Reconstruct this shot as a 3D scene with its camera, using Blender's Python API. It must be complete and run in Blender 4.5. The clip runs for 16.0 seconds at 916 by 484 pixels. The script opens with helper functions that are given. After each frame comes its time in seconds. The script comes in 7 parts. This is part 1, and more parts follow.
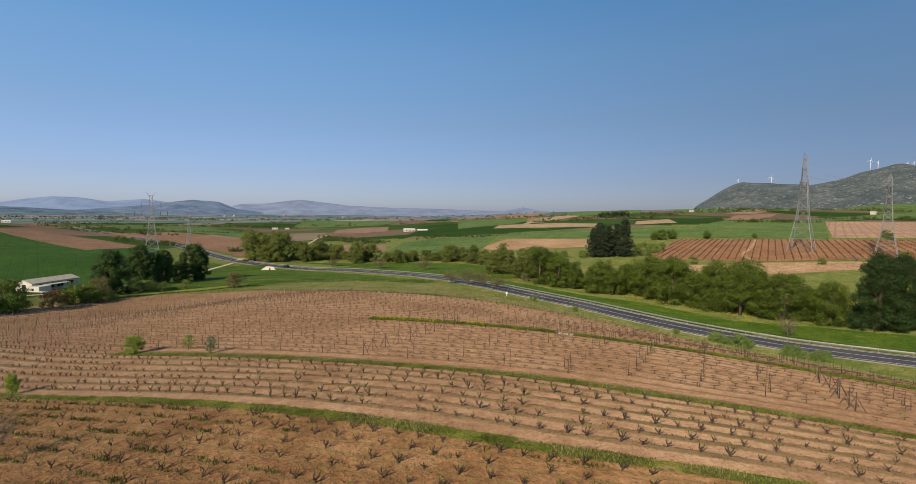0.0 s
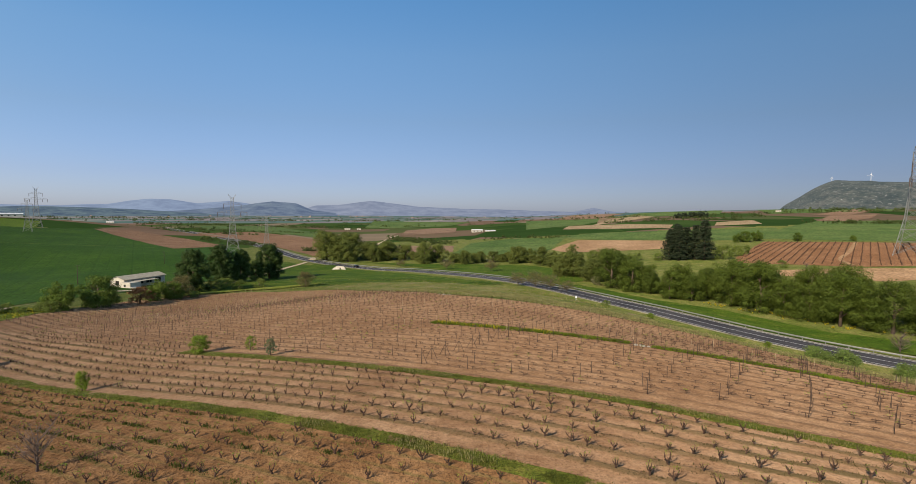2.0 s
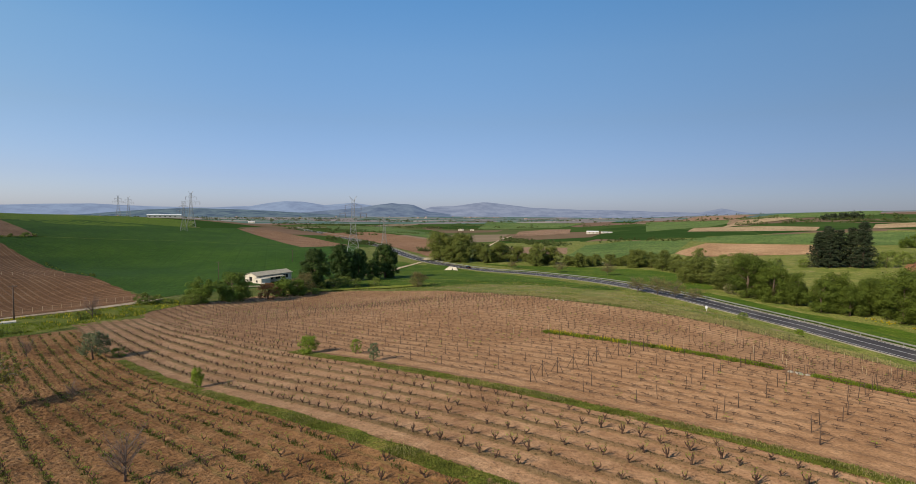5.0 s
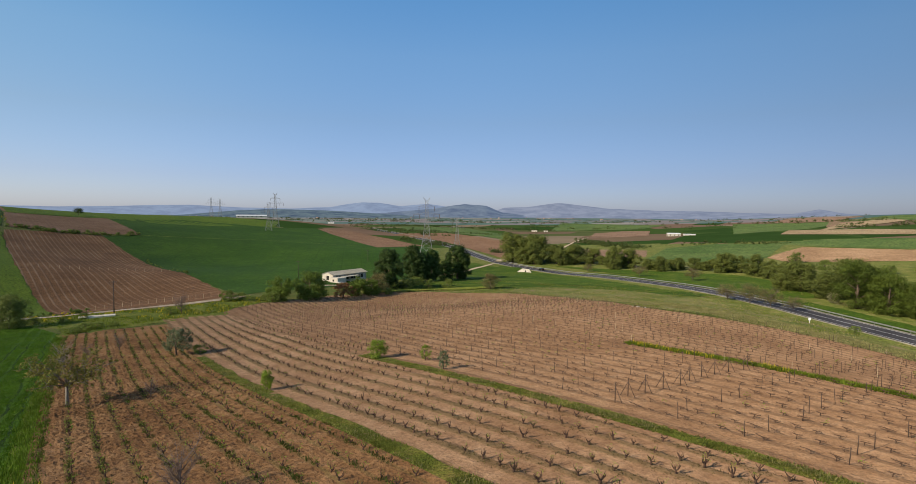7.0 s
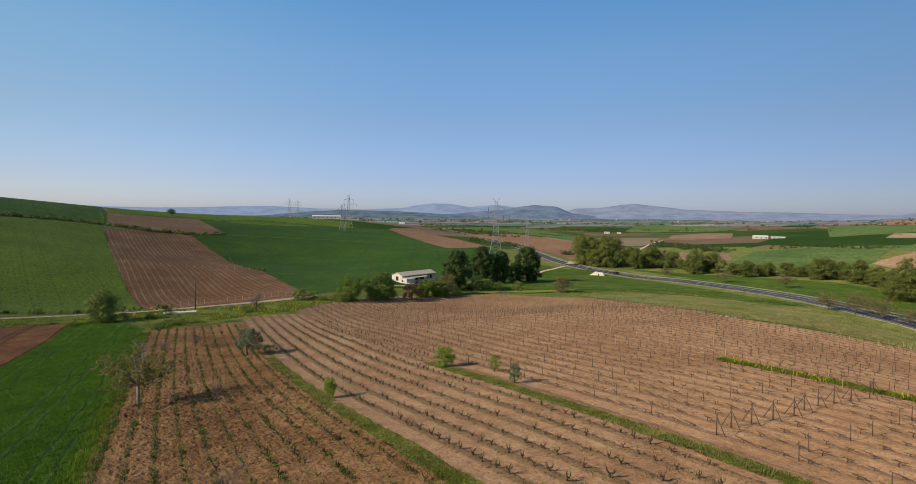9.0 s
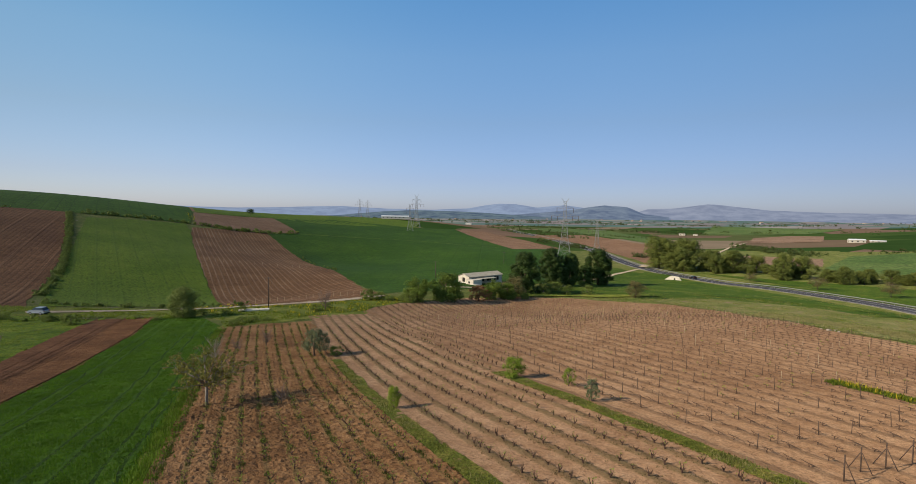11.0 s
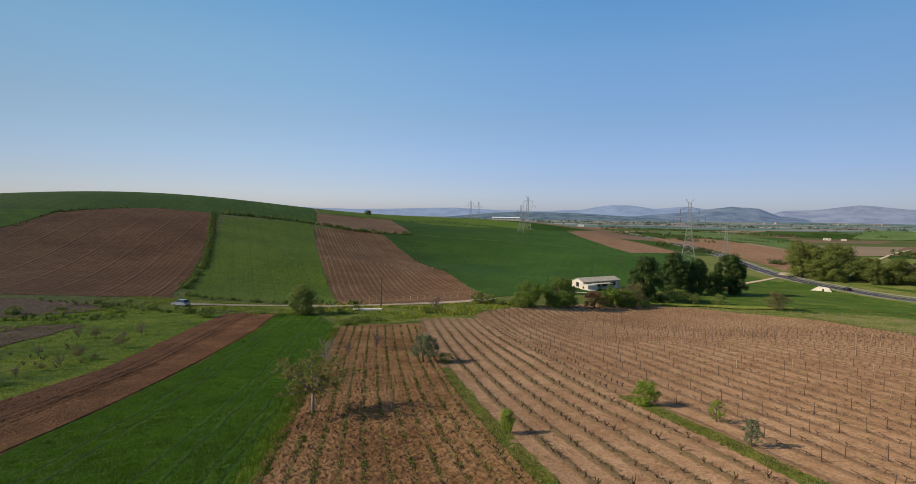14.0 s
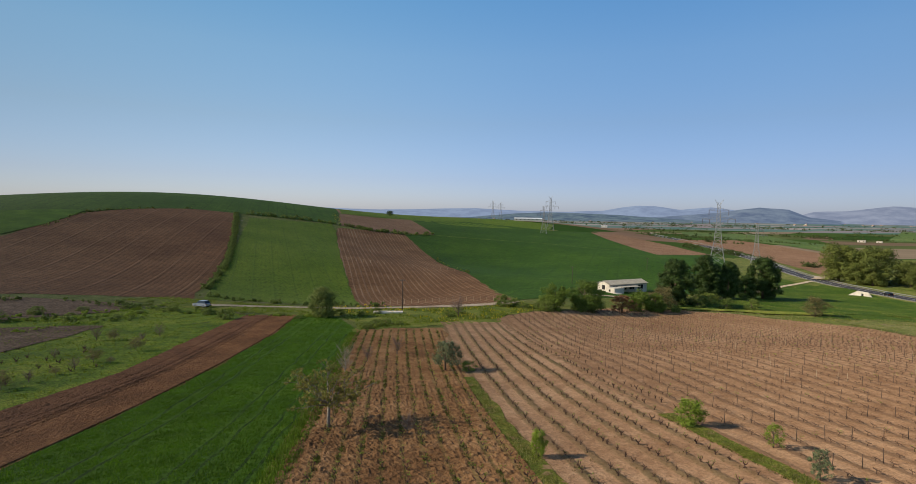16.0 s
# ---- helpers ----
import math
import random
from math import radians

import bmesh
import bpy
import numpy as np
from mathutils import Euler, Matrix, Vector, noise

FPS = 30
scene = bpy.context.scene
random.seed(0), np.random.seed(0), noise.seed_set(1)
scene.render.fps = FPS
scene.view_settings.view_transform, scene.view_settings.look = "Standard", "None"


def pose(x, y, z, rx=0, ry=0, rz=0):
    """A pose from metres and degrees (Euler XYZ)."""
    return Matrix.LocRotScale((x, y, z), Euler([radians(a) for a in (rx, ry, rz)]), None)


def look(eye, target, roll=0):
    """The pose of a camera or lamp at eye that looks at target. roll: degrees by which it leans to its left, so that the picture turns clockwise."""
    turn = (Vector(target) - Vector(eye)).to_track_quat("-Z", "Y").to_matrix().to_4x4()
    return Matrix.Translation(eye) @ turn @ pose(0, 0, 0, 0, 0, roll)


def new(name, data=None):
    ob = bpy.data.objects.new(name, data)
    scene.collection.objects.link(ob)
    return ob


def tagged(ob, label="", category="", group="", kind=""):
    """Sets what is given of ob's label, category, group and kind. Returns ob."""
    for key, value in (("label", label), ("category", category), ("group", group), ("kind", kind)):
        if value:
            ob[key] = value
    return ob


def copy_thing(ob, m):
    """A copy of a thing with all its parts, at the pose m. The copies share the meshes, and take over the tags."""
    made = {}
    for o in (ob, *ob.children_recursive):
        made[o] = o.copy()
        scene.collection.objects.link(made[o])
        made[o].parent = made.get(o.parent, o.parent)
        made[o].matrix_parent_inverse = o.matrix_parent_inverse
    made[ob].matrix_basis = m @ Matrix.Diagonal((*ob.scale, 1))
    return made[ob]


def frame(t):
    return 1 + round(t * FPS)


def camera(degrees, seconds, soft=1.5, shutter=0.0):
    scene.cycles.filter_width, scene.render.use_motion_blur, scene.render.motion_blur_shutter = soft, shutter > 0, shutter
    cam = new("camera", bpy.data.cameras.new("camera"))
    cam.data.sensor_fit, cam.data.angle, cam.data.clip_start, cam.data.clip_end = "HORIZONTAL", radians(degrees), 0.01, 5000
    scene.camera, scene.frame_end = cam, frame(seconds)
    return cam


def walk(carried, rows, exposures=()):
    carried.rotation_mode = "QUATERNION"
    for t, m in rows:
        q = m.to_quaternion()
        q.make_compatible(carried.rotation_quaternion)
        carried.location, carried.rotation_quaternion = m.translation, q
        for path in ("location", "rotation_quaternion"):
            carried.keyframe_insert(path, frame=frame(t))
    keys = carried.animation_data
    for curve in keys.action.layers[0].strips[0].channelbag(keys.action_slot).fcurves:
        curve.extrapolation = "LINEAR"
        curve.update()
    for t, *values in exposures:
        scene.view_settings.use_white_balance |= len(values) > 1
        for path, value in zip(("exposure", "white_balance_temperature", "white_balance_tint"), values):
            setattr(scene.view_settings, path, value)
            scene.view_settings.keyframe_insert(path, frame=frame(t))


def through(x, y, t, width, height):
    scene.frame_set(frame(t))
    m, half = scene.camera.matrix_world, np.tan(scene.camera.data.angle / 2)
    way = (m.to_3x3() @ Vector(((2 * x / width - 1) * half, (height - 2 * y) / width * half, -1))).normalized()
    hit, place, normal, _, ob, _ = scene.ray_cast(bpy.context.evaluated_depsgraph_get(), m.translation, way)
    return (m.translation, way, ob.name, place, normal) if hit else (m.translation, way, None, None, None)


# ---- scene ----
from mathutils.geometry import delaunay_2d_cdt

cam = camera(80.74, 16.0, soft=0.6)
# seconds, place, heading (degrees to the left of north), tilt below level, lean
ROWS = [
    (0.0, (0.00, -0.01, 18.05), -0.00, 3.27, 0.63),
    (0.5, (0.12, 0.97, 18.04), 1.32, 3.27, 0.63),
    (1.0, (0.20, 1.94, 18.01), 2.98, 3.25, 0.61),
    (1.5, (0.28, 2.89, 17.99), 5.17, 3.26, 0.58),
    (2.0, (0.29, 3.83, 17.98), 7.24, 3.26, 0.54),
    (2.5, (0.24, 4.75, 17.95), 9.51, 3.26, 0.52),
    (3.0, (0.15, 5.63, 17.93), 11.99, 3.23, 0.52),
    (3.5, (0.05, 6.46, 17.90), 14.05, 3.24, 0.51),
    (4.0, (-0.08, 7.28, 17.89), 15.78, 3.25, 0.48),
    (6.5, (-1.41, 11.08, 17.91), 24.87, 3.22, 0.48),
    (7.0, (-1.84, 11.93, 17.90), 26.95, 3.21, 0.49),
    (7.5, (-2.29, 12.78, 17.87), 29.06, 3.21, 0.50),
    (8.0, (-2.81, 13.64, 17.88), 31.04, 3.20, 0.50),
    (8.5, (-3.37, 14.47, 17.88), 32.66, 3.19, 0.51),
    (9.0, (-3.96, 15.27, 17.88), 34.29, 3.18, 0.53),
    (11.5, (-6.96, 18.29, 17.96), 43.33, 3.21, 0.66),
    (12.0, (-7.68, 18.92, 17.91), 45.40, 3.20, 0.62),
    (12.5, (-8.39, 19.54, 17.86), 47.41, 3.21, 0.62),
    (13.0, (-9.15, 20.09, 17.84), 49.44, 3.20, 0.65),
    (13.5, (-9.91, 20.59, 17.84), 51.29, 3.20, 0.71),
    (14.0, (-10.69, 21.08, 17.84), 53.02, 3.20, 0.75),
    (14.5, (-11.47, 21.56, 17.86), 53.90, 3.22, 0.76),
    (15.0, (-12.28, 22.03, 17.88), 54.52, 3.21, 0.78),
    (15.5, (-13.07, 22.49, 17.88), 54.96, 3.18, 0.80),
    (16.0, (-13.86, 22.94, 17.87), 55.31, 3.17, 0.83),
]
PATH = []
for t, (ex, ey, ez), heading, tilt, lean in ROWS:
    h, p = radians(heading), radians(tilt)
    aim = (ex - math.sin(h) * math.cos(p) * 50, ey + math.cos(h) * math.cos(p) * 50, ez - math.sin(p) * 50)
    PATH.append((t, look((ex, ey, ez), aim, lean)))
walk(cam, PATH)

# ---- daylight ----
SUN_HEIGHT, SUN_TURN = radians(29), radians(211)
world = bpy.data.worlds.new("world")
scene.world = world
world.use_nodes = True
wn = world.node_tree.nodes
sky = wn.new("ShaderNodeTexSky")
sky.sky_type, sky.sun_disc = "NISHITA", False
sky.sun_elevation, sky.sun_rotation = SUN_HEIGHT, -SUN_TURN
sky.altitude, sky.air_density, sky.dust_density, sky.ozone_density = 250, 1.0, 0.45, 3.8
tint = wn.new("ShaderNodeMix")
tint.data_type, tint.blend_type = "RGBA", "MULTIPLY"
tint.inputs[0].default_value, tint.inputs[7].default_value = 1.0, (0.745, 0.785, 0.885, 1)
wn["Background"].inputs["Strength"].default_value = 0.11
wl = world.node_tree.links
wl.new(sky.outputs[0], tint.inputs[6])
# haze: lavender and dim low down, clearer blue above, paler towards the sun's side
way = wn.new("ShaderNodeTexCoord").outputs["Generated"]
part_of = wn.new("ShaderNodeSeparateXYZ")
wl.new(way, part_of.inputs[0])
haze = wn.new("ShaderNodeValToRGB")
while len(haze.color_ramp.elements) < 6:
    haze.color_ramp.elements.new(0.5)
for el, (p, col) in zip(haze.color_ramp.elements, ((0.0, (0.68, 0.70, 0.93)), (0.06, (0.74, 0.70, 0.85)), (0.16, (0.91, 0.87, 0.85)), (0.27, (1.05, 1.15, 1.07)), (0.37, (0.97, 1.31, 1.27)), (1.0, (0.52, 0.64, 0.62)))):
    el.position, el.color = p, (*col, 1)
wl.new(part_of.outputs[2], haze.inputs[0])
hazed = wn.new("ShaderNodeMix")
hazed.data_type, hazed.blend_type, hazed.inputs[0].default_value = "RGBA", "MULTIPLY", 1.0
wl.new(tint.outputs[2], hazed.inputs[6])
wl.new(haze.outputs[0], hazed.inputs[7])
sunward = wn.new("ShaderNodeVectorMath")
sunward.operation, sunward.inputs[1].default_value = "DOT_PRODUCT", (math.sin(SUN_TURN), math.cos(SUN_TURN), 0)
wl.new(way, sunward.inputs[0])
pale = wn.new("ShaderNodeMapRange")
pale.interpolation_type = "SMOOTHSTEP"
pale.inputs[1].default_value, pale.inputs[2].default_value = -0.45, 0.6
wl.new(sunward.outputs["Value"], pale.inputs[0])
glow = wn.new("ShaderNodeMix")
glow.data_type, glow.blend_type, glow.inputs[7].default_value = "RGBA", "MULTIPLY", (1.72, 1.55, 1.30, 1)
wl.new(pale.outputs[0], glow.inputs[0])
wl.new(hazed.outputs[2], glow.inputs[6])
wl.new(glow.outputs[2], wn["Background"].inputs[0])

sun = new("sun", bpy.data.lights.new("sun", "SUN"))
sun.data.energy, sun.data.angle, sun.data.color = 5.5, radians(0.53), (1.0, 0.85, 0.65)
sun_way = Vector((math.sin(SUN_TURN) * math.cos(SUN_HEIGHT), math.cos(SUN_TURN) * math.cos(SUN_HEIGHT), math.sin(SUN_HEIGHT)))
sun.matrix_world = look(sun_way * 100, (0, 0, 0))

# ---- the land ----
BROAD_HILLS = [
    (-600, -300, 500, 28.3),
    (900, 1200, 500, 42.8),
    (600, 2100, 500, 34.0),
    (460, 410, 220, 10.4),
    (820, 50, 220, 12.6),
    (220, 770, 220, 8.7),
    (-260, 1010, 220, -5.1),
    (940, 410, 220, 12.8),
    (-20, -430, 220, 8.4),
    (-560, 80, 110, 14.4),
    (-140, 320, 110, -5.4),
    (-560, 380, 110, 11.6),
    (280, -280, 110, 13.2),
    (-200, 560, 110, -7.5),
    (340, 260, 110, 6.3),
    (-560, 560, 110, 13.1),
    (-560, 200, 110, 10.6),
    (-440, 20, 110, 12.2),
    (220, 320, 110, 2.9),
]
SMALL_HILLS = [
    (-190, 80, 60, -7.0),
    (-260, 220, 60, -16.3),
    (-155, 255, 60, -5.7),
    (-260, -25, 60, -6.9),
    (55, -60, 60, 10.9),
    (-225, 255, 60, 10.6),
    (-225, 150, 60, 2.9),
    (10, 35, 35, 6.9),
    (-50, 115, 35, 6.5),
    (70, 135, 35, -4.0),
    (-30, 15, 35, 3.2),
    (-150, 115, 35, 9.7),
    (-170, 115, 35, -11.0),
    (-90, 135, 35, -5.6),
    (10, 115, 35, 3.9),
    (-42, 100, 26, -2.1),
]
LOW = -18.0
# the vine rows run along U; N points across them
U, N = Vector((0.903, -0.429)), Vector((0.429, 0.903))
BOW, BOW_AT = 0.0003, -15.0


def smooth(a, b, x):
    k = min(1.0, max(0.0, (x - a) / (b - a)))
    return k * k * (3 - 2 * k)


def vineyard_rise(x, y):
    """The wired vineyard swells a little above the rest."""
    if not (-140 < x < 110 and -40 < y < 170):
        return 0.0
    u = x * U.x + y * U.y
    v = x * N.x + y * N.y - BOW * (u - BOW_AT) ** 2
    mid = smooth(42, 66, v)
    low = 0.85 * smooth(-18, -58, u)
    return smooth(28, 41, v) * (1 - smooth(72, 98, v)) * (low * (1 - mid) + 1.05 * mid) * smooth(-115, -85, u) * (1 - smooth(20, 50, u))


def H_raw(x, y):
    """Height of the land without the road."""
    z = LOW
    for cx, cy, r, h in BROAD_HILLS + SMALL_HILLS:
        q = ((x - cx) ** 2 + (y - cy) ** 2) / (2 * r * r)
        if q < 12:
            z += h * math.exp(-q)
    return z + vineyard_rise(x, y)


ROAD = [(-470, 650), (-385, 588), (-330, 552), (-290, 520), (-255, 485), (-217, 440), (-190, 403), (-165, 369), (-144, 345), (-125, 327), (-104, 309), (-79, 287), (-54, 268), (-21, 237), (-1, 209), (13, 184), (34, 150), (51, 124), (66, 108), (82, 95), (112, 74), (160, 48), (240, 20)]
ROAD_Z = [H_raw(*p) for p in ROAD]
ROAD_Z = [(ROAD_Z[max(i - 1, 0)] + 2 * z + ROAD_Z[min(i + 1, len(ROAD) - 1)]) / 4 for i, z in enumerate(ROAD_Z)]


def road_near(x, y):
    """How far the road's middle is, and its height there."""
    best, height = 1e9, 0.0
    for i in range(len(ROAD) - 1):
        (ax, ay), (bx, by) = ROAD[i], ROAD[i + 1]
        dx, dy = bx - ax, by - ay
        t = min(1.0, max(0.0, ((x - ax) * dx + (y - ay) * dy) / (dx * dx + dy * dy)))
        d = math.hypot(x - ax - t * dx, y - ay - t * dy)
        if d < best:
            best, height = d, ROAD_Z[i] + (ROAD_Z[i + 1] - ROAD_Z[i]) * t
    return best, height


def road_gap(x, y):
    return road_near(x, y)[0]


def H(x, y):
    """Height of the land, levelled where the road runs."""
    z = H_raw(x, y)
    if -460 < x < 280 and 0 < y < 800:
        d, level = road_near(x, y)
        if d < 20:
            k = min(1.0, max(0.0, (20 - d) / 12.5))
            k = k * k * (3 - 2 * k)
            z += (level - z) * k
    return z


# the rows bow a little and bend away at their eastern end
def row_point(u, v):
    w = max(0.0, u + 9.5 - 0.4 * (v - 25.0))
    v += BOW * (u - BOW_AT) ** 2 + 0.2 * w * w / (w + 4.0)
    return u * U.x + v * N.x, u * U.y + v * N.y


# ---- materials ----
def material(name):
    m = bpy.data.materials.new(name)
    m.use_nodes = True
    return m, m.node_tree.nodes, m.node_tree.links, m.node_tree.nodes["Principled BSDF"]


def math_node(n, l, op, a, b=None):
    q = n.new("ShaderNodeMath")
    q.operation = op
    for i, x in enumerate((a, b)):
        if x is None:
            continue
        if isinstance(x, (int, float)):
            q.inputs[i].default_value = x
        else:
            l.new(x, q.inputs[i])
    return q.outputs[0]


def noise_node(n, l, vec, scale, detail=4.0, rough=0.6):
    q = n.new("ShaderNodeTexNoise")
    q.inputs["Scale"].default_value, q.inputs["Detail"].default_value, q.inputs["Roughness"].default_value = scale, detail, rough
    l.new(vec, q.inputs["Vector"])
    return q.outputs["Fac"]


def ramp_node(n, l, fac, stops):
    q = n.new("ShaderNodeValToRGB")
    while len(q.color_ramp.elements) < len(stops):
        q.color_ramp.elements.new(0.5)
    for e, (p, c) in zip(q.color_ramp.elements, stops):
        e.position, e.color = p, (*c, 1)
    l.new(fac, q.inputs[0])
    return q.outputs[0]


def mix_node(n, l, fac, a, b, kind="MIX"):
    q = n.new("ShaderNodeMix")
    q.data_type, q.blend_type = "RGBA", kind
    for i, x in ((0, fac), (6, a), (7, b)):
        if isinstance(x, (int, float)):
            q.inputs[i].default_value = x
        elif isinstance(x, tuple):
            q.inputs[i].default_value = (*x, 1)
        else:
            l.new(x, q.inputs[i])
    return q.outputs[2]


def land_material(name, low, mid, high, patch=9.0, grain=1.2, clod=0.25, bump=0.6, rough=0.95, stripe=None, second=None, speckle=None, pit_shade=0.75):
    """Soil or crop: colours low to high at two scales; stripe: (heading degrees or 'rows', spacing, share, colour, strength, relief)."""
    m, n, l, b = material(name)
    pos = n.new("ShaderNodeNewGeometry").outputs["Position"]
    f1 = noise_node(n, l, pos, 1 / patch, 5, 0.62)
    f2 = noise_node(n, l, pos, 1 / grain, 5, 0.7)
    f3 = noise_node(n, l, pos, 1 / clod, 3, 0.65)
    mixed = math_node(n, l, "ADD", math_node(n, l, "MULTIPLY", f1, 0.55), math_node(n, l, "MULTIPLY", f2, 0.45))
    col = ramp_node(n, l, mixed, [(0.40, low), (0.5, mid), (0.60, high)])
    # small shadows between clods, put into the colour where the bump is low
    col = mix_node(n, l, pit_shade, col, ramp_node(n, l, f3, [(0.38, (0.34, 0.32, 0.30)), (0.56, (1.12, 1.12, 1.12))]), "MULTIPLY")
    # finer dark specks, also tiny shadows put into the colour
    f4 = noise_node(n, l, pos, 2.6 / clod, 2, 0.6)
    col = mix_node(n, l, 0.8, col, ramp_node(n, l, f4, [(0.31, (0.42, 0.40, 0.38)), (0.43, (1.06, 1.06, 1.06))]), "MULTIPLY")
    height = math_node(n, l, "ADD", math_node(n, l, "MULTIPLY", f2, 0.5), math_node(n, l, "MULTIPLY", f3, 0.5))
    for st in (stripe, second):
        if not st:
            continue
        heading, spacing, share, colour, strength, relief = st
        sep = n.new("ShaderNodeSeparateXYZ")
        l.new(pos, sep.inputs[0])
        if heading == "rows":
            u = math_node(n, l, "ADD", math_node(n, l, "MULTIPLY", sep.outputs[0], U.x), math_node(n, l, "MULTIPLY", sep.outputs[1], U.y))
            v = math_node(n, l, "ADD", math_node(n, l, "MULTIPLY", sep.outputs[0], N.x), math_node(n, l, "MULTIPLY", sep.outputs[1], N.y))
            du = math_node(n, l, "ADD", u, -BOW_AT)
            w = math_node(n, l, "SUBTRACT", math_node(n, l, "ADD", u, 19.5), math_node(n, l, "MULTIPLY", v, 0.4))
            w = math_node(n, l, "MAXIMUM", w, 0.0)
            bend = math_node(n, l, "DIVIDE", math_node(n, l, "MULTIPLY", math_node(n, l, "MULTIPLY", w, w), 0.2), math_node(n, l, "ADD", w, 4.0))
            v = math_node(n, l, "SUBTRACT", v, math_node(n, l, "MULTIPLY", math_node(n, l, "MULTIPLY", du, du), BOW))
            v = math_node(n, l, "SUBTRACT", v, bend)
        else:
            a = radians(heading)
            v = math_node(n, l, "ADD", math_node(n, l, "MULTIPLY", sep.outputs[0], math.cos(a)), math_node(n, l, "MULTIPLY", sep.outputs[1], math.sin(a)))
        v = math_node(n, l, "ADD", v, math_node(n, l, "MULTIPLY", f2, 0.35 * min(spacing, 2.0)))
        v = math_node(n, l, "ADD", v, -0.175 * min(spacing, 2.0))
        saw = math_node(n, l, "PINGPONG", v, spacing / 2)
        near = math_node(n, l, "SUBTRACT", 1.0, math_node(n, l, "DIVIDE", saw, spacing * share / 2))
        near = math_node(n, l, "MAXIMUM", near, 0.0)
        near = math_node(n, l, "MINIMUM", math_node(n, l, "MULTIPLY", near, 2.0), 1.0)
        wob = math_node(n, l, "MINIMUM", math_node(n, l, "MAXIMUM", math_node(n, l, "MULTIPLY", math_node(n, l, "ADD", f1, -0.25), 2.4), 0.25), 1.0)
        fac = math_node(n, l, "MULTIPLY", math_node(n, l, "MULTIPLY", near, wob), strength)
        col = mix_node(n, l, fac, col, colour)
        height = math_node(n, l, "ADD", height, math_node(n, l, "MULTIPLY", near, relief))
    if speckle:
        colour, scale, edge = speckle
        f = noise_node(n, l, pos, 1 / scale, 3, 0.7)
        k = n.new("ShaderNodeMapRange")
        k.inputs[1].default_value, k.inputs[2].default_value = edge, edge + 0.08
        l.new(f, k.inputs[0])
        col = mix_node(n, l, k.outputs[0], col, colour)
    l.new(col, b.inputs["Base Color"])
    b.inputs["Roughness"].default_value, b.inputs["Specular IOR Level"].default_value = rough, 0.12
    b.inputs["Diffuse Roughness"].default_value = 1.0
    bp = n.new("ShaderNodeBump")
    bp.inputs["Strength"].default_value, bp.inputs["Distance"].default_value = bump, 0.25
    l.new(height, bp.inputs["Height"])
    l.new(bp.outputs[0], b.inputs["Normal"])
    return m


def plain_material(name, colour, rough=0.7, metal=0.0, vary=0.15, scale=3.0, bump=0.0, island=False, thing=False, through=0.0, specular=0.4):
    """A surface with soft stains; island or thing: also a shade of its own for each piece or thing."""
    m, n, l, b = material(name)
    pos = n.new("ShaderNodeNewGeometry")
    f = noise_node(n, l, pos.outputs["Position"], scale, 5, 0.65)
    dark, light = tuple(c * (1 - vary) for c in colour), tuple(min(1, c * (1 + vary)) for c in colour)
    col = ramp_node(n, l, f, [(0.35, dark), (0.65, light)])
    shade = None
    if island:
        shade = pos.outputs["Random Per Island"]
    if thing:
        r = n.new("ShaderNodeObjectInfo").outputs["Random"]
        shade = r if shade is None else math_node(n, l, "MULTIPLY", math_node(n, l, "ADD", shade, r), 0.5)
    if shade is not None:
        col = mix_node(n, l, 0.8, col, ramp_node(n, l, shade, [(0.0, (0.64, 0.67, 0.6)), (0.5, (0.95, 0.95, 0.9)), (1.0, (1.26, 1.2, 1.0))]), "MULTIPLY")
    l.new(col, b.inputs["Base Color"])
    b.inputs["Roughness"].default_value, b.inputs["Metallic"].default_value = rough, metal
    b.inputs["Specular IOR Level"].default_value = specular
    if through:
        b.inputs["Subsurface Weight"].default_value = 0.0
        t = n.new("ShaderNodeBsdfTranslucent")
        l.new(col, t.inputs[0])
        x = n.new("ShaderNodeMixShader")
        x.inputs[0].default_value = through
        l.new(b.outputs[0], x.inputs[1])
        l.new(t.outputs[0], x.inputs[2])
        l.new(x.outputs[0], n["Material Output"].inputs[0])
    if bump:
        bp = n.new("ShaderNodeBump")
        bp.inputs["Strength"].default_value, bp.inputs["Distance"].default_value = bump, 0.03
        l.new(f, bp.inputs["Height"])
        l.new(bp.outputs[0], b.inputs["Normal"])
    return m


WEED = (0.085, 0.115, 0.028)
soil_a = land_material("soil_under_old_vines", (0.152, 0.076, 0.032), (0.220, 0.116, 0.051), (0.290, 0.163, 0.078), 7, 0.9, 0.3, 1.6, stripe=("rows", 1.5, 0.28, WEED, 0.35, 0.02), pit_shade=0.3)
soil_b = land_material("soil_under_bush_vines", (0.200, 0.114, 0.063), (0.272, 0.163, 0.094), (0.340, 0.216, 0.130), 10, 1.2, 0.22, 0.9, stripe=("rows", 2.0, 0.46, (0.075, 0.060, 0.024), 0.85, 0.2), pit_shade=0.35)
# its dark row stripe holds weeds and the vines' shade, put into the colour
soil_c = land_material("soil_under_wired_vines", (0.196, 0.111, 0.060), (0.264, 0.156, 0.087), (0.328, 0.205, 0.120), 18, 1.5, 0.22, 1.1, stripe=("rows", 2.3, 0.36, (0.095, 0.057, 0.033), 0.7, 0.2), pit_shade=0.4)
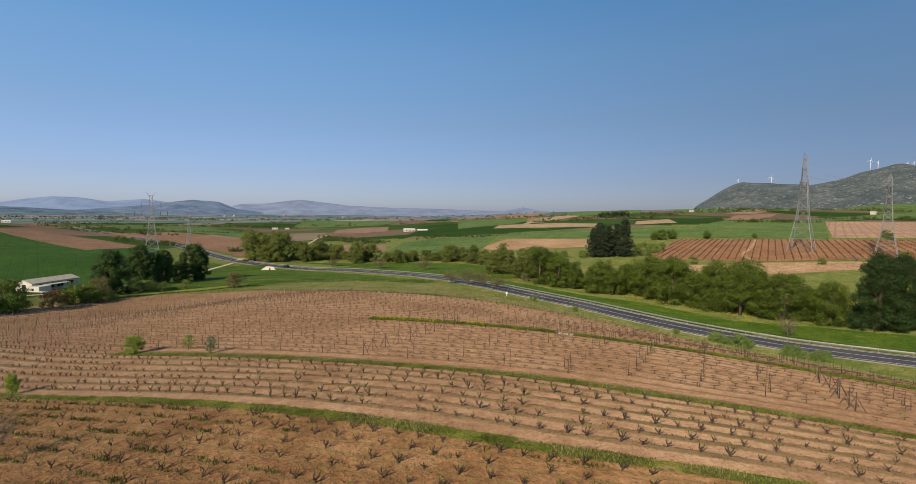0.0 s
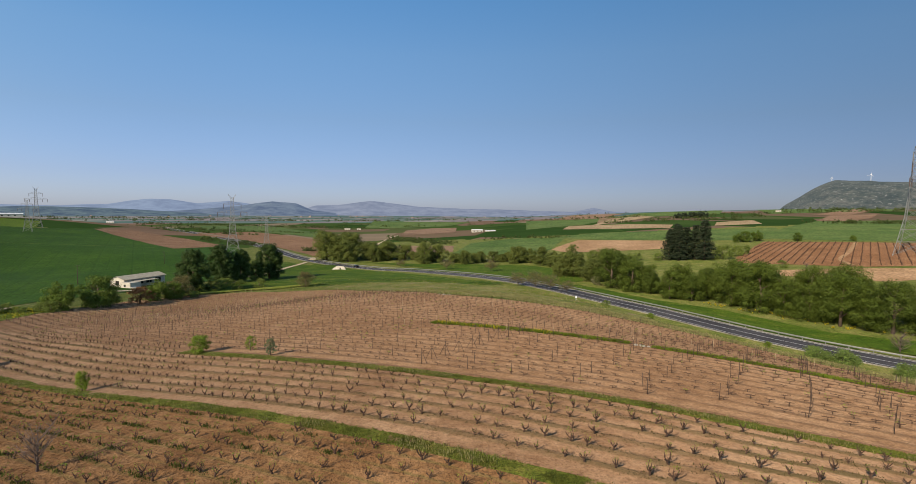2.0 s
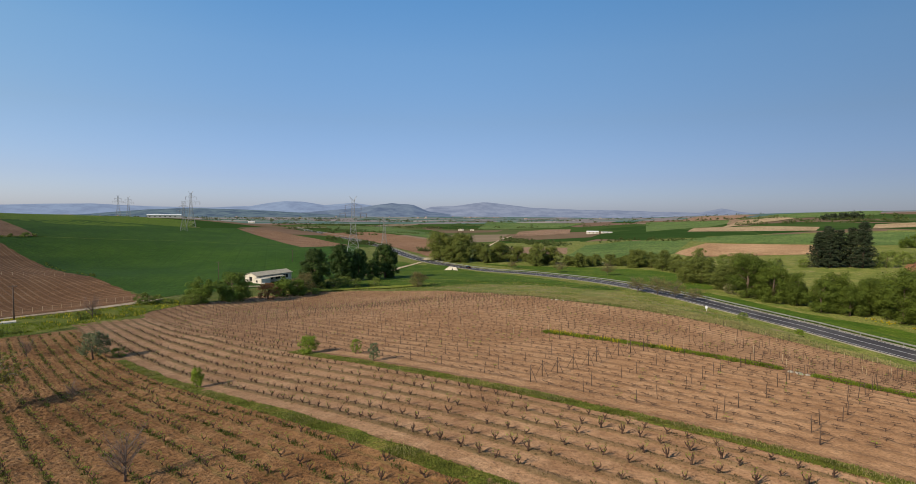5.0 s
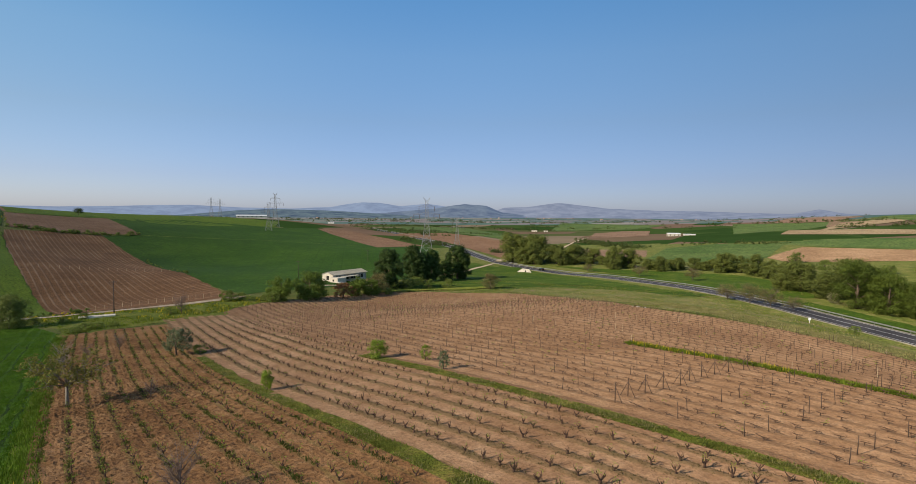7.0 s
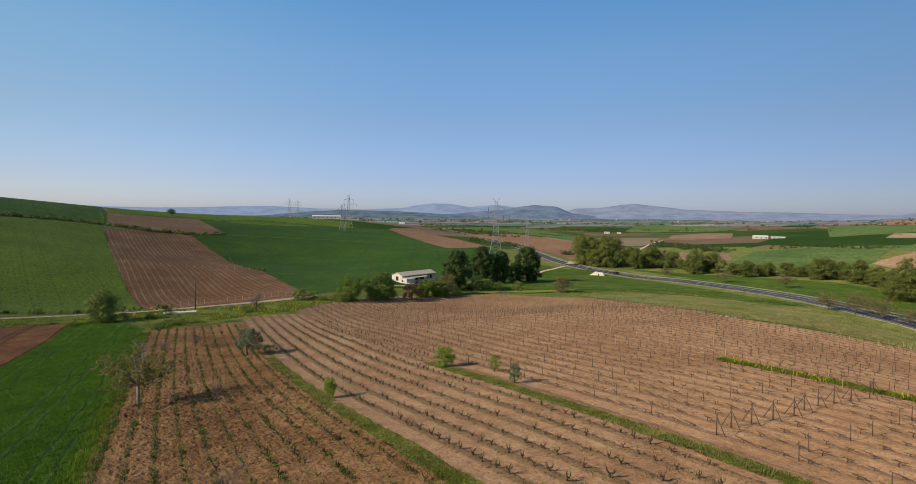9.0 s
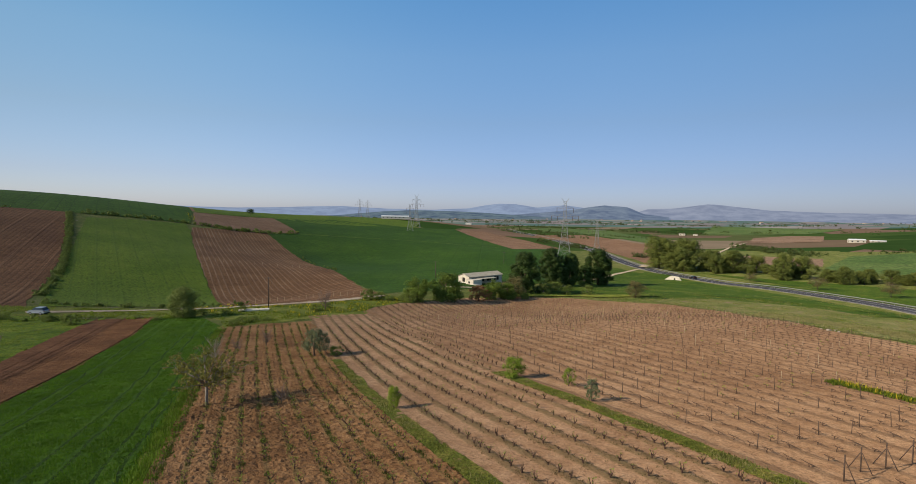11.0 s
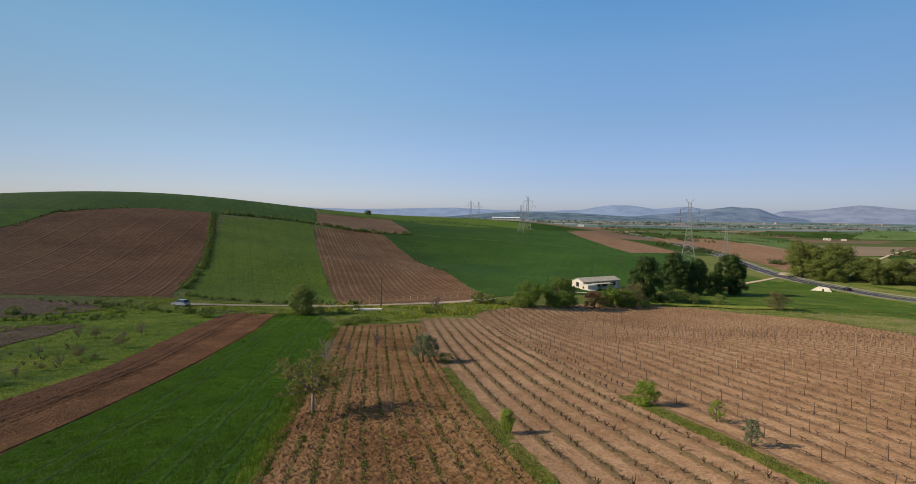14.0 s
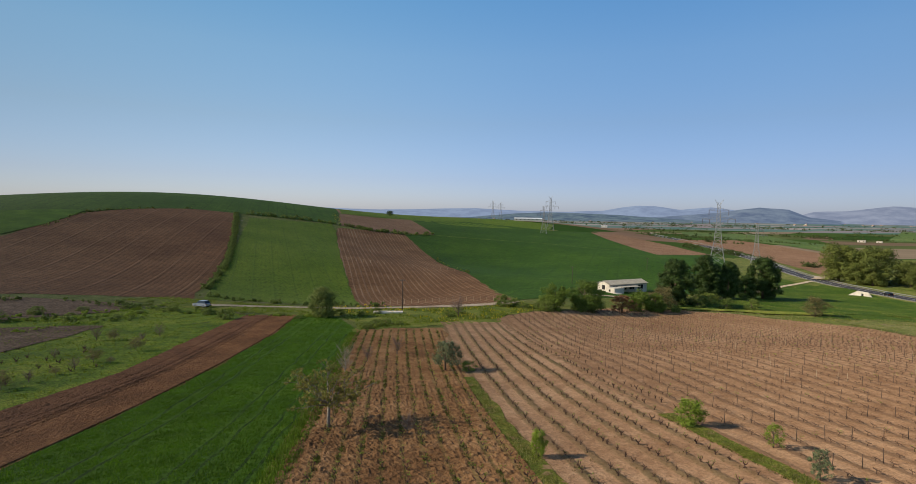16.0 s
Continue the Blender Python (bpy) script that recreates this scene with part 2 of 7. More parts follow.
turf = land_material("rough_turf", (0.080, 0.105, 0.013), (0.135, 0.165, 0.023), (0.210, 0.205, 0.045), 6, 0.7, 0.2, 0.9)
dry_meadow = land_material("dry_meadow", (0.066, 0.092, 0.016), (0.108, 0.126, 0.028), (0.165, 0.160, 0.052), 6, 0.9, 0.4, 0.9, speckle=((0.19, 0.165, 0.10), 5, 0.62))
dry_grass = land_material("olive_dry_grass", (0.068, 0.094, 0.018), (0.118, 0.126, 0.036), (0.172, 0.156, 0.066), 11, 1.7, 0.4, 1.2, speckle=((0.160, 0.118, 0.075), 7, 0.60))
strip_turf = land_material("grass_strip_turf", (0.075, 0.098, 0.013), (0.118, 0.132, 0.020), (0.185, 0.165, 0.038), 3.5, 0.5, 0.15, 0.9, speckle=((0.24, 0.150, 0.085), 1.8, 0.60))
wheat = land_material("young_wheat", (0.036, 0.088, 0.004), (0.053, 0.118, 0.006), (0.080, 0.150, 0.009), 9, 0.9, 0.2, 1.2, pit_shade=0.35)
# flat strips of darker wheat green: the ruts' shade put into the colour
rut_shade = land_material("shaded_wheel_ruts", (0.020, 0.050, 0.004), (0.030, 0.072, 0.005), (0.044, 0.094, 0.008), 4, 0.8, 0.2, 0.9)
wheat_dark = land_material("dark_wheat", (0.022, 0.058, 0.004), (0.031, 0.073, 0.005), (0.045, 0.092, 0.007), 38, 4, 0.8, 0.6, stripe=(38, 5.5, 0.16, (0.020, 0.050, 0.006), 0.22, -0.3), second=(38, 17, 0.08, (0.016, 0.040, 0.007), 0.3, -0.3))
wheat_light = land_material("light_wheat", (0.070, 0.116, 0.008), (0.088, 0.136, 0.010), (0.112, 0.156, 0.013), 26, 3, 0.6, 0.5, stripe=(75, 1.7, 0.5, (0.050, 0.092, 0.010), 0.20, -0.1), second=(75, 7.1, 0.10, (0.040, 0.075, 0.010), 0.5, 0.15))
wheat_ridge = land_material("ridge_wheat", (0.030, 0.072, 0.006), (0.041, 0.090, 0.008), (0.056, 0.110, 0.011), 45, 5, 1.0, 0.5, stripe=(74, 6.5, 0.12, (0.016, 0.040, 0.007), 0.8, -0.3), second=(74, 19, 0.3, (0.050, 0.095, 0.010), 0.5, 0.1))
plough_dark = land_material("dark_ploughed_soil", (0.098, 0.044, 0.019), (0.132, 0.061, 0.027), (0.172, 0.084, 0.039), 30, 3, 0.5, 1.0, stripe=(68.5, 1.9, 0.5, (0.080, 0.042, 0.024), 0.13, -0.2), second=(69.5, 13, 0.10, (0.170, 0.092, 0.052), 0.4, 0.45))
plough_red = land_material("red_ploughed_strip", (0.140, 0.060, 0.023), (0.200, 0.088, 0.034), (0.270, 0.126, 0.053), 6, 0.7, 0.18, 1.4, pit_shade=0.45)
plough_damp = land_material("damp_ploughed_soil", (0.112, 0.047, 0.020), (0.155, 0.066, 0.028), (0.205, 0.094, 0.043), 6, 0.8, 0.18, 1.0, pit_shade=0.3)
plough_grey = land_material("grey_rough_soil", (0.10, 0.062, 0.038), (0.145, 0.092, 0.058), (0.19, 0.128, 0.085), 6, 1.4, 0.5, 2.0)
hill_vines = land_material("young_vineyard_soil", (0.120, 0.058, 0.025), (0.152, 0.076, 0.033), (0.195, 0.103, 0.047), 18, 2, 0.4, 0.6, stripe=(70, 2.2, 0.34, (0.260, 0.170, 0.110), 0.75, 0.3), second=(70, 8.8, 0.12, (0.10, 0.05, 0.025), 0.5, 0.1))
upper_soil = land_material("upper_brown_soil", (0.158, 0.090, 0.050), (0.198, 0.114, 0.066), (0.236, 0.140, 0.086), 25, 3, 0.6, 0.5, stripe=(70, 2.6, 0.36, (0.115, 0.072, 0.046), 0.55, 0.25), second=(70, 9.5, 0.12, (0.10, 0.065, 0.040), 0.5, 0.1))
red_soil = land_material("red_vineyard_soil", (0.145, 0.072, 0.034), (0.192, 0.098, 0.048), (0.245, 0.134, 0.072), 20, 2, 0.5, 0.5, stripe=(-30, 2.8, 0.34, (0.12, 0.066, 0.04), 0.45, 0.15))
tan_soil = land_material("tan_bare_soil", (0.215, 0.132, 0.072), (0.275, 0.175, 0.100), (0.335, 0.222, 0.135), 30, 5, 1.0, 0.4)
pink_soil = land_material("pink_vineyard_soil", (0.205, 0.128, 0.084), (0.260, 0.166, 0.110), (0.315, 0.208, 0.144), 30, 4, 0.8, 0.4, stripe=(-35, 6, 0.3, (0.11, 0.075, 0.045), 0.7, 0.3))
brown_far = land_material("far_brown_soil", (0.142, 0.088, 0.056), (0.180, 0.115, 0.076), (0.225, 0.150, 0.102), 45, 9, 2, 0.3, stripe=(62, 7, 0.35, (0.115, 0.080, 0.055), 0.5, 0.2))
tan_far = land_material("far_tan_stubble", (0.205, 0.145, 0.085), (0.255, 0.190, 0.115), (0.300, 0.235, 0.150), 45, 9, 2, 0.3, stripe=(70, 9, 0.3, (0.15, 0.13, 0.07), 0.5, 0.2))
green_far = land_material("far_green_crop", (0.046, 0.084, 0.018), (0.066, 0.106, 0.026), (0.096, 0.128, 0.038), 45, 8, 2, 0.3, stripe=(66, 11, 0.3, (0.082, 0.112, 0.034), 0.4, 0.0))
bright_grass = land_material("bright_verge_grass", (0.028, 0.060, 0.005), (0.044, 0.079, 0.007), (0.072, 0.100, 0.012), 10, 1.6, 0.4, 0.7, speckle=((0.095, 0.105, 0.022), 5, 0.63))
scrub_grass = land_material("scrub_grass", (0.062, 0.112, 0.007), (0.118, 0.175, 0.011), (0.192, 0.226, 0.019), 10, 1.6, 0.3, 0.9, speckle=((0.075, 0.10, 0.018), 5, 0.62))
dirt = land_material("pale_dirt", (0.33, 0.26, 0.18), (0.42, 0.34, 0.25), (0.50, 0.42, 0.32), 5, 0.8, 0.2, 0.6)
gravel = land_material("roadside_gravel", (0.17, 0.16, 0.12), (0.24, 0.225, 0.18), (0.32, 0.30, 0.25), 6, 0.9, 0.2, 0.6)
asphalt = land_material("worn_asphalt", (0.034, 0.033, 0.038), (0.046, 0.045, 0.051), (0.062, 0.060, 0.066), 12, 1.2, 0.12, 0.15, 0.75)
road_paint = plain_material("road_paint", (0.72, 0.72, 0.70), 0.6, 0, 0.12, 2)


def patchwork_material(name, haze_glow=None):
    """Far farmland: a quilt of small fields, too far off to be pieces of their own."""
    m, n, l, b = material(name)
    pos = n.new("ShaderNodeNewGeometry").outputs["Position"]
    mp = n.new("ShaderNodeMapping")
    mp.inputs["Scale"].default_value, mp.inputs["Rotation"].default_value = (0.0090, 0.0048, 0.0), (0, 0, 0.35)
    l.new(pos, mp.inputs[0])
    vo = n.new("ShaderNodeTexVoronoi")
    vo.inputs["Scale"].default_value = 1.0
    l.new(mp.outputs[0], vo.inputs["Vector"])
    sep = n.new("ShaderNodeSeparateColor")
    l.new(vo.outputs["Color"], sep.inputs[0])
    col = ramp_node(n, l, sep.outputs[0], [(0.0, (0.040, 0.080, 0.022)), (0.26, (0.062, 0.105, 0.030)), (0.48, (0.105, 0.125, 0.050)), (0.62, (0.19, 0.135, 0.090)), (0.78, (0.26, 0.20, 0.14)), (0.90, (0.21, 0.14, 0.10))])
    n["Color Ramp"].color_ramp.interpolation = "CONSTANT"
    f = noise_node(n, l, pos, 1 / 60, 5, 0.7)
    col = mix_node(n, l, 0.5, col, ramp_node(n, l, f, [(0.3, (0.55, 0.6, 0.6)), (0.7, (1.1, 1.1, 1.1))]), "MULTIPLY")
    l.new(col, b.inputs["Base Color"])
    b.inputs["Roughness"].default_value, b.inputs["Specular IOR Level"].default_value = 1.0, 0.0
    # the haze over the far plain is put in as a faint blue glow
    if haze_glow:
        b.inputs["Emission Color"].default_value, b.inputs["Emission Strength"].default_value = (*haze_glow, 1), 0.26
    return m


quilt = patchwork_material("far_farmland")
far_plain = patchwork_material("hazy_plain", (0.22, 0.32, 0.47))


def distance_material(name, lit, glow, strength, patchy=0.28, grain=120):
    """Far hills; the haze before them is put into blue colours and a glow."""
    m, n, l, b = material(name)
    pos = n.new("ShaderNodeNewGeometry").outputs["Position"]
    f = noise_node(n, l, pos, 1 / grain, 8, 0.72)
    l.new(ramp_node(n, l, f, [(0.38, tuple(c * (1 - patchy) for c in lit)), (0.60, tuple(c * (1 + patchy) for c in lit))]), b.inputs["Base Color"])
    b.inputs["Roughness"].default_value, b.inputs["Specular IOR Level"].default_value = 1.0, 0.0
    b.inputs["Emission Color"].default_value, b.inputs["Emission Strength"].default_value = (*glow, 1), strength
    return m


bark = plain_material("bark", (0.12, 0.085, 0.06), 0.9, 0, 0.3, 6, 0.6)
grey_bark = plain_material("grey_bark", (0.185, 0.160, 0.130), 0.9, 0, 0.35, 7, 0.5)
pale_bark = plain_material("pale_bark", (0.27, 0.235, 0.19), 0.9, 0, 0.25, 6, 0.5)
vine_bark = plain_material("vine_bark", (0.072, 0.040, 0.026), 0.95, 0, 0.35, 9, 0.5)
cane = plain_material("vine_cane", (0.080, 0.045, 0.028), 0.9, 0, 0.3, 9)
purple_twigs = plain_material("leafless_purple_twigs", (0.16, 0.115, 0.095), 0.95, 0, 0.25, 6)
leaf_valley = plain_material("valley_leaves", (0.080, 0.112, 0.015), 0.65, 0, 0.25, 0.5, island=True, thing=True, through=0.14, specular=0.2)
leaf_belt = plain_material("olive_belt_leaves", (0.128, 0.152, 0.034), 0.65, 0, 0.25, 0.5, island=True, thing=True, through=0.14, specular=0.2)
leaf_lime = plain_material("hedge_tree_leaves", (0.100, 0.146, 0.022), 0.65, 0, 0.25, 0.5, island=True, thing=True, through=0.14, specular=0.2)
leaf_dome = plain_material("olive_green_dome_leaves", (0.15, 0.185, 0.045), 0.65, 0, 0.2, 0.6, island=True, through=0.14, specular=0.2)
leaf_fresh = plain_material("pale_fresh_leaves", (0.176, 0.246, 0.062), 0.65, 0, 0.25, 1.0, island=True, through=0.3, specular=0.2)
leaf_scrub = plain_material("brownish_scrub_leaves", (0.17, 0.15, 0.065), 0.7, 0, 0.3, 1.0, island=True, through=0.25, specular=0.15)
leaf_great = plain_material("deep_green_leaves", (0.024, 0.046, 0.010), 0.6, 0, 0.25, 0.6, island=True, thing=True, through=0.08, specular=0.2)
leaf_dark = plain_material("dark_leaves", (0.042, 0.074, 0.014), 0.6, 0, 0.25, 0.6, island=True, thing=True, through=0.14, specular=0.25)
leaf_pine = plain_material("pine_needles", (0.032, 0.046, 0.024), 0.7, 0, 0.3, 0.6, island=True, thing=True, through=0.1, specular=0.2)
leaf_bright = plain_material("spring_leaves", (0.201, 0.274, 0.035), 0.6, 0, 0.25, 1.0, island=True, thing=True, through=0.35, specular=0.2)
leaf_fig = plain_material("young_pale_leaves", (0.196, 0.183, 0.046), 0.65, 0, 0.3, 1.5, island=True, through=0.3, specular=0.2)
leaf_olive = plain_material("olive_leaves", (0.14, 0.165, 0.085), 0.6, 0, 0.3, 1.5, island=True, through=0.15, specular=0.25)
leaf_russet = plain_material("russet_leaves", (0.22, 0.11, 0.055), 0.7, 0, 0.3, 0.8, island=True, through=0.25, specular=0.2)
leaf_blossom = plain_material("pale_blossom", (0.29, 0.28, 0.165), 0.7, 0, 0.25, 1, island=True, through=0.3, specular=0.2)
leaf_hedge = plain_material("hedge_leaves", (0.138, 0.180, 0.037), 0.7, 0, 0.3, 0.6, island=True, thing=True, through=0.14, specular=0.2)
leaf_far = plain_material("far_tree_leaves", (0.066, 0.090, 0.026), 0.7, 0, 0.3, 0.05, island=True, through=0.1, specular=0.15)
leaf_yellow = plain_material("yellow_flowers", (0.48, 0.40, 0.03), 0.7, 0, 0.25, 1, island=True, through=0.3, specular=0.2)
blade = plain_material("grass_blades", (0.137, 0.180, 0.020), 0.7, 0, 0.3, 0.4, island=True, through=0.35, specular=0.15)
blade_dry = plain_material("dry_grass_blades", (0.27, 0.245, 0.11), 0.8, 0, 0.3, 0.4, island=True, through=0.3, specular=0.1)
strip_blade = plain_material("short_strip_grass", (0.132, 0.150, 0.032), 0.8, 0, 0.4, 0.6, island=True, through=0.3, specular=0.1)
weed_green = plain_material("green_row_weeds", (0.078, 0.092, 0.022), 0.75, 0, 0.35, 0.6, island=True, through=0.3, specular=0.1)
weed_blade = plain_material("weed_leaves", (0.105, 0.085, 0.036), 0.8, 0, 0.3, 0.4, island=True, through=0.3, specular=0.1)
blade_margin = plain_material("lush_margin_weeds", (0.100, 0.165, 0.015), 0.65, 0, 0.35, 0.4, island=True, through=0.35, specular=0.15)
blade_wheat = plain_material("wheat_blades", (0.066, 0.142, 0.007), 0.6, 0, 0.25, 0.3, island=True, through=0.35, specular=0.2)
steel = plain_material("galvanised_steel", (0.264, 0.264, 0.259), 0.55, 0.35, 0.15, 1)
porcelain = plain_material("brown_insulators", (0.10, 0.07, 0.06), 0.3)
post_wood = plain_material("weathered_posts", (0.074, 0.047, 0.034), 0.9, 0, 0.35, 4, 0.3)
stake_wood = plain_material("pale_stakes", (0.40, 0.31, 0.20), 0.9, 0, 0.2, 4)
pole_wood = plain_material("creosoted_pole", (0.085, 0.06, 0.045), 0.9, 0, 0.3, 3, 0.3)
whitewash = plain_material("whitewashed_wall", (0.522, 0.477, 0.396), 0.9, 0, 0.10, 0.9, 0.2)
roof_sheet = plain_material("fibre_cement_sheets", (0.400, 0.359, 0.281), 0.9, 0, 0.14, 0.8, 0.2)
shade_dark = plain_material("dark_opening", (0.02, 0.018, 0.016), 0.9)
concrete = plain_material("pale_concrete", (0.527, 0.484, 0.407), 0.9, 0, 0.15, 0.8, 0.3)
tyre = plain_material("tyre_rubber", (0.02, 0.02, 0.02), 0.8)
chrome = plain_material("wheel_metal", (0.5, 0.5, 0.5), 0.35, 0.8)
window_glass = plain_material("tinted_glass", (0.02, 0.025, 0.03), 0.08, 0, 0.05, 1, specular=0.8)
silver_paint = plain_material("silver_blue_paint", (0.34, 0.38, 0.45), 0.3, 0.3, 0.05, 1)
black_paint = plain_material("black_paint", (0.012, 0.012, 0.014), 0.2, 0.1, 0.05, 1, specular=0.6)
lamp_red = plain_material("red_lamp_glass", (0.35, 0.02, 0.015), 0.2)
lamp_clear = plain_material("clear_lamp_glass", (0.7, 0.7, 0.7), 0.15)
white_metal = plain_material("white_metal", (0.78, 0.78, 0.78), 0.5)
stone = plain_material("field_stone", (0.36, 0.32, 0.26), 0.95, 0, 0.2, 2, 0.5)


# ---- building helpers ----
def mesh_of(name, verts, faces, mat, smooth=False):
    me = bpy.data.meshes.new(name)
    me.from_pydata([tuple(v) for v in verts], [], faces)
    for q in mat if isinstance(mat, (list, tuple)) else [mat]:
        me.materials.append(q)
    if smooth:
        me.polygons.foreach_set("use_smooth", [True] * len(me.polygons))
    me.update()
    return me


def thing(name, x, y, z, label, category, turn=0.0, scale=1.0, group="", kind=""):
    """An empty at a thing's base; its parts are children."""
    ob = new(name)
    ob.location, ob.rotation_euler, ob.scale = (x, y, z), (0, 0, turn), (scale, scale, scale)
    ob.empty_display_size = 0.2
    return tagged(ob, label, category, group, kind)


def part(name, geo, mat, parent, label="", smooth=False):
    ob = new(name, mesh_of(name, geo[0], geo[1], mat, smooth))
    ob.parent = parent
    return tagged(ob, label)


def solid(name, geo, mat, label, category="", kind="", group="", smooth=False, at=(0, 0, 0)):
    ob = new(name, mesh_of(name, geo[0], geo[1], mat, smooth))
    ob.location = at
    return tagged(ob, label, category, group, kind)


def join(*geos):
    v, f = [], []
    for gv, gf in geos:
        o = len(v)
        v.extend(gv)
        f.extend([tuple(i + o for i in q) for q in gf])
    return v, f


def box(x0, y0, z0, x1, y1, z1):
    v = [(x, y, z) for z in (z0, z1) for x, y in ((x0, y0), (x1, y0), (x1, y1), (x0, y1))]
    return v, [(3, 2, 1, 0), (4, 5, 6, 7), (0, 1, 5, 4), (1, 2, 6, 5), (2, 3, 7, 6), (3, 0, 4, 7)]


def tube(points, radii, sides=6):
    """A tapered round bar along points."""
    v, f = [], []
    pts = [Vector(p) for p in points]
    for i, p in enumerate(pts):
        d = (pts[min(i + 1, len(pts) - 1)] - pts[max(i - 1, 0)]).normalized()
        a = d.cross(Vector((0.3, 0.9, 0.2)) if abs(d.z) > 0.9 else Vector((0, 0, 1))).normalized()
        c = d.cross(a)
        for k in range(sides):
            w = 2 * math.pi * k / sides
            v.append(tuple(p + (a * math.cos(w) + c * math.sin(w)) * radii[i]))
        if i:
            o = (i - 1) * sides
            f += [(o + k, o + (k + 1) % sides, o + sides + (k + 1) % sides, o + sides + k) for k in range(sides)]
    f.append(tuple(range(sides))[::-1])
    f.append(tuple(len(v) - sides + k for k in range(sides)))
    return v, f


def bar(p, q, w):
    return tube((p, q), (w, w), 4)


# ---- ground and fields ----
def lift_of(x, y, layer):
    return layer * (0.035 + 0.00035 * math.hypot(x, y - 10))


def ground_sheet():
    cx, cy, rings, turns = -5.0, 10.0, 235, 420
    v, f, slots = [(cx, cy, H(cx, cy))], [], []
    rad = [3.0 * (4880 / 3.0) ** (i / (rings - 1)) for i in range(rings)]
    for r in rad:
        for k in range(turns):
            a = 2 * math.pi * k / turns
            x, y = cx + r * math.cos(a), cy + r * math.sin(a)
            v.append((x, y, H(x, y)))
    for k in range(turns):
        f.append((0, 1 + k, 1 + (k + 1) % turns))
        slots.append(0)
    for i in range(rings - 1):
        for k in range(turns):
            a, b = 1 + i * turns + k, 1 + i * turns + (k + 1) % turns
            f.append((a, a + turns, b + turns, b))
            x, y = v[a][0], v[a][1]
            slots.append(1 if y > 560 + 0.25 * abs(x) or x < -462 or (y > 430 and x < -230) or x > 520 else 0)
    cut = 1 + turns * next(i for i, r in enumerate(rad) if r > 1450)
    far = [q for q in f if min(q) >= cut]
    keep = [(q, s) for q, s in zip(f, slots) if min(q) < cut]
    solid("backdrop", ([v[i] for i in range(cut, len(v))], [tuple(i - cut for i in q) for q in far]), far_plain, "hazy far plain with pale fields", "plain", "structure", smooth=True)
    slots = [s for q, s in keep]
    v, f = v[:cut + turns], [q for q, s in keep]
    ob = solid("ground", (v, f), [dry_meadow, quilt], "rolling farmland with rough grass and far fields", "ground", "structure", smooth=True)
    ob.data.polygons.foreach_set("material_index", slots)
    return ob


ground_sheet()


def rounded(outline, step):
    """The outline with evenly spaced points and slightly uneven edges."""
    pts = []
    for i, (x0, y0) in enumerate(outline):
        x1, y1 = outline[(i + 1) % len(outline)]
        k = max(1, int(math.hypot(x1 - x0, y1 - y0) / step))
        for j in range(k):
            x, y = x0 + (x1 - x0) * j / k, y0 + (y1 - y0) * j / k
            a = min(1.2, 0.006 * math.hypot(x, y) + 0.15)
            pts.append((x + a * noise.noise((x * 0.21, y * 0.21, 3)), y + a * noise.noise((x * 0.21, y * 0.21, 9))))
    return pts


def inside(x, y, poly):
    hit = False
    for i in range(len(poly)):
        (x0, y0), (x1, y1) = poly[i - 1], poly[i]
        if (y0 > y) != (y1 > y) and x < (x1 - x0) * (y - y0) / (y1 - y0) + x0:
            hit = not hit
    return hit


def field(name, outline, mat, label, layer=1, step=None):
    """A patch of land that lies on the ground."""
    mx, my = sum(p[0] for p in outline) / len(outline), sum(p[1] for p in outline) / len(outline)
    near = min(math.hypot(x, y - 10) for x, y in outline)
    step = step or max(1.6, 0.022 * near)
    edge = rounded(outline, step)
    pts = [Vector(p) for p in edge]
    xs, ys = [p[0] for p in edge], [p[1] for p in edge]
    y = min(ys)
    odd = 0
    while y < max(ys):
        x = min(xs) + (0.5 * step if odd else 0)
        while x < max(xs):
            if inside(x, y, edge):
                pts.append(Vector((x, y)))
            x += step
        y += step * 0.87
        odd = 1 - odd
    k = len(edge)
    vv, _, ff, _, _, _ = delaunay_2d_cdt(pts, [], [tuple(range(k))], 1, 0.001)
    geo = [(p.x, p.y, H(p.x, p.y) + lift_of(p.x, p.y, layer)) for p in vv], [tuple(q) for q in ff]
    return solid(name, geo, mat, label, "field", "structure", smooth=True)


def steps(a, z, d):
    return [a + d * i for i in range(int((z - a) / d) + 1)]


def band(u0, u1, v0, v1, n=40, ragged=0.0):
    """The outline of a stretch between two row lines; ragged: how far its edges wander."""
    us = [u0 + (u1 - u0) * i / n for i in range(n + 1)]
    return [row_point(u, v0 + ragged * noise.noise((u * 0.31, 4, 1))) for u in us] + [row_point(u, v1 + ragged * noise.noise((u * 0.27, 9, 5))) for u in reversed(us)]


VINE_EDGE = [(-107, 97), (-112, 104), (-117, 115), (-119, 151), (-112, 171), (-99, 183), (-68, 187), (-44, 172), (-19, 130), (2, 121), (20, 111), (36, 100), (46, 88), (58, 72), (80, 45), (95, 10)]
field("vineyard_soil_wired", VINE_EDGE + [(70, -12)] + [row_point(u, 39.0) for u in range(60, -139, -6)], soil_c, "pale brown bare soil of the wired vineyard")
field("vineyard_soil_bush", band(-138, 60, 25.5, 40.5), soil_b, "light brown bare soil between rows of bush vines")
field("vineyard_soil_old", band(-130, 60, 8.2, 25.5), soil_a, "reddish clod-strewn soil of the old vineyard")
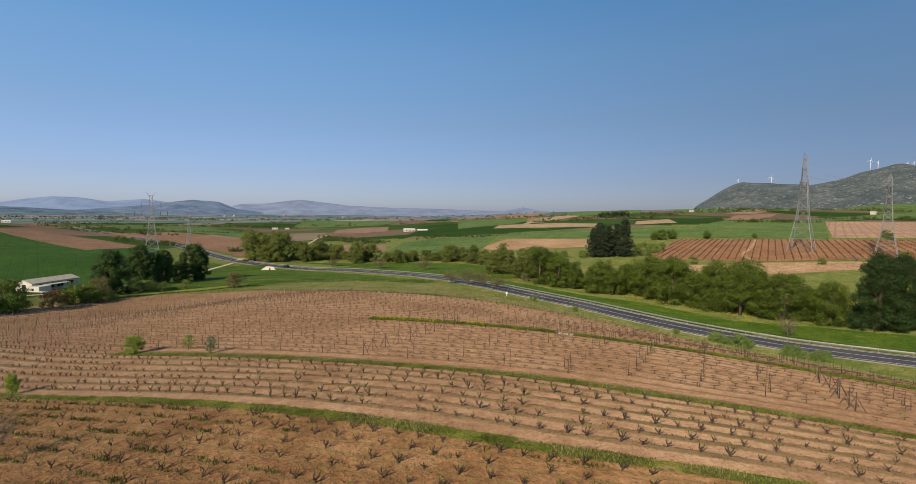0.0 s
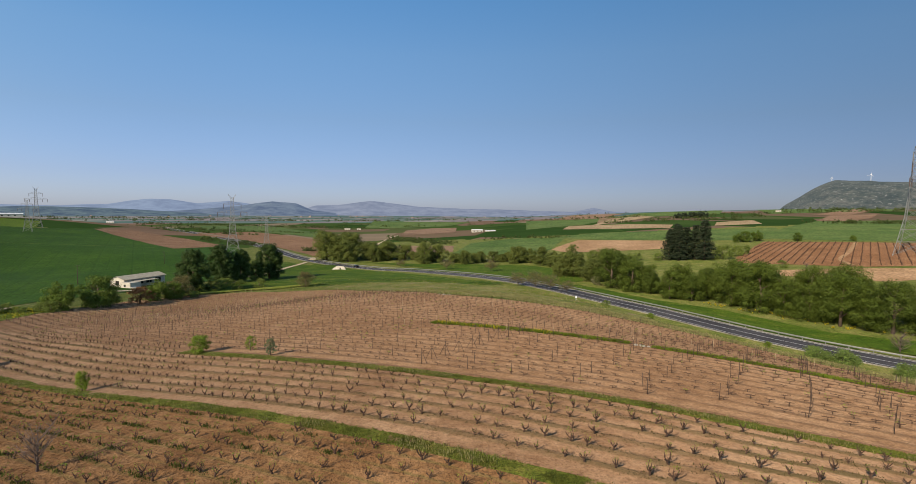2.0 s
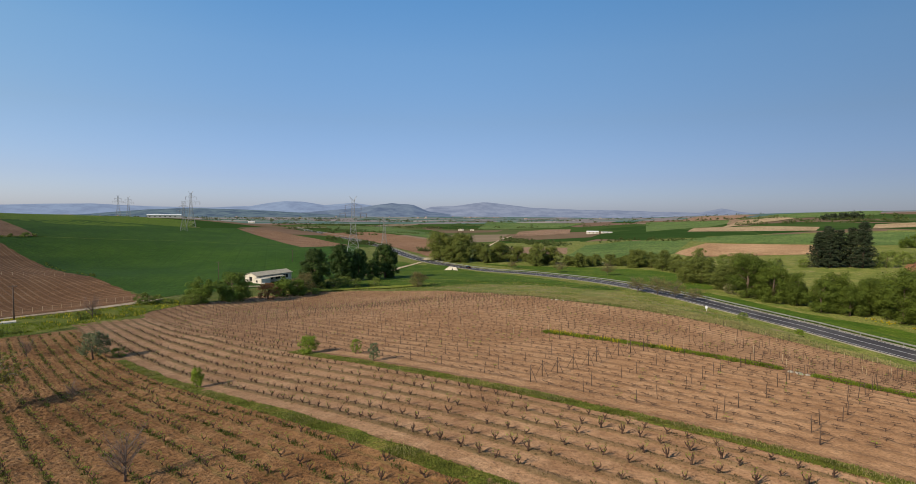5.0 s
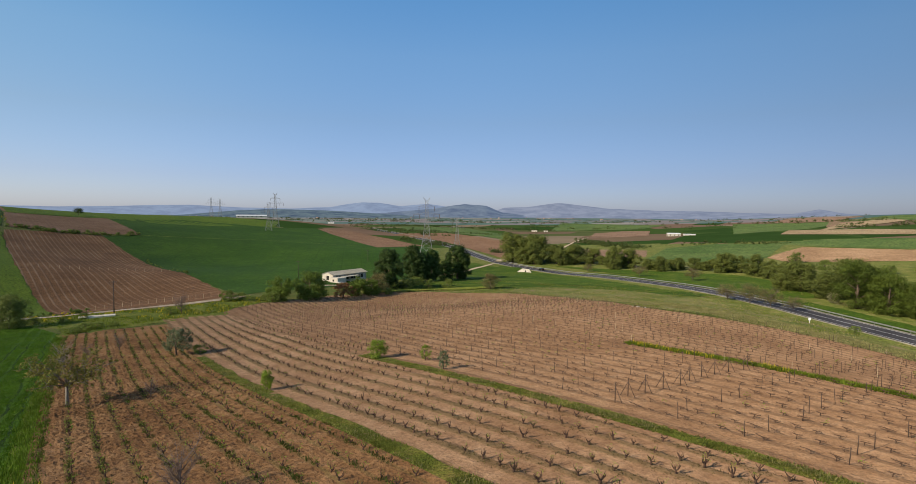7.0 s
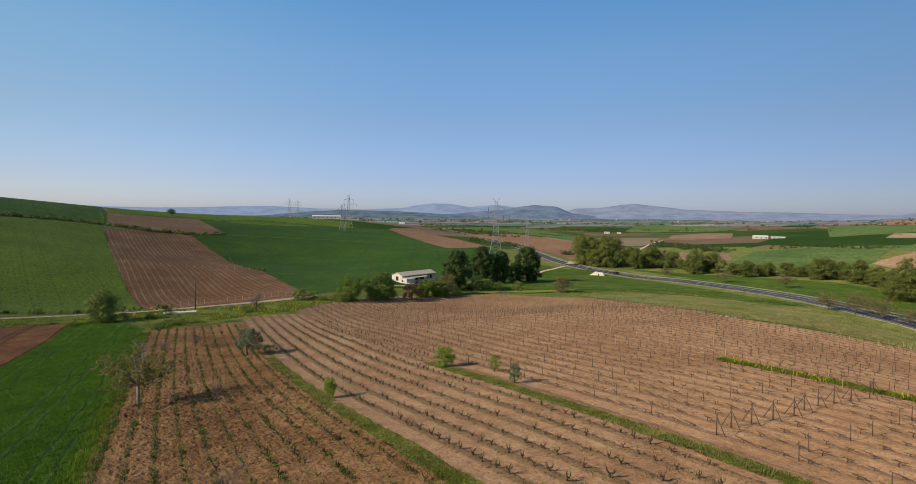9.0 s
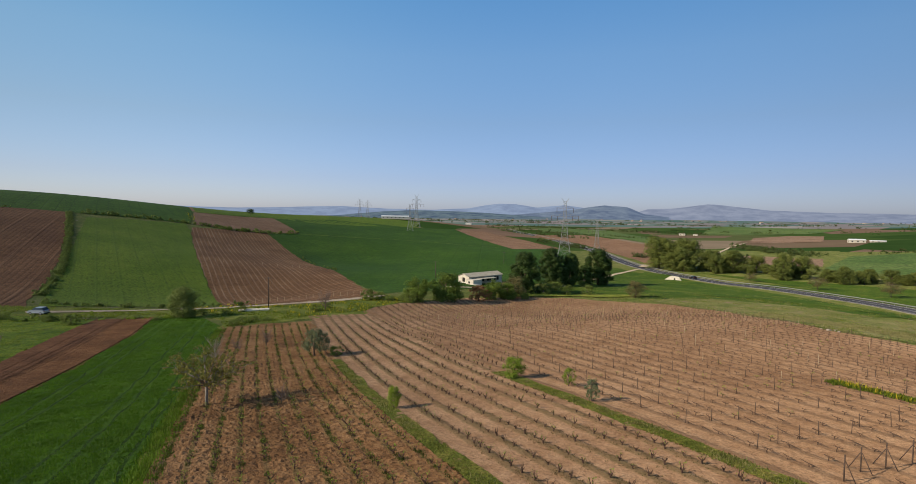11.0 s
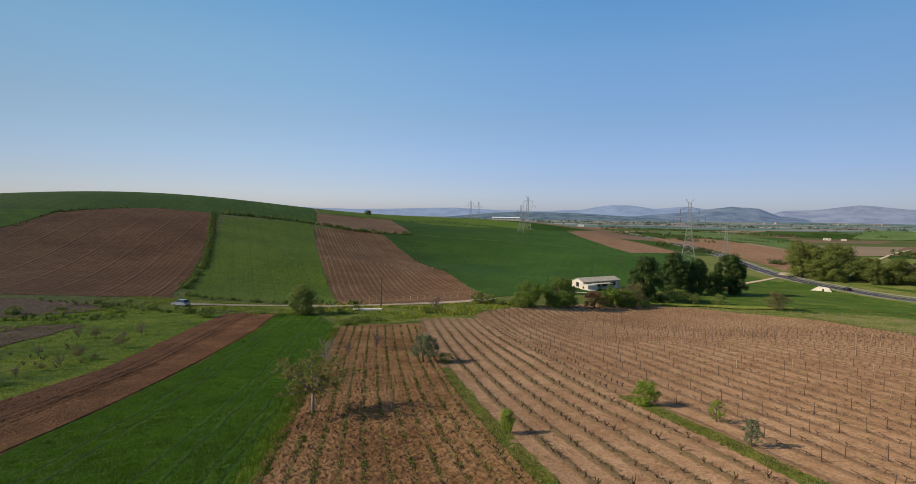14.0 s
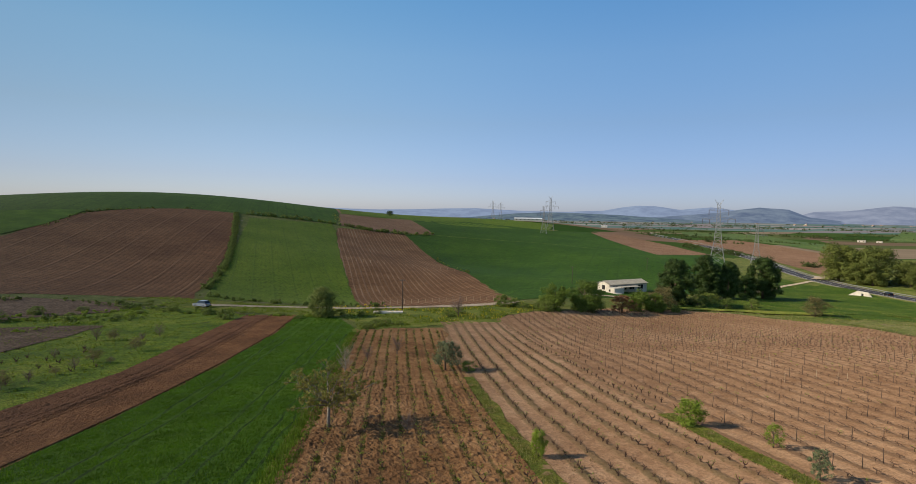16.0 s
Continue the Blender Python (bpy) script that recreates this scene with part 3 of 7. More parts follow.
field("grass_strip", band(-88, 60, 24.7, 26.2, 180, 0.5), strip_turf, "green grass strip between two vineyard blocks", 2, 0.9)
field("grass_strip", band(-66, 60, 39.5, 41.0, 180, 0.5), strip_turf, "green grass strip along the wired vineyard", 2, 0.9)
field("grass_strip", band(-47.5, -18.5, 67.9, 69.3, 60, 0.35), strip_turf, "yellowish grass strip across the wired vineyard", 2, 0.9)
field("grass_strip", band(-15.5, 34, 67.0, 68.8, 90, 0.4), strip_turf, "green grass strip across the wired vineyard", 2, 0.9)
field("field_margin", band(-129, 40, 7.7, 8.7, 120, 0.5), turf, "weedy margin between wheat and vines", 2, 1.0)
WHEAT_EDGE = [(-139, 64), (-116, 52), (-82, 31), (-69, 23), (-55, 14), (-40, 4), (-20, -10), (10, -26), (40, -12)] + [row_point(u, 8.0) for u in range(30, -131, -8)] + [(-130, 70)]
field("wheat_field", WHEAT_EDGE, wheat, "dense green young wheat with tramlines", 1, 1.5)
TRAM = (-13.2, -11.6, -6.0, -4.3, 1.3, 3.0, 5.7, 6.9)


def tram_v(u, c):
    """Where a wheel rut of the wheat runs across the rows, for its way u along them."""
    return c - 0.02 * (u + 60) + 0.35 * noise.noise((u * 0.014, c * 0.02, 3))


for c in TRAM:
    us = steps(-124, 20, 2.0)
    rut = [p for p in [row_point(u, tram_v(u, c) - 0.13) for u in us] if inside(*p, WHEAT_EDGE)]
    far_side = [p for p in [row_point(u, tram_v(u, c) + 0.13) for u in us] if inside(*p, WHEAT_EDGE)]
    if len(rut) > 3 and len(far_side) > 3:
        field("wheel_rut", rut + far_side[::-1], rut_shade, "wheel rut through young wheat with shade in its dark green", 1.12, 4)
field("ploughed_strip", [(-146, 54), (-130, 45), (-94, 26), (-81, 16), (-65, 5), (-30, -20), (10, -40), (10, -26), (-20, -10), (-40, 4), (-55, 14), (-69, 23), (-82, 31), (-116, 52), (-139, 64)], plough_red, "reddish-brown ploughed strip with furrows", 1, 1.6)
field("scrub_meadow", [(-146, 54), (-168, 43), (-160, 18), (-130, 0), (-110, -30), (-60, -40), (-30, -20), (-65, 5), (-81, 16), (-94, 26), (-130, 45)], scrub_grass, "yellow-green scrubby meadow with neglected vines", 1, 2)
field("rough_soil", [(-190, 8), (-180, 26), (-169.5, 34), (-159, 27), (-154, 16.5), (-150.5, 9.5), (-148, -4), (-185, -12)], plough_grey, "grey-brown rough broken soil", 2)
field("rough_soil", [(-115.5, 12.5), (-123.5, 18), (-131, 22), (-138, 25.5), (-140, 18), (-140, 10), (-136, -2), (-118, 2)], plough_grey, "small brown ploughed patch in the meadow", 2)
field("track_verge", [(-190, 44), (-172, 67), (-142, 88), (-136, 97), (-131, 115), (-137, 131), (-120, 126), (-115, 108), (-106.5, 98), (-108, 80), (-110, 66), (-122, 71), (-138, 65), (-150, 56), (-168, 42), (-185, 30)], turf, "lush weedy verge beside the dirt track", 1, 2)
field("ploughed_slope", [(-149, -12), (-275, -25), (-327, 2), (-367, 24), (-382, 51), (-391, 77), (-387, 104), (-308, 85), (-257, 71), (-227, 61), (-201, 52), (-185, 48), (-190, 35), (-198, 9), (-201, -22)], plough_dark, "dark brown ploughed hillside")
field("wheat_field", [(-371, 109), (-376, 137), (-382, 168), (-350, 158), (-257, 123), (-215, 109), (-163, 91), (-178, 70), (-186, 51), (-223, 61), (-251, 71), (-294, 85)], wheat_light, "light green wheat on the hillside")
field("hillside_vineyard", [(-369, 167), (-373, 195), (-368, 219), (-300, 200), (-221, 172), (-178, 152), (-137, 130), (-131, 115), (-136, 99), (-151, 87), (-214, 109), (-257, 123), (-346, 157)], hill_vines, "brown hillside vineyard with straight rows")
field("bare_field", [(-454, 203), (-454, 246), (-462, 277), (-406, 260), (-372, 248), (-371, 223), (-376, 197), (-381, 174)], upper_soil, "light brown bare field near the ridge")
field("wheat_field", [(-458, 277), (-477, 354), (-450, 391), (-425, 423), (-421, 483), (-320, 416), (-254, 366), (-254, 439), (-210, 387), (-163, 300), (-134, 238), (-134, 169), (-140, 139), (-139, 133), (-179, 153), (-224, 173), (-302, 201), (-366, 219), (-372, 248), (-406, 260)], wheat_dark, "broad dark green wheat slope")
field("wheat_field", [(-465, 281), (-495, 382), (-431, 381), (-432, 350), (-439, 306)], wheat_light, "bright green wheat strip on the ridge")
field("wheat_field", [(-456, 206), (-560, 242), (-640, 300), (-580, 430), (-480, 486), (-425, 423), (-450, 391), (-477, 354), (-462, 278)], wheat_light, "light green wheat behind the ridge", 1, 8)
field("bare_field", [(-421, 483), (-408, 518), (-331, 495), (-259, 447), (-254, 366), (-320, 416)], upper_soil, "brown strip between green fields")
field("bare_field", [(-373, 565), (-399, 745), (-247, 625), (-204, 546), (-139, 357), (-186, 418), (-284, 539)], upper_soil, "brown field behind the road")
field("far_field", [(-683, 1059), (-561, 1138), (-282, 755), (-241, 637), (-421, 785), (-530, 836)], green_far, "far dark green field")
field("far_field", [(-166, 714), (-210, 934), (-184, 1057), (-134, 1038), (-99, 755)], brown_far, "far brown field")
field("far_field", [(-468, 1633), (-141, 1382), (-169, 1161), (-328, 1063)], green_far, "far green field")
field("far_field", [(-115, 420), (-137, 516), (-112, 509), (-64, 480), (-55, 407), (-89, 405)], brown_far, "purplish brown field behind trees")
field("far_field", [(-52, 373), (-52, 512), (-15, 556), (38, 537), (18, 398), (6, 356)], green_far, "green field behind the tree belt")
field("bare_field", [(18, 397), (33, 455), (46, 495), (114, 454), (94, 374), (26, 366)], tan_soil, "tan bare field on a low rise")
field("far_field", [(21, 548), (75, 597), (146, 598), (256, 597), (188, 437), (146, 441), (62, 494)], green_far, "green field on a low rise")
field("far_field", [(46, 702), (108, 668), (164, 647), (187, 724), (143, 793), (63, 825)], tan_far, "long pale brown field")
field("far_field", [(201, 506), (366, 742), (527, 777), (244, 354), (211, 385), (184, 440)], green_far, "bright green field behind the pylons")
field("far_field", [(379, 768), (507, 986), (592, 1002), (424, 758)], brown_far, "small brown far field")
field("red_vineyard", [(109, 301), (166, 407), (205, 373), (230, 344), (266, 313), (288, 290), (221, 221), (193, 247), (142, 253), (102, 278)], red_soil, "red soil vineyard with dark rows")
field("pink_vineyard", [(461, 678), (557, 656), (610, 614), (313, 315), (280, 329), (246, 353)], pink_soil, "pinkish vineyard with pale rows")
field("red_bank", [(103, 248), (140, 249), (180, 241), (198, 222), (180, 203), (162, 219), (127, 213), (100, 231)], tan_soil, "bare reddish bank with scattered scrub")
field("verge_field", [(37, 174), (57, 164), (74, 144), (91, 135), (105, 122), (118, 106), (94, 84), (87, 101), (71, 118), (58, 134), (39, 166)], bright_grass, "bright green field beside the main road")
field("meadow", [(-109, 248), (-89, 262), (-47, 236), (-5, 207), (-18, 194), (-68, 206), (-81, 199), (-94, 209)], bright_grass, "green meadow beside the main road")
field("meadow", [(-103, 335), (-45, 308), (-1, 289), (11, 271), (25, 216), (13, 209), (-24, 261), (-77, 314)], bright_grass, "light green grass behind the road")
field("meadow", [(-133, 240), (-158, 296), (-150, 325), (-128, 312), (-110, 300), (-98, 288), (-72, 264), (-50, 238), (-75, 218), (-118, 214)], bright_grass, "green meadow below the tall trees", 1)
field("meadow_crop", [(-119, 170), (-120, 223), (-118, 262), (-128, 318), (-113, 312), (-97, 290), (-66, 263), (-38, 236), (-12, 205), (-8, 198), (-26, 211), (-47, 222), (-70, 224), (-83, 212), (-98, 196), (-110, 180)], bright_grass, "dense green crop behind the vineyard", 2)
field("dry_meadow", [(-77, 194), (-71, 207), (-58, 213), (-42, 209), (-30, 206), (-10, 190), (10, 160), (30, 128), (20, 112), (2, 122), (-18, 132), (-33, 150), (-46, 172), (-66, 188)], dry_grass, "patchy olive-brown dry grass beside the vines", 1.35, 3)
field("weedy_margin", [(-119, 166), (-110, 180), (-98, 196), (-83, 212), (-80, 207), (-92, 192), (-101, 186), (-111, 173), (-115, 163)], turf, "yellow-green weeds along the vineyard's far edge", 3)
field("ridge_wheat", [(-250, -40), (-275, -27), (-327, 0), (-367, 22), (-382, 49), (-391, 76), (-387, 112), (-388, 145), (-384, 172), (-454, 202), (-560, 240), (-700, 200), (-720, -60), (-500, -220), (-300, -160)], wheat_ridge, "dark green wheat over the rounded ridge", 1, 12)
field("wheat_field", [(-372, 24), (-347, 14), (-330, 4), (-314, -7), (-285, -24), (-300, -60), (-371, -13), (-374, 8)], wheat, "fresh green wheat corner above the ploughed slope", 2, 6)
field("far_field", [(180, 1300), (330, 1650), (600, 1750), (420, 1250)], green_far, "green field on the far rise")
field("far_field", [(60, 1350), (150, 1800), (300, 1700), (170, 1330)], brown_far, "pale brown field on the far rise")
field("far_field", [(480, 1150), (640, 1650), (900, 1600), (700, 1100)], green_far, "green field below the rocky hill")
field("far_field", [(87, 760), (187, 1034), (284, 1255), (278, 1395), (166, 1159)], tan_far, "pale brown strip on the low rise", 2)
field("far_field", [(-1, 1358), (188, 1279), (90, 868), (0, 737)], green_far, "green crop on the low rise")
field("far_field", [(177, 1358), (277, 1499), (287, 1322), (192, 1070), (122, 971)], brown_far, "brown field on the low rise", 1)
field("far_field", [(219, 670), (279, 687), (323, 828), (252, 761)], tan_far, "pale brown strip behind the pines", 1)
field("far_field", [(505, 1036), (725, 1300), (686, 1174), (548, 1001)], brown_far, "pale brown field on the rise", 1)
field("far_field", [(413, 829), (593, 1005), (487, 840), (379, 721)], brown_far, "brown field below the rise", 2)
field("far_field", [(568, 825), (848, 1000), (685, 807), (466, 687)], green_far, "dark green strip below the rocky hill", 2)



def tilled(name, place, us, vs, relief, keep, mat, label):
    """A sheet of worked soil with real furrows and clods: place(u, v) gives the spot, relief(u, v) the height."""
    cols = len(vs)
    v, f, ok = [], [], []
    for i, u in enumerate(us):
        for j, w in enumerate(vs):
            x, y = place(u, w)
            rim = i in (0, len(us) - 1) or j in (0, cols - 1)
            v.append((x, y, H(x, y) + lift_of(x, y, 1) + (-0.12 if rim else 0.02 + relief(u, w))))
            ok.append(keep is None or inside(x, y, keep))
    for i in range(len(us) - 1):
        for j in range(cols - 1):
            q = (i * cols + j, (i + 1) * cols + j, (i + 1) * cols + j + 1, i * cols + j + 1)
            if all(ok[k] for k in q):
                f.append(q)
    return solid(name, (v, f), mat, label, "soil", "structure")


def hoed(u, v):
    lump = 0.5 * noise.noise((u * 1.9, v * 2.3, 1)) + 1.0 * abs(noise.noise((u * 3.3, v * 3.7, 4))) + 0.35 * noise.noise((u * 5.5, v * 6.0, 7))
    k = 0.3 + 0.7 * min(1.0, abs((v - 8.35) % 1.5 - 0.75) / 0.4)
    return 0.01 + (0.03 + 0.21 * lump * (1 - 0.78 * smooth(-62, -26, u))) * k


def mounded(u, v):
    r = (v - 27) % 2.0 - 1.0
    return 0.055 * math.exp(-(r / 0.30) ** 2) * (1 + 0.7 * noise.noise((u * 1.1, v * 1.3, 9))) + 0.014 * (1 + noise.noise((u * 1.6, v * 2.4, 2))) + 0.04 * noise.noise((u * 3.1, v * 3.6, 6))


def wired_ridge(u, v):
    r = (v % 2.3) - 1.15
    return 0.03 - 0.03 * math.exp(-(r / 0.6) ** 2) + 0.018 * noise.noise((u * 1.7, v * 2.6, 3)) + 0.045 * noise.noise((u * 3.3, v * 3.6, 8))


WHEAT_SIDE = [(-139, 64), (-116, 52), (-82, 31), (-69, 23), (-55, 14), (-40, 4), (-20, -10), (10, -26)]
MEADOW_SIDE = [(-146, 54), (-130, 45), (-94, 26), (-81, 16), (-65, 5), (-30, -20), (10, -40)]


def strip_place(p, q):
    """A spot of the ploughed strip: p metres along it, q metres from the meadow to the wheat."""
    def on(line, d):
        at = [0.0]
        for a, b in zip(line, line[1:]):
            at.append(at[-1] + math.dist(a, b))
        d *= at[-1]
        return [float(np.interp(d, at, [c[i] for c in line])) for i in (0, 1)]
    (ax, ay), (bx, by) = on(MEADOW_SIDE, p / 184.0), on(WHEAT_SIDE, p / 184.0)
    return ax + (bx - ax) * q / 11.5, ay + (by - ay) * q / 11.5


def ploughed(p, q):
    wave = abs((q / 0.48 + 0.2 * noise.noise((p * 0.1, q, 1))) % 1.0 - 0.5) * 2
    ruts = sum(math.exp(-((q - c - 0.15 * noise.noise((p * 0.05, c, 2))) / 0.16) ** 2) for c in (2.9, 4.6, 5.4, 6.0, 6.6))
    clod = 0.075 * abs(noise.noise((p * 2.1, q * 2.6, 5))) + 0.05 * noise.noise((p * 3.9, q * 4.3, 9))
    return 0.05 + 0.022 * wave * (1 if q < 6.3 else 0.5) - 0.075 * ruts + clod + 0.03 * noise.noise((p * 0.04, q * 0.9, 8))


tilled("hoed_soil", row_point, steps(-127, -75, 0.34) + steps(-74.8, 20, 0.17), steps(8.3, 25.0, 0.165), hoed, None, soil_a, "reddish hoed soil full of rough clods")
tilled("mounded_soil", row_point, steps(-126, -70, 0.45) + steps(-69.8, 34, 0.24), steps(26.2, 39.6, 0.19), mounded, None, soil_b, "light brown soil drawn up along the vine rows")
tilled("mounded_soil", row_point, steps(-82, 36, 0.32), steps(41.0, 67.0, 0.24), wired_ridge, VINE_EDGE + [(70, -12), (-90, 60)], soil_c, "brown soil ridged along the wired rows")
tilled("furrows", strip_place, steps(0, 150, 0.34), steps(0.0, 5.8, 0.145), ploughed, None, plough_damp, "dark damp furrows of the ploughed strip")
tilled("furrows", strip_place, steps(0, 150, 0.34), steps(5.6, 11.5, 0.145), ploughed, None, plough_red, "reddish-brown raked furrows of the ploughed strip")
# ---- main road ----
ROAD_HALF = 4.0


def along(points, step):
    """Points, and the way, at even steps along a smooth line through the points."""
    pts = [Vector(p) for p in points]
    out = []
    for i in range(len(pts) - 1):
        a, b, c, d = pts[max(i - 1, 0)], pts[i], pts[i + 1], pts[min(i + 2, len(pts) - 1)]
        k = max(2, int((c - b).length / step))
        for j in range(k):
            t = j / k
            out.append(0.5 * (2 * b + (c - a) * t + (2 * a - 5 * b + 4 * c - d) * t * t + (3 * b - a - 3 * c + d) * t ** 3))
    out.append(pts[-1])
    return out


def ribbon(line, left, right, lift, drape=False):
    """A strip along a line, from left to right of it."""
    v, f = [], []
    for i, p in enumerate(line):
        d = (line[min(i + 1, len(line) - 1)] - line[max(i - 1, 0)]).normalized()
        n = Vector((d.y, -d.x))
        zc = H(p.x, p.y)
        for s in (left, (left + right) / 2, right):
            q = p + n * s
            v.append((q.x, q.y, (H(q.x, q.y) if drape else zc) + lift))
        if i:
            o = i * 3
            f += [(o - 3, o - 2, o + 1, o), (o - 2, o - 1, o + 2, o + 1)]
    return v, f


def slab(line, left, right, lift, deep=0.3):
    v, f = ribbon(line, left, right, lift)
    n = len(v)
    v += [(x, y, z - deep) for x, y, z in v]
    k = n // 3
    for i in range(k - 1):
        a, b = 3 * i, 3 * i + 3
        f += [(a, b, b + n, a + n), (a + 2, a + 2 + n, b + 2 + n, b + 2)]
    return v, f


road_line = along(ROAD, 6.0)
road = solid("road", slab(road_line, -ROAD_HALF, ROAD_HALF, 0.16), asphalt, "grey two-lane asphalt main road with white lines", "road", "structure")
for name, off in (("edge_line", -ROAD_HALF + 0.5), ("edge_line", ROAD_HALF - 0.5), ("centre_line", 0.0)):
    part(name, ribbon(road_line, off - 0.08, off + 0.08, 0.175), road_paint, road)
solid("road_shoulder", slab(road_line, -ROAD_HALF - 1.2, -ROAD_HALF - 0.003, 0.10), gravel, "pale gravel shoulder along the main road", "shoulder", "structure")
solid("road_shoulder", slab(road_line, ROAD_HALF + 0.003, ROAD_HALF + 0.6, 0.10), gravel, "narrow gravel shoulder along the main road", "shoulder", "structure")

rim = []
for off in (-5.6, -15.0):
    side = []
    for i in range(1, len(road_line) - 1):
        p, d2 = road_line[i], (road_line[i + 1] - road_line[i - 1]).normalized()
        if 112 < p.y < 300 and p.x > -75:
            q = p + Vector((d2.y, -d2.x)) * off
            side.append((q.x, q.y))
    rim.append(side)
field("verge_field", rim[0] + rim[1][::-1], bright_grass, "green grass verge behind the guardrail", 1, 3.0)
rail_line = along(ROAD, 4.0)
first = rail_line[0]
guard = thing("guardrail", first.x, first.y, H(first.x, first.y), "galvanised steel guardrail beside the main road", "guardrail")
rv, rf = [], []
post_mesh = mesh_of("post", *box(-0.06, -0.05, -0.2, 0.06, 0.05, 0.75), steel)
for i, p in enumerate(rail_line):
    d = (rail_line[min(i + 1, len(rail_line) - 1)] - rail_line[max(i - 1, 0)]).normalized()
    q = p + Vector((d.y, -d.x)) * (-ROAD_HALF - 0.7)
    z = H(p.x, p.y) + 0.1
    for dz, dn in ((0.46, 0.0), (0.56, 0.05), (0.61, 0.0), (0.66, 0.05), (0.76, 0.0)):
        w = q + Vector((d.y, -d.x)) * dn
        rv.append((w.x - first.x, w.y - first.y, z + dz - H(first.x, first.y)))
    if i:
        rf += [(5 * i - 5 + k, 5 * i + k, 5 * i + k + 1, 5 * i - 4 + k) for k in range(4)]
    if -130 < p.x < 120:
        po = new("post", post_mesh)
        po.parent = guard
        po.location = (q.x - first.x - d.y * 0.08, q.y - first.y + d.x * 0.08, z - H(first.x, first.y))
part("beam", (rv, rf), steel, guard)

track_line = along([(-172, 46), (-170, 54), (-160, 72), (-146, 81), (-137, 92), (-132, 104), (-132, 118), (-136, 128)], 3.0)
solid("dirt_track", ribbon(track_line, -2.2, 2.2, 0.22, True), dirt, "pale sandy farm track along the verge", "track", "structure")
barn_track = along([(-143, 166), (-136, 173), (-129, 180), (-126, 184)], 4.0)
solid("dirt_track", ribbon(barn_track, -1.3, 1.3, 0.25, True), dirt, "narrow pale farm track to the barn", "track", "structure")
side_track = along([(-150, 528), (-160, 583), (-169, 658), (-171, 723)], 8.0)
solid("dirt_track", ribbon(side_track, -1.3, 1.3, 0.5, True), dirt, "pale track between the far fields", "track", "structure")
solid("dirt_track", ribbon(along([(-137, 329), (-136, 313), (-135, 292), (-131, 268), (-134, 240)], 4.0), -1.2, 1.2, 0.3, True), dirt, "pale farm track from the junction towards the trees", "track", "structure")
field("gravel_apron", [(-140, 338), (-134, 343), (-134, 351), (-143, 358), (-145, 354)], dirt, "pale gravel apron at the road junction", 4, 3.0)
red_track = along([(141, 256), (148, 279), (170, 312), (203, 366)], 6.0)
solid("dirt_track", ribbon(red_track, -1.1, 1.1, 0.4, True), tan_soil, "sandy track across the red vineyard", "track", "structure")
ridge_track = along([(-370, 194), (-371, 243), (-353, 288), (-326, 327), (-265, 360)], 8.0)
solid("dirt_track", ribbon(ridge_track, -0.45, 0.45, 0.3, True), turf, "faint grassy field path across the wheat slope", "track", "structure")


# ---- far hills ----
def far_range(name, distance, profile, mat, label, deep=500, rough=0.12):
    """A chain of hills: profile of heading (degrees to the left of north) and height above the eye (degrees)."""
    v, f = [], []
    a0, a1 = profile[0][0], profile[-1][0]
    n = int(abs(a1 - a0) / 0.25) + 2
    heads, highs = [p[0] for p in profile], [p[1] for p in profile]
    if heads[0] > heads[-1]:
        heads, highs = heads[::-1], highs[::-1]
    rows = 9
    for i in range(n):
        a = a0 + (a1 - a0) * i / (n - 1)
        top = 18 + distance * math.tan(radians(float(np.interp(a, heads, highs))))
        for k in range(rows):
            s = k / (rows - 1) * 1.35
            r = distance + deep * (s - 1)
            w = math.sin(min(s, 1.0) * math.pi / 2) ** 1.4 if s <= 1 else 1 - ((s - 1) / 0.35) ** 2
            x, y = -math.sin(radians(a)) * r, math.cos(radians(a)) * r
            bump = noise.fractal((x / 260, y / 260, distance), 0.9, 2.1, 5) * rough * max(25, top + 18) * (1 if 0 < k < rows - 1 else 0) * (0.25 if s == 1 else 1)
            v.append((x, y, -22 + (top + 22) * w + bump))
        if i:
            o = i * rows
            f += [(o - rows + k, o - rows + k + 1, o + k + 1, o + k) for k in range(rows - 1)]
    return solid(name, (v, f), mat, label, "hills", "structure", smooth=True)


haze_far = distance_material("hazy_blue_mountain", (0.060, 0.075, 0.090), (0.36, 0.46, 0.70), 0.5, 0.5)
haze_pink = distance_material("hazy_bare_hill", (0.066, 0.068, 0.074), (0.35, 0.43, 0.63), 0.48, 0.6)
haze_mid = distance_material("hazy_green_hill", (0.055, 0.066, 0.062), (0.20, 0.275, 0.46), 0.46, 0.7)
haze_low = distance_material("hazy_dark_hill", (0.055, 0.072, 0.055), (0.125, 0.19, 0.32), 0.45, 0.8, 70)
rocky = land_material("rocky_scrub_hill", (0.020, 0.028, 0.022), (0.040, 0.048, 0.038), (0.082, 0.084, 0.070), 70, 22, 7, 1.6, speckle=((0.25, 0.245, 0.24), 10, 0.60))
# haze before the rocky hill, put in as a faint blue glow
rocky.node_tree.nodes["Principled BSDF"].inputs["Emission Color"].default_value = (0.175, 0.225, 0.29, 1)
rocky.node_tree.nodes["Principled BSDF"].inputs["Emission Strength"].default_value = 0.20
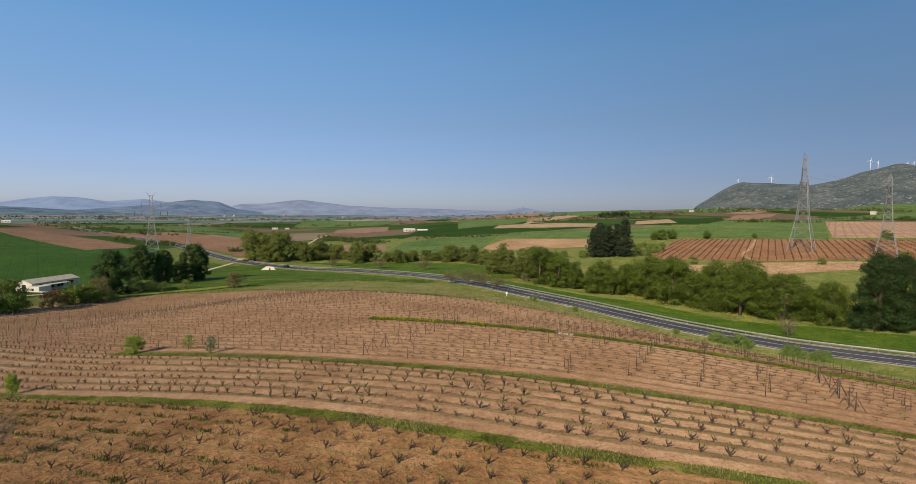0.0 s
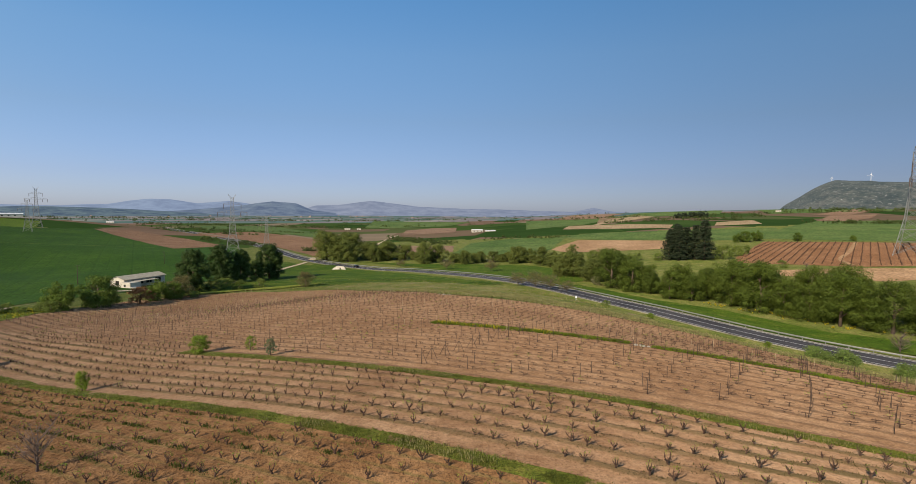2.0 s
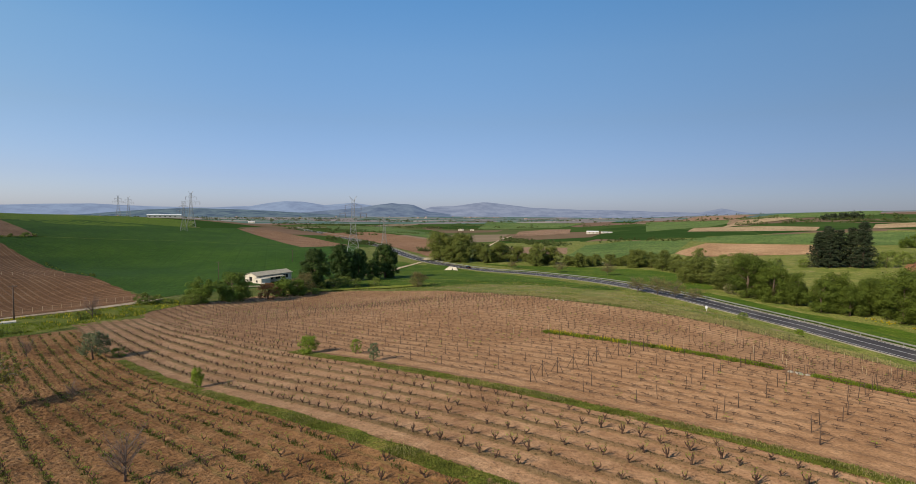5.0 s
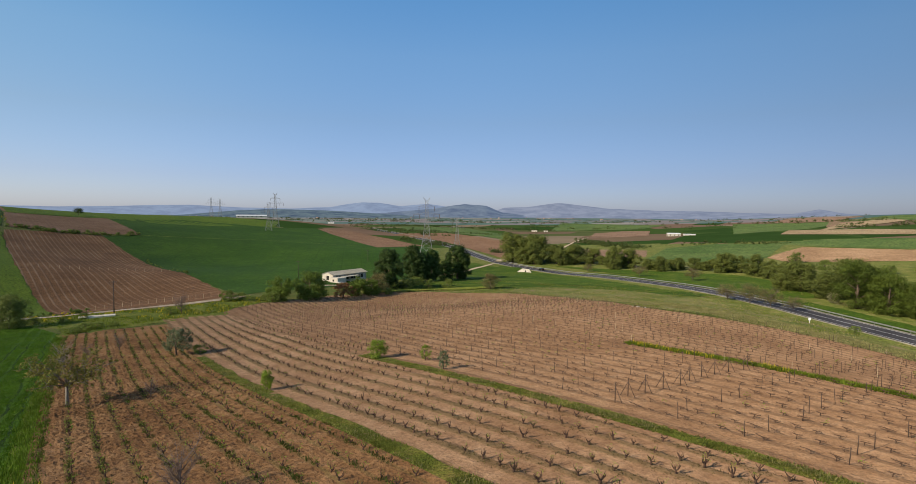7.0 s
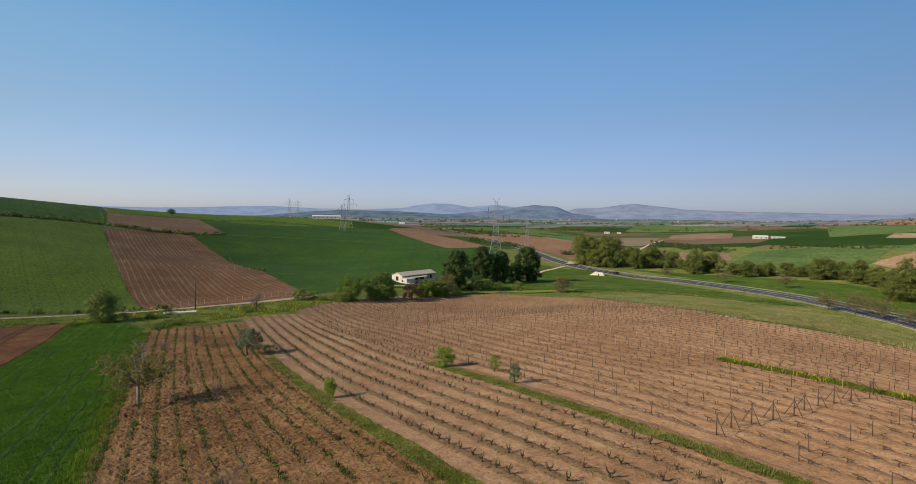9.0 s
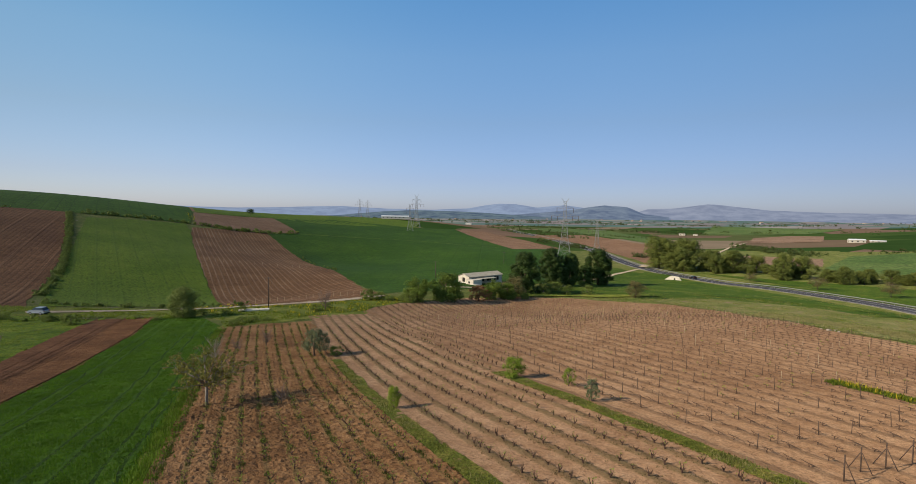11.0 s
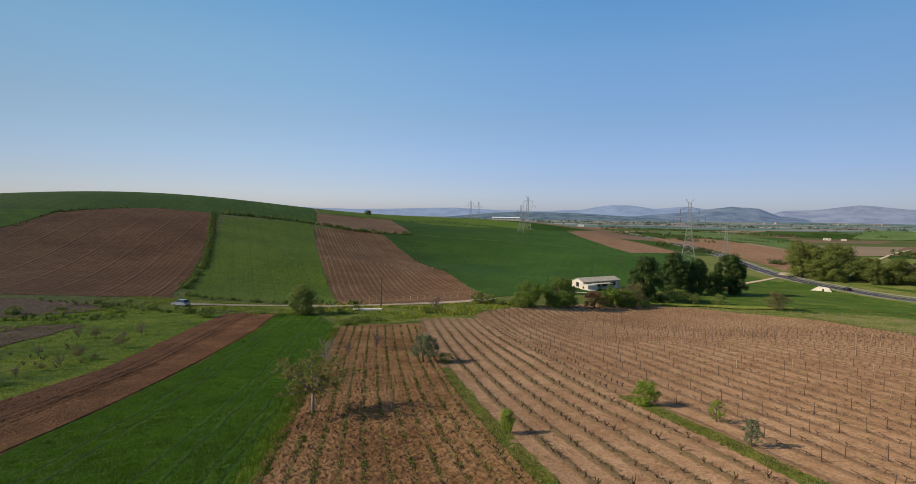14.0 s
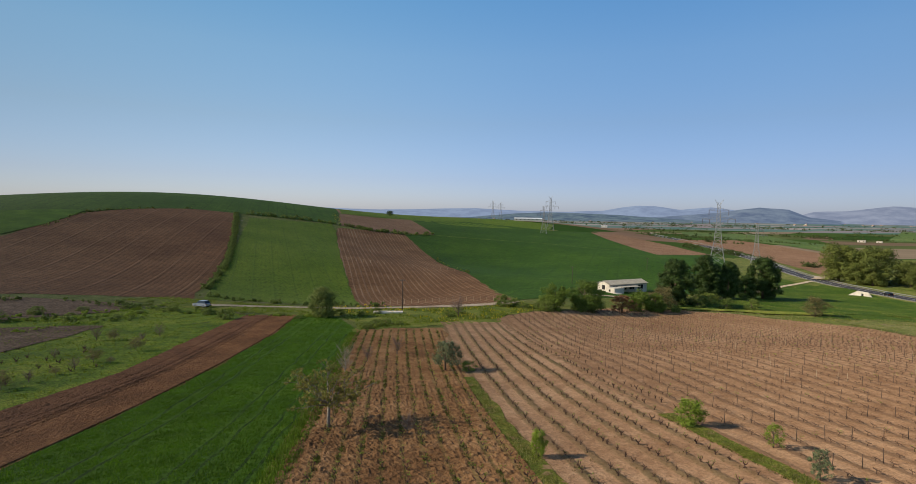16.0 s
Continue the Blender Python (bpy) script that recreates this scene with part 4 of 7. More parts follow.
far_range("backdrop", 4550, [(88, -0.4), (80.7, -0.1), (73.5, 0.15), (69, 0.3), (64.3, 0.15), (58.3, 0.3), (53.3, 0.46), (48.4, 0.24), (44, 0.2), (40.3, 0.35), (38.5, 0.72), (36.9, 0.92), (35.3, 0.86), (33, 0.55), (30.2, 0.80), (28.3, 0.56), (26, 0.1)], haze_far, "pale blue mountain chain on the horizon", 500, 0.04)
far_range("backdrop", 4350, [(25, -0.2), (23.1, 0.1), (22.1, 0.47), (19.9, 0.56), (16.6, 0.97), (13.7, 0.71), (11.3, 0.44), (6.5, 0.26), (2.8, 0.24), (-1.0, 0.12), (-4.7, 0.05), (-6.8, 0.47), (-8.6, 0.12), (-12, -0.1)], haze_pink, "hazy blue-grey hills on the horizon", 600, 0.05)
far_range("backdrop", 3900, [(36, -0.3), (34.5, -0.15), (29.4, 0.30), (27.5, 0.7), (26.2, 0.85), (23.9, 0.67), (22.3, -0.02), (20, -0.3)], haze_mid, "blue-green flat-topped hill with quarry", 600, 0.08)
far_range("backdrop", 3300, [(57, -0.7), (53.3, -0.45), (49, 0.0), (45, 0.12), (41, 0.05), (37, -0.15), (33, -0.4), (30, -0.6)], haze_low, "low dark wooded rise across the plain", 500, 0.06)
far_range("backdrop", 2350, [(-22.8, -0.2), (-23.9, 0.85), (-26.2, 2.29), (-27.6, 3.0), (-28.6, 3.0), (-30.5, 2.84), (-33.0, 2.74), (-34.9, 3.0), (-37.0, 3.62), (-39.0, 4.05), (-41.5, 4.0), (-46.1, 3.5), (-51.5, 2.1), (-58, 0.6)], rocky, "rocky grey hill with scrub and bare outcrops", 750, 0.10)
far_range("far_slope", 1750, [(-30, -0.2), (-34, 0.5), (-38, 0.9), (-44, 1.1), (-52, 0.8), (-60, 0.2)], green_far, "green terraced foot of the rocky hill", 600, 0.06)


# ---- plants ----
def leafy(rng, blobs, leaves, leaf, lean=0.75):
    """Clumps of leaves: blobs of (x, y, z, radius)."""
    v, f = [], []
    for x, y, z, r in blobs:
        for _ in range(leaves):
            a, c = rng.uniform(0, 2 * math.pi), rng.uniform(-1, 1)
            s = math.sqrt(1 - c * c)
            out = Vector((s * math.cos(a), s * math.sin(a), c))
            p = Vector((x, y, z)) + out * r * (0.2 + 1.05 * math.sqrt(rng.random()))
            nrm = (out + Vector((rng.uniform(-1, 1), rng.uniform(-1, 1), rng.uniform(-0.6, 1))) * lean * 0.7).normalized()
            t1 = nrm.cross(Vector((rng.uniform(-1, 1), rng.uniform(-1, 1), rng.uniform(-1, 1)))).normalized()
            t2 = nrm.cross(t1)
            k = leaf * rng.uniform(0.6, 1.35)
            o = len(v)
            v += [tuple(p - t1 * k), tuple(p + t2 * k * 0.55 - nrm * k * 0.12), tuple(p + t1 * k), tuple(p - t2 * k * 0.55 - nrm * k * 0.12)]
            f.append((o, o + 1, o + 2, o + 3))
    return v, f


def crown_blobs(rng, n, wide, low, high, top=0.35, r0=0.24, dome=False):
    """Blobs that fill an uneven crown; dome: broad at the foot and drawn in towards the top."""
    out = []
    for i in range(n):
        h = rng.uniform(0, 1) ** (1.4 if dome else 1.0)
        prof = math.sin(math.pi * (0.24 + 0.68 * h ** (0.8 + top))) ** 0.7
        if dome:
            prof = math.sqrt(1.0 - 0.97 * h * h) * rng.uniform(0.85, 1.05)
        a, d = rng.uniform(0, 2 * math.pi), math.sqrt(rng.uniform(0.05, 1))
        w = wide * prof * d * rng.uniform(0.75, 1.1)
        out.append((w * math.cos(a), w * math.sin(a), low + (high - low) * (0.08 + 0.86 * h), wide * r0 * rng.uniform(0.7, 1.3)))
    return out


def limbs(rng, height, radius, n, spread, start=0.3, sides=6, twigs=0):
    """A trunk with limbs and twigs."""
    top = Vector((rng.uniform(-0.05, 0.05) * height, rng.uniform(-0.05, 0.05) * height, height * 0.72))
    pts = [Vector((0, 0, -0.15)), Vector((rng.uniform(-0.02, 0.02), rng.uniform(-0.02, 0.02), 0.35)) * height, top]
    geos = [tube(pts, (radius * 1.25, radius * 0.8, radius * 0.25), sides)]
    for i in range(n):
        h = rng.uniform(start, 0.68)
        base = pts[0].lerp(pts[1], h / 0.35) if h < 0.35 else pts[1].lerp(pts[2], (h - 0.35) / 0.37)
        a = 2 * math.pi * i / n + rng.uniform(-0.5, 0.5)
        d = Vector((math.cos(a), math.sin(a), rng.uniform(0.5, 1.3))).normalized()
        ln = spread * rng.uniform(0.6, 1.0)
        mid = base + d * ln * 0.5 + Vector((0, 0, 0.06 * ln))
        tip = base + d * ln + Vector((0, 0, 0.22 * ln))
        geos.append(tube((base, mid, tip), (radius * 0.42, radius * 0.26, radius * 0.08), max(4, sides - 2)))
        for _ in range(twigs):
            q = mid.lerp(tip, rng.uniform(-0.6, 1.0))
            e = Vector((rng.uniform(-1, 1), rng.uniform(-1, 1), rng.uniform(0.1, 1.2))).normalized() * ln * rng.uniform(0.2, 0.5)
            geos.append(tube((q, q + e * 0.6, q + e + Vector((0, 0, 0.05))), (radius * 0.14, radius * 0.09, radius * 0.03), 3))
    return join(*geos)


def tree_kind(name, rng, height, wide, mat, wood, low=0.18, blobs=34, leaves=80, leaf=0.36, n=7, top=0.35, r0=0.24, category="tree", dome=False):
    ob = thing(name, 0, 0, -500, "", category)
    part("trunk", limbs(rng, height, height * 0.026, n, wide * 0.8, max(0.12, low)), wood, ob, "", True)
    part("crown", leafy(rng, crown_blobs(rng, blobs, wide, height * low, height, top, r0, dome), leaves, leaf), mat, ob)
    ob["tall"] = height
    return ob


def pine_kind(rng, height, wide):
    """A tall pine: tiers of boughs that thin out upwards, with gaps between them."""
    ob = thing("pine_tree", 0, 0, -500, "", "tree")
    boughs, blobs = [tube(((0, 0, -0.3), (0.15, 0.1, height * 0.5), (0, 0, height * 0.98)), (0.42, 0.26, 0.05), 7)], []
    z = height * 0.06
    while z < height * 0.97:
        k = z / height
        reach = wide * (1.0 - 0.82 * k ** 1.5) * rng.uniform(0.75, 1.1)
        a0 = rng.uniform(0, 6.283)
        for i in range(6 if k < 0.8 else 4):
            a, r = a0 + i * 6.283 / (6 if k < 0.8 else 4) + rng.uniform(-0.35, 0.35), reach * rng.uniform(0.6, 1.1)
            rise = rng.uniform(-0.05, 0.22)
            tip = Vector((math.cos(a) * r, math.sin(a) * r, z + rise * r))
            boughs.append(tube(((0, 0, z), tip), (0.09, 0.03), 3))
            for f in (0.35, 0.65, 0.95):
                blobs.append((tip.x * f, tip.y * f, z + rise * r * f, 0.42 + 0.34 * (1 - f) + 0.1 * rng.random()))
        z += height * rng.uniform(0.040, 0.062)
    part("trunk", join(*boughs), bark, ob, "", True)
    part("crown", leafy(rng, blobs, 26, 0.24, 1.0), leaf_pine, ob)
    ob["tall"] = height
    return ob


KINDS = {}
PLANTED = set()


def plant(kind, i, x, y, tall, label, group="", wide=1.0, sink=0.0):
    """A copy of one of a kind's shapes, scaled to its height. The first use of a shape takes the shape itself."""
    shapes = KINDS[kind]
    k = i % len(shapes)
    src = shapes[k]
    s = tall / src["tall"]
    m = pose(x, y, H(x, y) + 0.06 - sink, 0, 0, (i * 137.5) % 360) @ Matrix.Diagonal((s * wide, s * wide, s, 1))
    if (kind, k) in PLANTED:
        ob = copy_thing(src, m @ Matrix.Diagonal((1 / src.scale[0], 1 / src.scale[1], 1 / src.scale[2], 1)))
    else:
        PLANTED.add((kind, k))
        ob = src
        ob.matrix_basis = m
        ob["tall"] = src["tall"]
    return tagged(ob, label, "", group)


rng = random.Random(11)
KINDS["valley"] = [tree_kind("tree", rng, 11, 4.6, leaf_valley, bark, 0.0, 66, 230, 0.15, 9, 0.4, 0.24) for _ in range(4)]
KINDS["valley_far"] = [tree_kind("tree", rng, 11, 4.6, leaf_belt, bark, -0.03, 56, 170, 0.2, 7, 0.4, 0.26) for _ in range(3)]
KINDS["tall"] = [tree_kind("tree", rng, 15, 4.6, leaf_dark, bark, -0.03, 115, 230, 0.21, 9, 0.4, 0.22) for _ in range(3)]
KINDS["pine"] = [pine_kind(rng, 20, 4.3) for _ in range(3)]
KINDS["round"] = [tree_kind("tree", rng, 7, 3.2, leaf_lime, bark, -0.02, 66, 150, 0.15, 9, 0.45, 0.25) for _ in range(2)]
KINDS["small"] = [tree_kind("bush", rng, 3, 1.7, leaf_hedge, bark, 0.0, 40, 50, 0.11, 7, 0.4, 0.26, "bush") for _ in range(3)]
KINDS["russet"] = [tree_kind("bush", rng, 5, 2.4, leaf_russet, bark, 0.0, 75, 60, 0.11, 9, 0.4, 0.17, "bush")]
KINDS["blossom"] = [tree_kind("blossom_bush", rng, 5, 2.6, leaf_blossom, bark, 0.02, 75, 50, 0.11, 9, 0.4, 0.15, "bush")]
KINDS["bright"] = [tree_kind("bush", rng, 2, 0.95, leaf_bright, bark, 0.0, 75, 50, 0.055, 9, 0.5, 0.22, "bush") for _ in range(2)]
KINDS["thin"] = [tree_kind("sapling", rng, 2, 0.8, leaf_bright, bark, 0.04, 46, 34, 0.05, 6, 0.6, 0.2, "sapling")]
KINDS["sprig"] = [tree_kind("sapling", rng, 2.2, 0.75, leaf_olive, bark, 0.06, 60, 30, 0.06, 6, 0.5, 0.18, "sapling")]
KINDS["dome"] = [tree_kind("tree", rng, 7, 3.4, leaf_dome, bark, 0.0, 150, 95, 0.12, 9, 0.5, 0.2)]
KINDS["spread"] = [tree_kind("bush", rng, 2, 1.7, leaf_fresh, bark, 0.0, 90, 50, 0.075, 9, 0.4, 0.2, "bush") for _ in range(2)]
KINDS["pale"] = [tree_kind("tree", rng, 6, 3.0, leaf_scrub, bark, 0.0, 70, 60, 0.13, 9, 0.45, 0.22)]
KINDS["lone"] = [tree_kind("tree", rng, 7, 4.2, leaf_dark, bark, 0.34, 70, 60, 0.16, 8, 0.2, 0.3)]
KINDS["great"] = [tree_kind("tree", rng, 20, 7.2, leaf_great, bark, -0.02, 190, 260, 0.16, 10, 0.35, 0.17, "tree", True) for _ in range(2)]
KINDS["olive"] = [tree_kind("olive_tree", rng, 4, 2.1, leaf_olive, bark, 0.14, 80, 42, 0.10, 10, 0.5, 0.16)]


def bare_kind(name, rng, height, radius, n, spread, wood, twigs, category="shrub", leaves=None):
    ob = thing(name, 0, 0, -500, "", category)
    part("trunk", limbs(rng, height, radius, n, spread, 0.12, 5, twigs), wood, ob, "", True)
    if leaves:
        part("crown", leafy(rng, crown_blobs(rng, 46, spread * 1.05, height * 0.30, height * 1.04, 0.5, 0.2), leaves[1], leaves[2], 1.0), leaves[0], ob, "sparse young leaves")
    ob["tall"] = height
    return ob




def umbrella_kind(name, rng, wood, leaf):
    """A short clear trunk under a wide round head of fine twigs, leafing at the tips."""
    ob = thing(name, 0, 0, -500, "", "tree")
    fork = Vector((-0.12, 0.05, 1.75))
    geos, tips = [tube((Vector((0, 0, -0.25)), Vector((0.10, -0.06, 0.8)), fork), (0.135, 0.105, 0.10), 8)], []
    for i in range(11):
        a, lift = 2 * math.pi * i / 11 + rng.uniform(-0.25, 0.25), (0.30, 0.75, 1.5)[i % 3] * rng.uniform(0.8, 1.2)
        d = Vector((math.cos(a), math.sin(a), lift)).normalized() * rng.uniform(2.5, 3.1)
        elbow = fork + d * 0.45 + Vector((0, 0, 0.12))
        end = fork + d
        geos.append(tube((fork, elbow, end), (0.07, 0.045, 0.012), 5))
        for _ in range(11):
            q = fork.lerp(elbow, rng.uniform(0.5, 1)) if rng.random() < 0.3 else elbow.lerp(end, rng.random())
            e = (d.normalized() + Vector((rng.uniform(-1, 1), rng.uniform(-1, 1), rng.uniform(-0.35, 0.8)))).normalized() * rng.uniform(0.6, 1.15)
            geos.append(tube((q, q + e * 0.5 + Vector((0, 0, 0.04)), q + e), (0.022, 0.015, 0.006), 3))
            for _ in range(4):
                g = q + e * rng.uniform(0.3, 1.0)
                w = (e.normalized() + Vector((rng.uniform(-1, 1), rng.uniform(-1, 1), rng.uniform(-0.6, 0.8)))).normalized() * rng.uniform(0.25, 0.5)
                geos.append(tube((g, g + w), (0.010, 0.004), 3))
                tips.append((*(g + w), 0.13))
    part("trunk", join(*geos), wood, ob, "", True)
    part("crown", leafy(rng, tips, 9, 0.085, 1.0), leaf, ob, "sparse young leaves")
    ob["tall"] = 4.9
    return ob


KINDS["fig"] = [umbrella_kind("fig_tree", rng, grey_bark, leaf_fig)]
KINDS["half_bare"] = [bare_kind("half_bare_shrub", rng, 4, 0.06, 18, 2.6, purple_twigs, 14, "shrub", (leaf_scrub, 42, 0.10)) for _ in range(2)]
KINDS["bare"] = [bare_kind("bare_tree", rng, 3.2, 0.08, 18, 1.7, pale_bark, 16, "tree")]
KINDS["twiggy"] = [bare_kind("bare_shrub", rng, 3.5, 0.085, 20, 2.2, purple_twigs, 18, "shrub") for _ in range(2)]

# ---- trees of the valley ----
VALLEY = [(-124.6, 346, 17.6), (-114, 346, 16.8), (-101, 347, 12), (-89, 344, 11.2), (-78, 348, 9.1), (-63.6, 330, 11.4), (-53, 326, 10.5), (-41, 313, 8.4), (-29, 314, 8.5), (-13, 311, 7.1), (-3, 303, 8.2), (8, 295, 8), (15, 272, 7.9), (20, 231, 9.9), (25, 213, 11), (30, 196, 11.8), (36, 190, 11.5), (41, 186, 10.3), (47, 184, 9.8), (56, 180, 10.6), (61, 172, 11.4), (45, 178, 9.5), (51, 176, 9.8)]
VALLEY_2 = [(66, 164, 12.1), (71, 161, 12.7), (75, 156, 13.3), (80, 151, 13.2), (85, 147, 13.2), (88, 144, 12.8), (93, 142, 9.7)]
more = random.Random(5)
k = 0
for x, y, h in VALLEY + VALLEY_2:
    far = y > 205
    lab = "bushy green tree in the belt along the stream" if not far else "rounded green tree behind the main road"
    kind = "valley_far" if far else "valley"
    plant(kind, k, x, y, h * more.uniform(0.6, 1.15), lab, "trees along the stream", more.uniform(1.2, 1.6) if far else more.uniform(0.95, 1.3))
    k += 1
    for _ in range(3 if y < 320 and far else 2):
        dx, dy = (more.uniform(-6, 8), more.uniform(-14, 12)) if far else (more.uniform(-5, 10), more.uniform(0, 16))
        plant(kind, k, x + dx, y + dy, h * more.uniform(0.45, 1.15), lab, "trees along the stream", more.uniform(0.9, 1.4))
        k += 1
for p in along([(-96, 350), (-60, 331), (-28, 315), (4, 298), (17, 262), (22, 228)], 8.0):
    plant("valley_far", k, p.x + more.uniform(-3, 4), p.y + more.uniform(-2, 6), more.uniform(3.5, 6.5), "low bushy tree filling the belt behind the main road", "trees along the stream", more.uniform(1.4, 2.0))
    k += 1
for x, y, h in ((95, 136, 11.5), (102.5, 129.5, 19.5), (109, 131, 18), (113, 124, 16)):
    plant("great" if h > 12 else "valley", k, x, y, h, "large dark green tree beside the verge field", "trees along the stream", 1.0)
    k += 1
for x, y, h in ((75.5, 300, 16.5), (79.5, 297, 18.6), (84.0, 300, 17.6), (80, 304, 19.0), (91.5, 295, 21.0), (88.5, 300, 18.5)):
    plant("pine", k, x, y, h, "tall dark pine in a close clump", "pines in the clump", 1.45)
    k += 1
for x, y, h in ((101, 297, 7.4), (97, 305, 8), (112, 310, 6), (120, 318, 5), (70, 300, 4), (60, 305, 4), (50, 312, 5), (38, 320, 5), (30, 360, 6)):
    plant("small", k, x, y, h, "grey-green bush near the pines", "scrub near the pines", 1.2)
    k += 1

# ---- trees round the barn ----
for x, y, h, w in ((-117, 181, 15.2, 1.22), (-125, 212, 16.2, 1.12), (-121, 220.5, 14.2, 0.95), (-120.0, 231, 9, 1.1), (-116.8, 238, 16.6, 1.22)):
    plant("tall", k, x, y, h, "tall dense dark green tree behind the vineyard", "tall trees by the barn", w)
    k += 1
for x, y, h in ((-113, 188, 3.4), (-114, 194, 3.0), (-117, 200, 3.2), (-119, 206, 2.6), (-118, 226, 2.4), (-111, 184, 2.4)):
    plant("small", k, x, y, h, "dark undergrowth at the foot of tall trees", "undergrowth by the barn", 1.7)
    k += 1
for x, y, h, kind, lab in ((-119.8, 128.8, 7.4, "round", "rounded green tree in the hedge"), (-117.2, 138.7, 8.9, "round", "upright green tree in the hedge"), 
                           (-113.5, 157.5, 6.8, "round", "green tree beside the barn"), (-111.5, 162.5, 5.6, "blossom_mix", "olive-green tree beside the barn"), (-113.0, 168.5, 7.0, "pale", "pale brownish tree beside the barn"),
                           (-83.6, 200.5, 5.8, "pale", "olive-brown tree alone in the meadow"), (-131.6, 67.1, 7.2, "dome", "round olive-green tree by the dirt track"), (-129.3, 117.8, 3.0, "small", "round dark green bush by the track"), (-127, 121, 2.4, "small", "low bush by the track")):
    kind = "round" if kind == "blossom_mix" else kind
    plant(kind, k, x, y, h * 0.98, lab, "", 0.98 if kind == "dome" else 1.25)
    k += 1
plant("russet", 0, -113.2, 149.5, 5.2, "russet-brown leafed bush in the hedge", "", 1.5)
for x, y in ((-108, 168), (-114, 180), (-105, 190), (-122, 125), (-118, 124), (-100, 196), (-124, 182), (-130, 195)):
    plant("small", k, x, y, 2.2 + (k % 3) * 0.7, "low green bush in the hedge", "hedge bushes", 1.3)
    k += 1
plant("twiggy", k, -116, 94, 4.6, "leafless brownish shrub beside the track")
for x, y, h in ((-117, 92, 1.6), (-119, 97, 1.3), (-130, 80, 1.4), (-128, 75, 1.2), (-133, 72, 1.5)):
    k += 1
    plant("small", k, x, y, h, "low weedy bush along the track", "track bushes", 1.6)

# ---- trees and bushes among the vines ----
plant("fig", 0, -57.1, 39.7, 5.2, "pale-barked tree with sparse new leaves beside the vines", "", 1.2)
plant("bare", 0, -79.2, 50.5, 3.4, "small leafless pale tree at the field margin")
plant("olive", 0, -72.6, 61.9, 4.1, "grey-green leaning olive tree among the vines")
for i, (x, y, h) in enumerate(((-111.5, 68.6, 1.2), (-113.2, 71.6, 1.4), (-114.6, 74.5, 1.1), (-112.5, 76.5, 0.9))):
    plant("small", i, x, y, h, "low grey-green brush at the head of the rows", "brush at the row heads", 2.0)
plant("twiggy", 1, -86.7, 62.2, 2.6, "leafless brownish shrub among the vines")
plant("twiggy", 2, -84, 56, 2.2, "thin leafless shrub among the vines")
plant("bright", 0, -38.7, 63.7, 2.2, "bright green round bush on the grass strip", "", 1.2)
plant("thin", 0, -32.0, 63.4, 1.9, "thin yellow-green sapling on the grass strip")
plant("sprig", 0, -27.4, 59.2, 2.0, "dark green upright sapling on the grass strip")
plant("bright", 1, -41.2, 49.1, 2.0, "yellow-green slender bush on the grass strip", "", 0.72)
plant("twiggy", 5, -24.6, 28.0, 2.6, "small leafless brownish sapling among old vines")
plant("twiggy", 3, -51.5, 44.2, 1.7, "small thin leafless shrub among old vines")
plant("small", 4, -71, 64.5, 1.3, "grey low bush beside the olive tree", "", 1.6)

# ---- road side ----
for x, y, h, kind, lab in ((3.5, 191, 5.2, "half_bare", "brownish half-bare shrub by the main road"), (-2.5, 196, 4.6, "half_bare", "brownish half-bare shrub by the main road"), (8.5, 186, 4.6, "half_bare", "brownish half-bare shrub by the main road"), (13.5, 180, 3.6, "half_bare", "brownish half-bare shrub by the main road"),
                           (25.8, 204, 3.2, "blossom", "pale cream shrub across the main road"), (29, 132, 1.7, "bright", "low bright bush on the road bank"), (42, 102, 1.2, "bright", "low bright bush on the road bank"), (53, 100, 2.6, "spread", "light green spreading bush on the road bank"), (50, 102, 2.2, "spread", "light green spreading bush on the road bank"),
                           (60, 95, 2.3, "spread", "light green spreading bush on the road bank"), (63, 91.5, 2.0, "spread", "light green spreading bush on the road bank"), (20, 139, 1.7, "small", "small dark bush on the road bank"), (77, 124, 4.2, "twiggy", "leafless grey shrub across the main road"), (-70, 300, 4, "half_bare", "brownish shrub by the main road"), (-40, 276, 4.6, "half_bare", "brownish shrub by the main road"), (-16, 258, 5, "half_bare", "brownish shrub by the main road")):
    plant(kind, k, x, y, h, lab, "road bushes", 1.25)
    k += 1

# ---- red vineyard and far scrub ----
for x, y, h in ((112, 255, 3.4), (120, 252, 2.6), (160, 236, 3), (178, 240, 2.4), (200, 240, 4), (212, 236, 5), (135, 240, 2.2), (190, 228, 3)):
    plant("twiggy" if k % 2 else "small", k, x, y, h, "scrubby bush on the reddish bank", "bank scrub", 1.2)
    k += 1
for x, y, h in ((150, 410, 7), (156, 412, 8), (165, 416, 8), (186, 402, 6), (212, 385, 4), (270, 340, 5), (300, 330, 5), (262, 326, 4)):
    plant("round", k, x, y, h, "green tree behind the red vineyard", "trees by the red vineyard", 1.1)
    k += 1
for x, y, h in ((-474, 262, 6), ):
    plant("lone", k, x, y, h, "lone round dark tree on the ridge", "", 1.1)


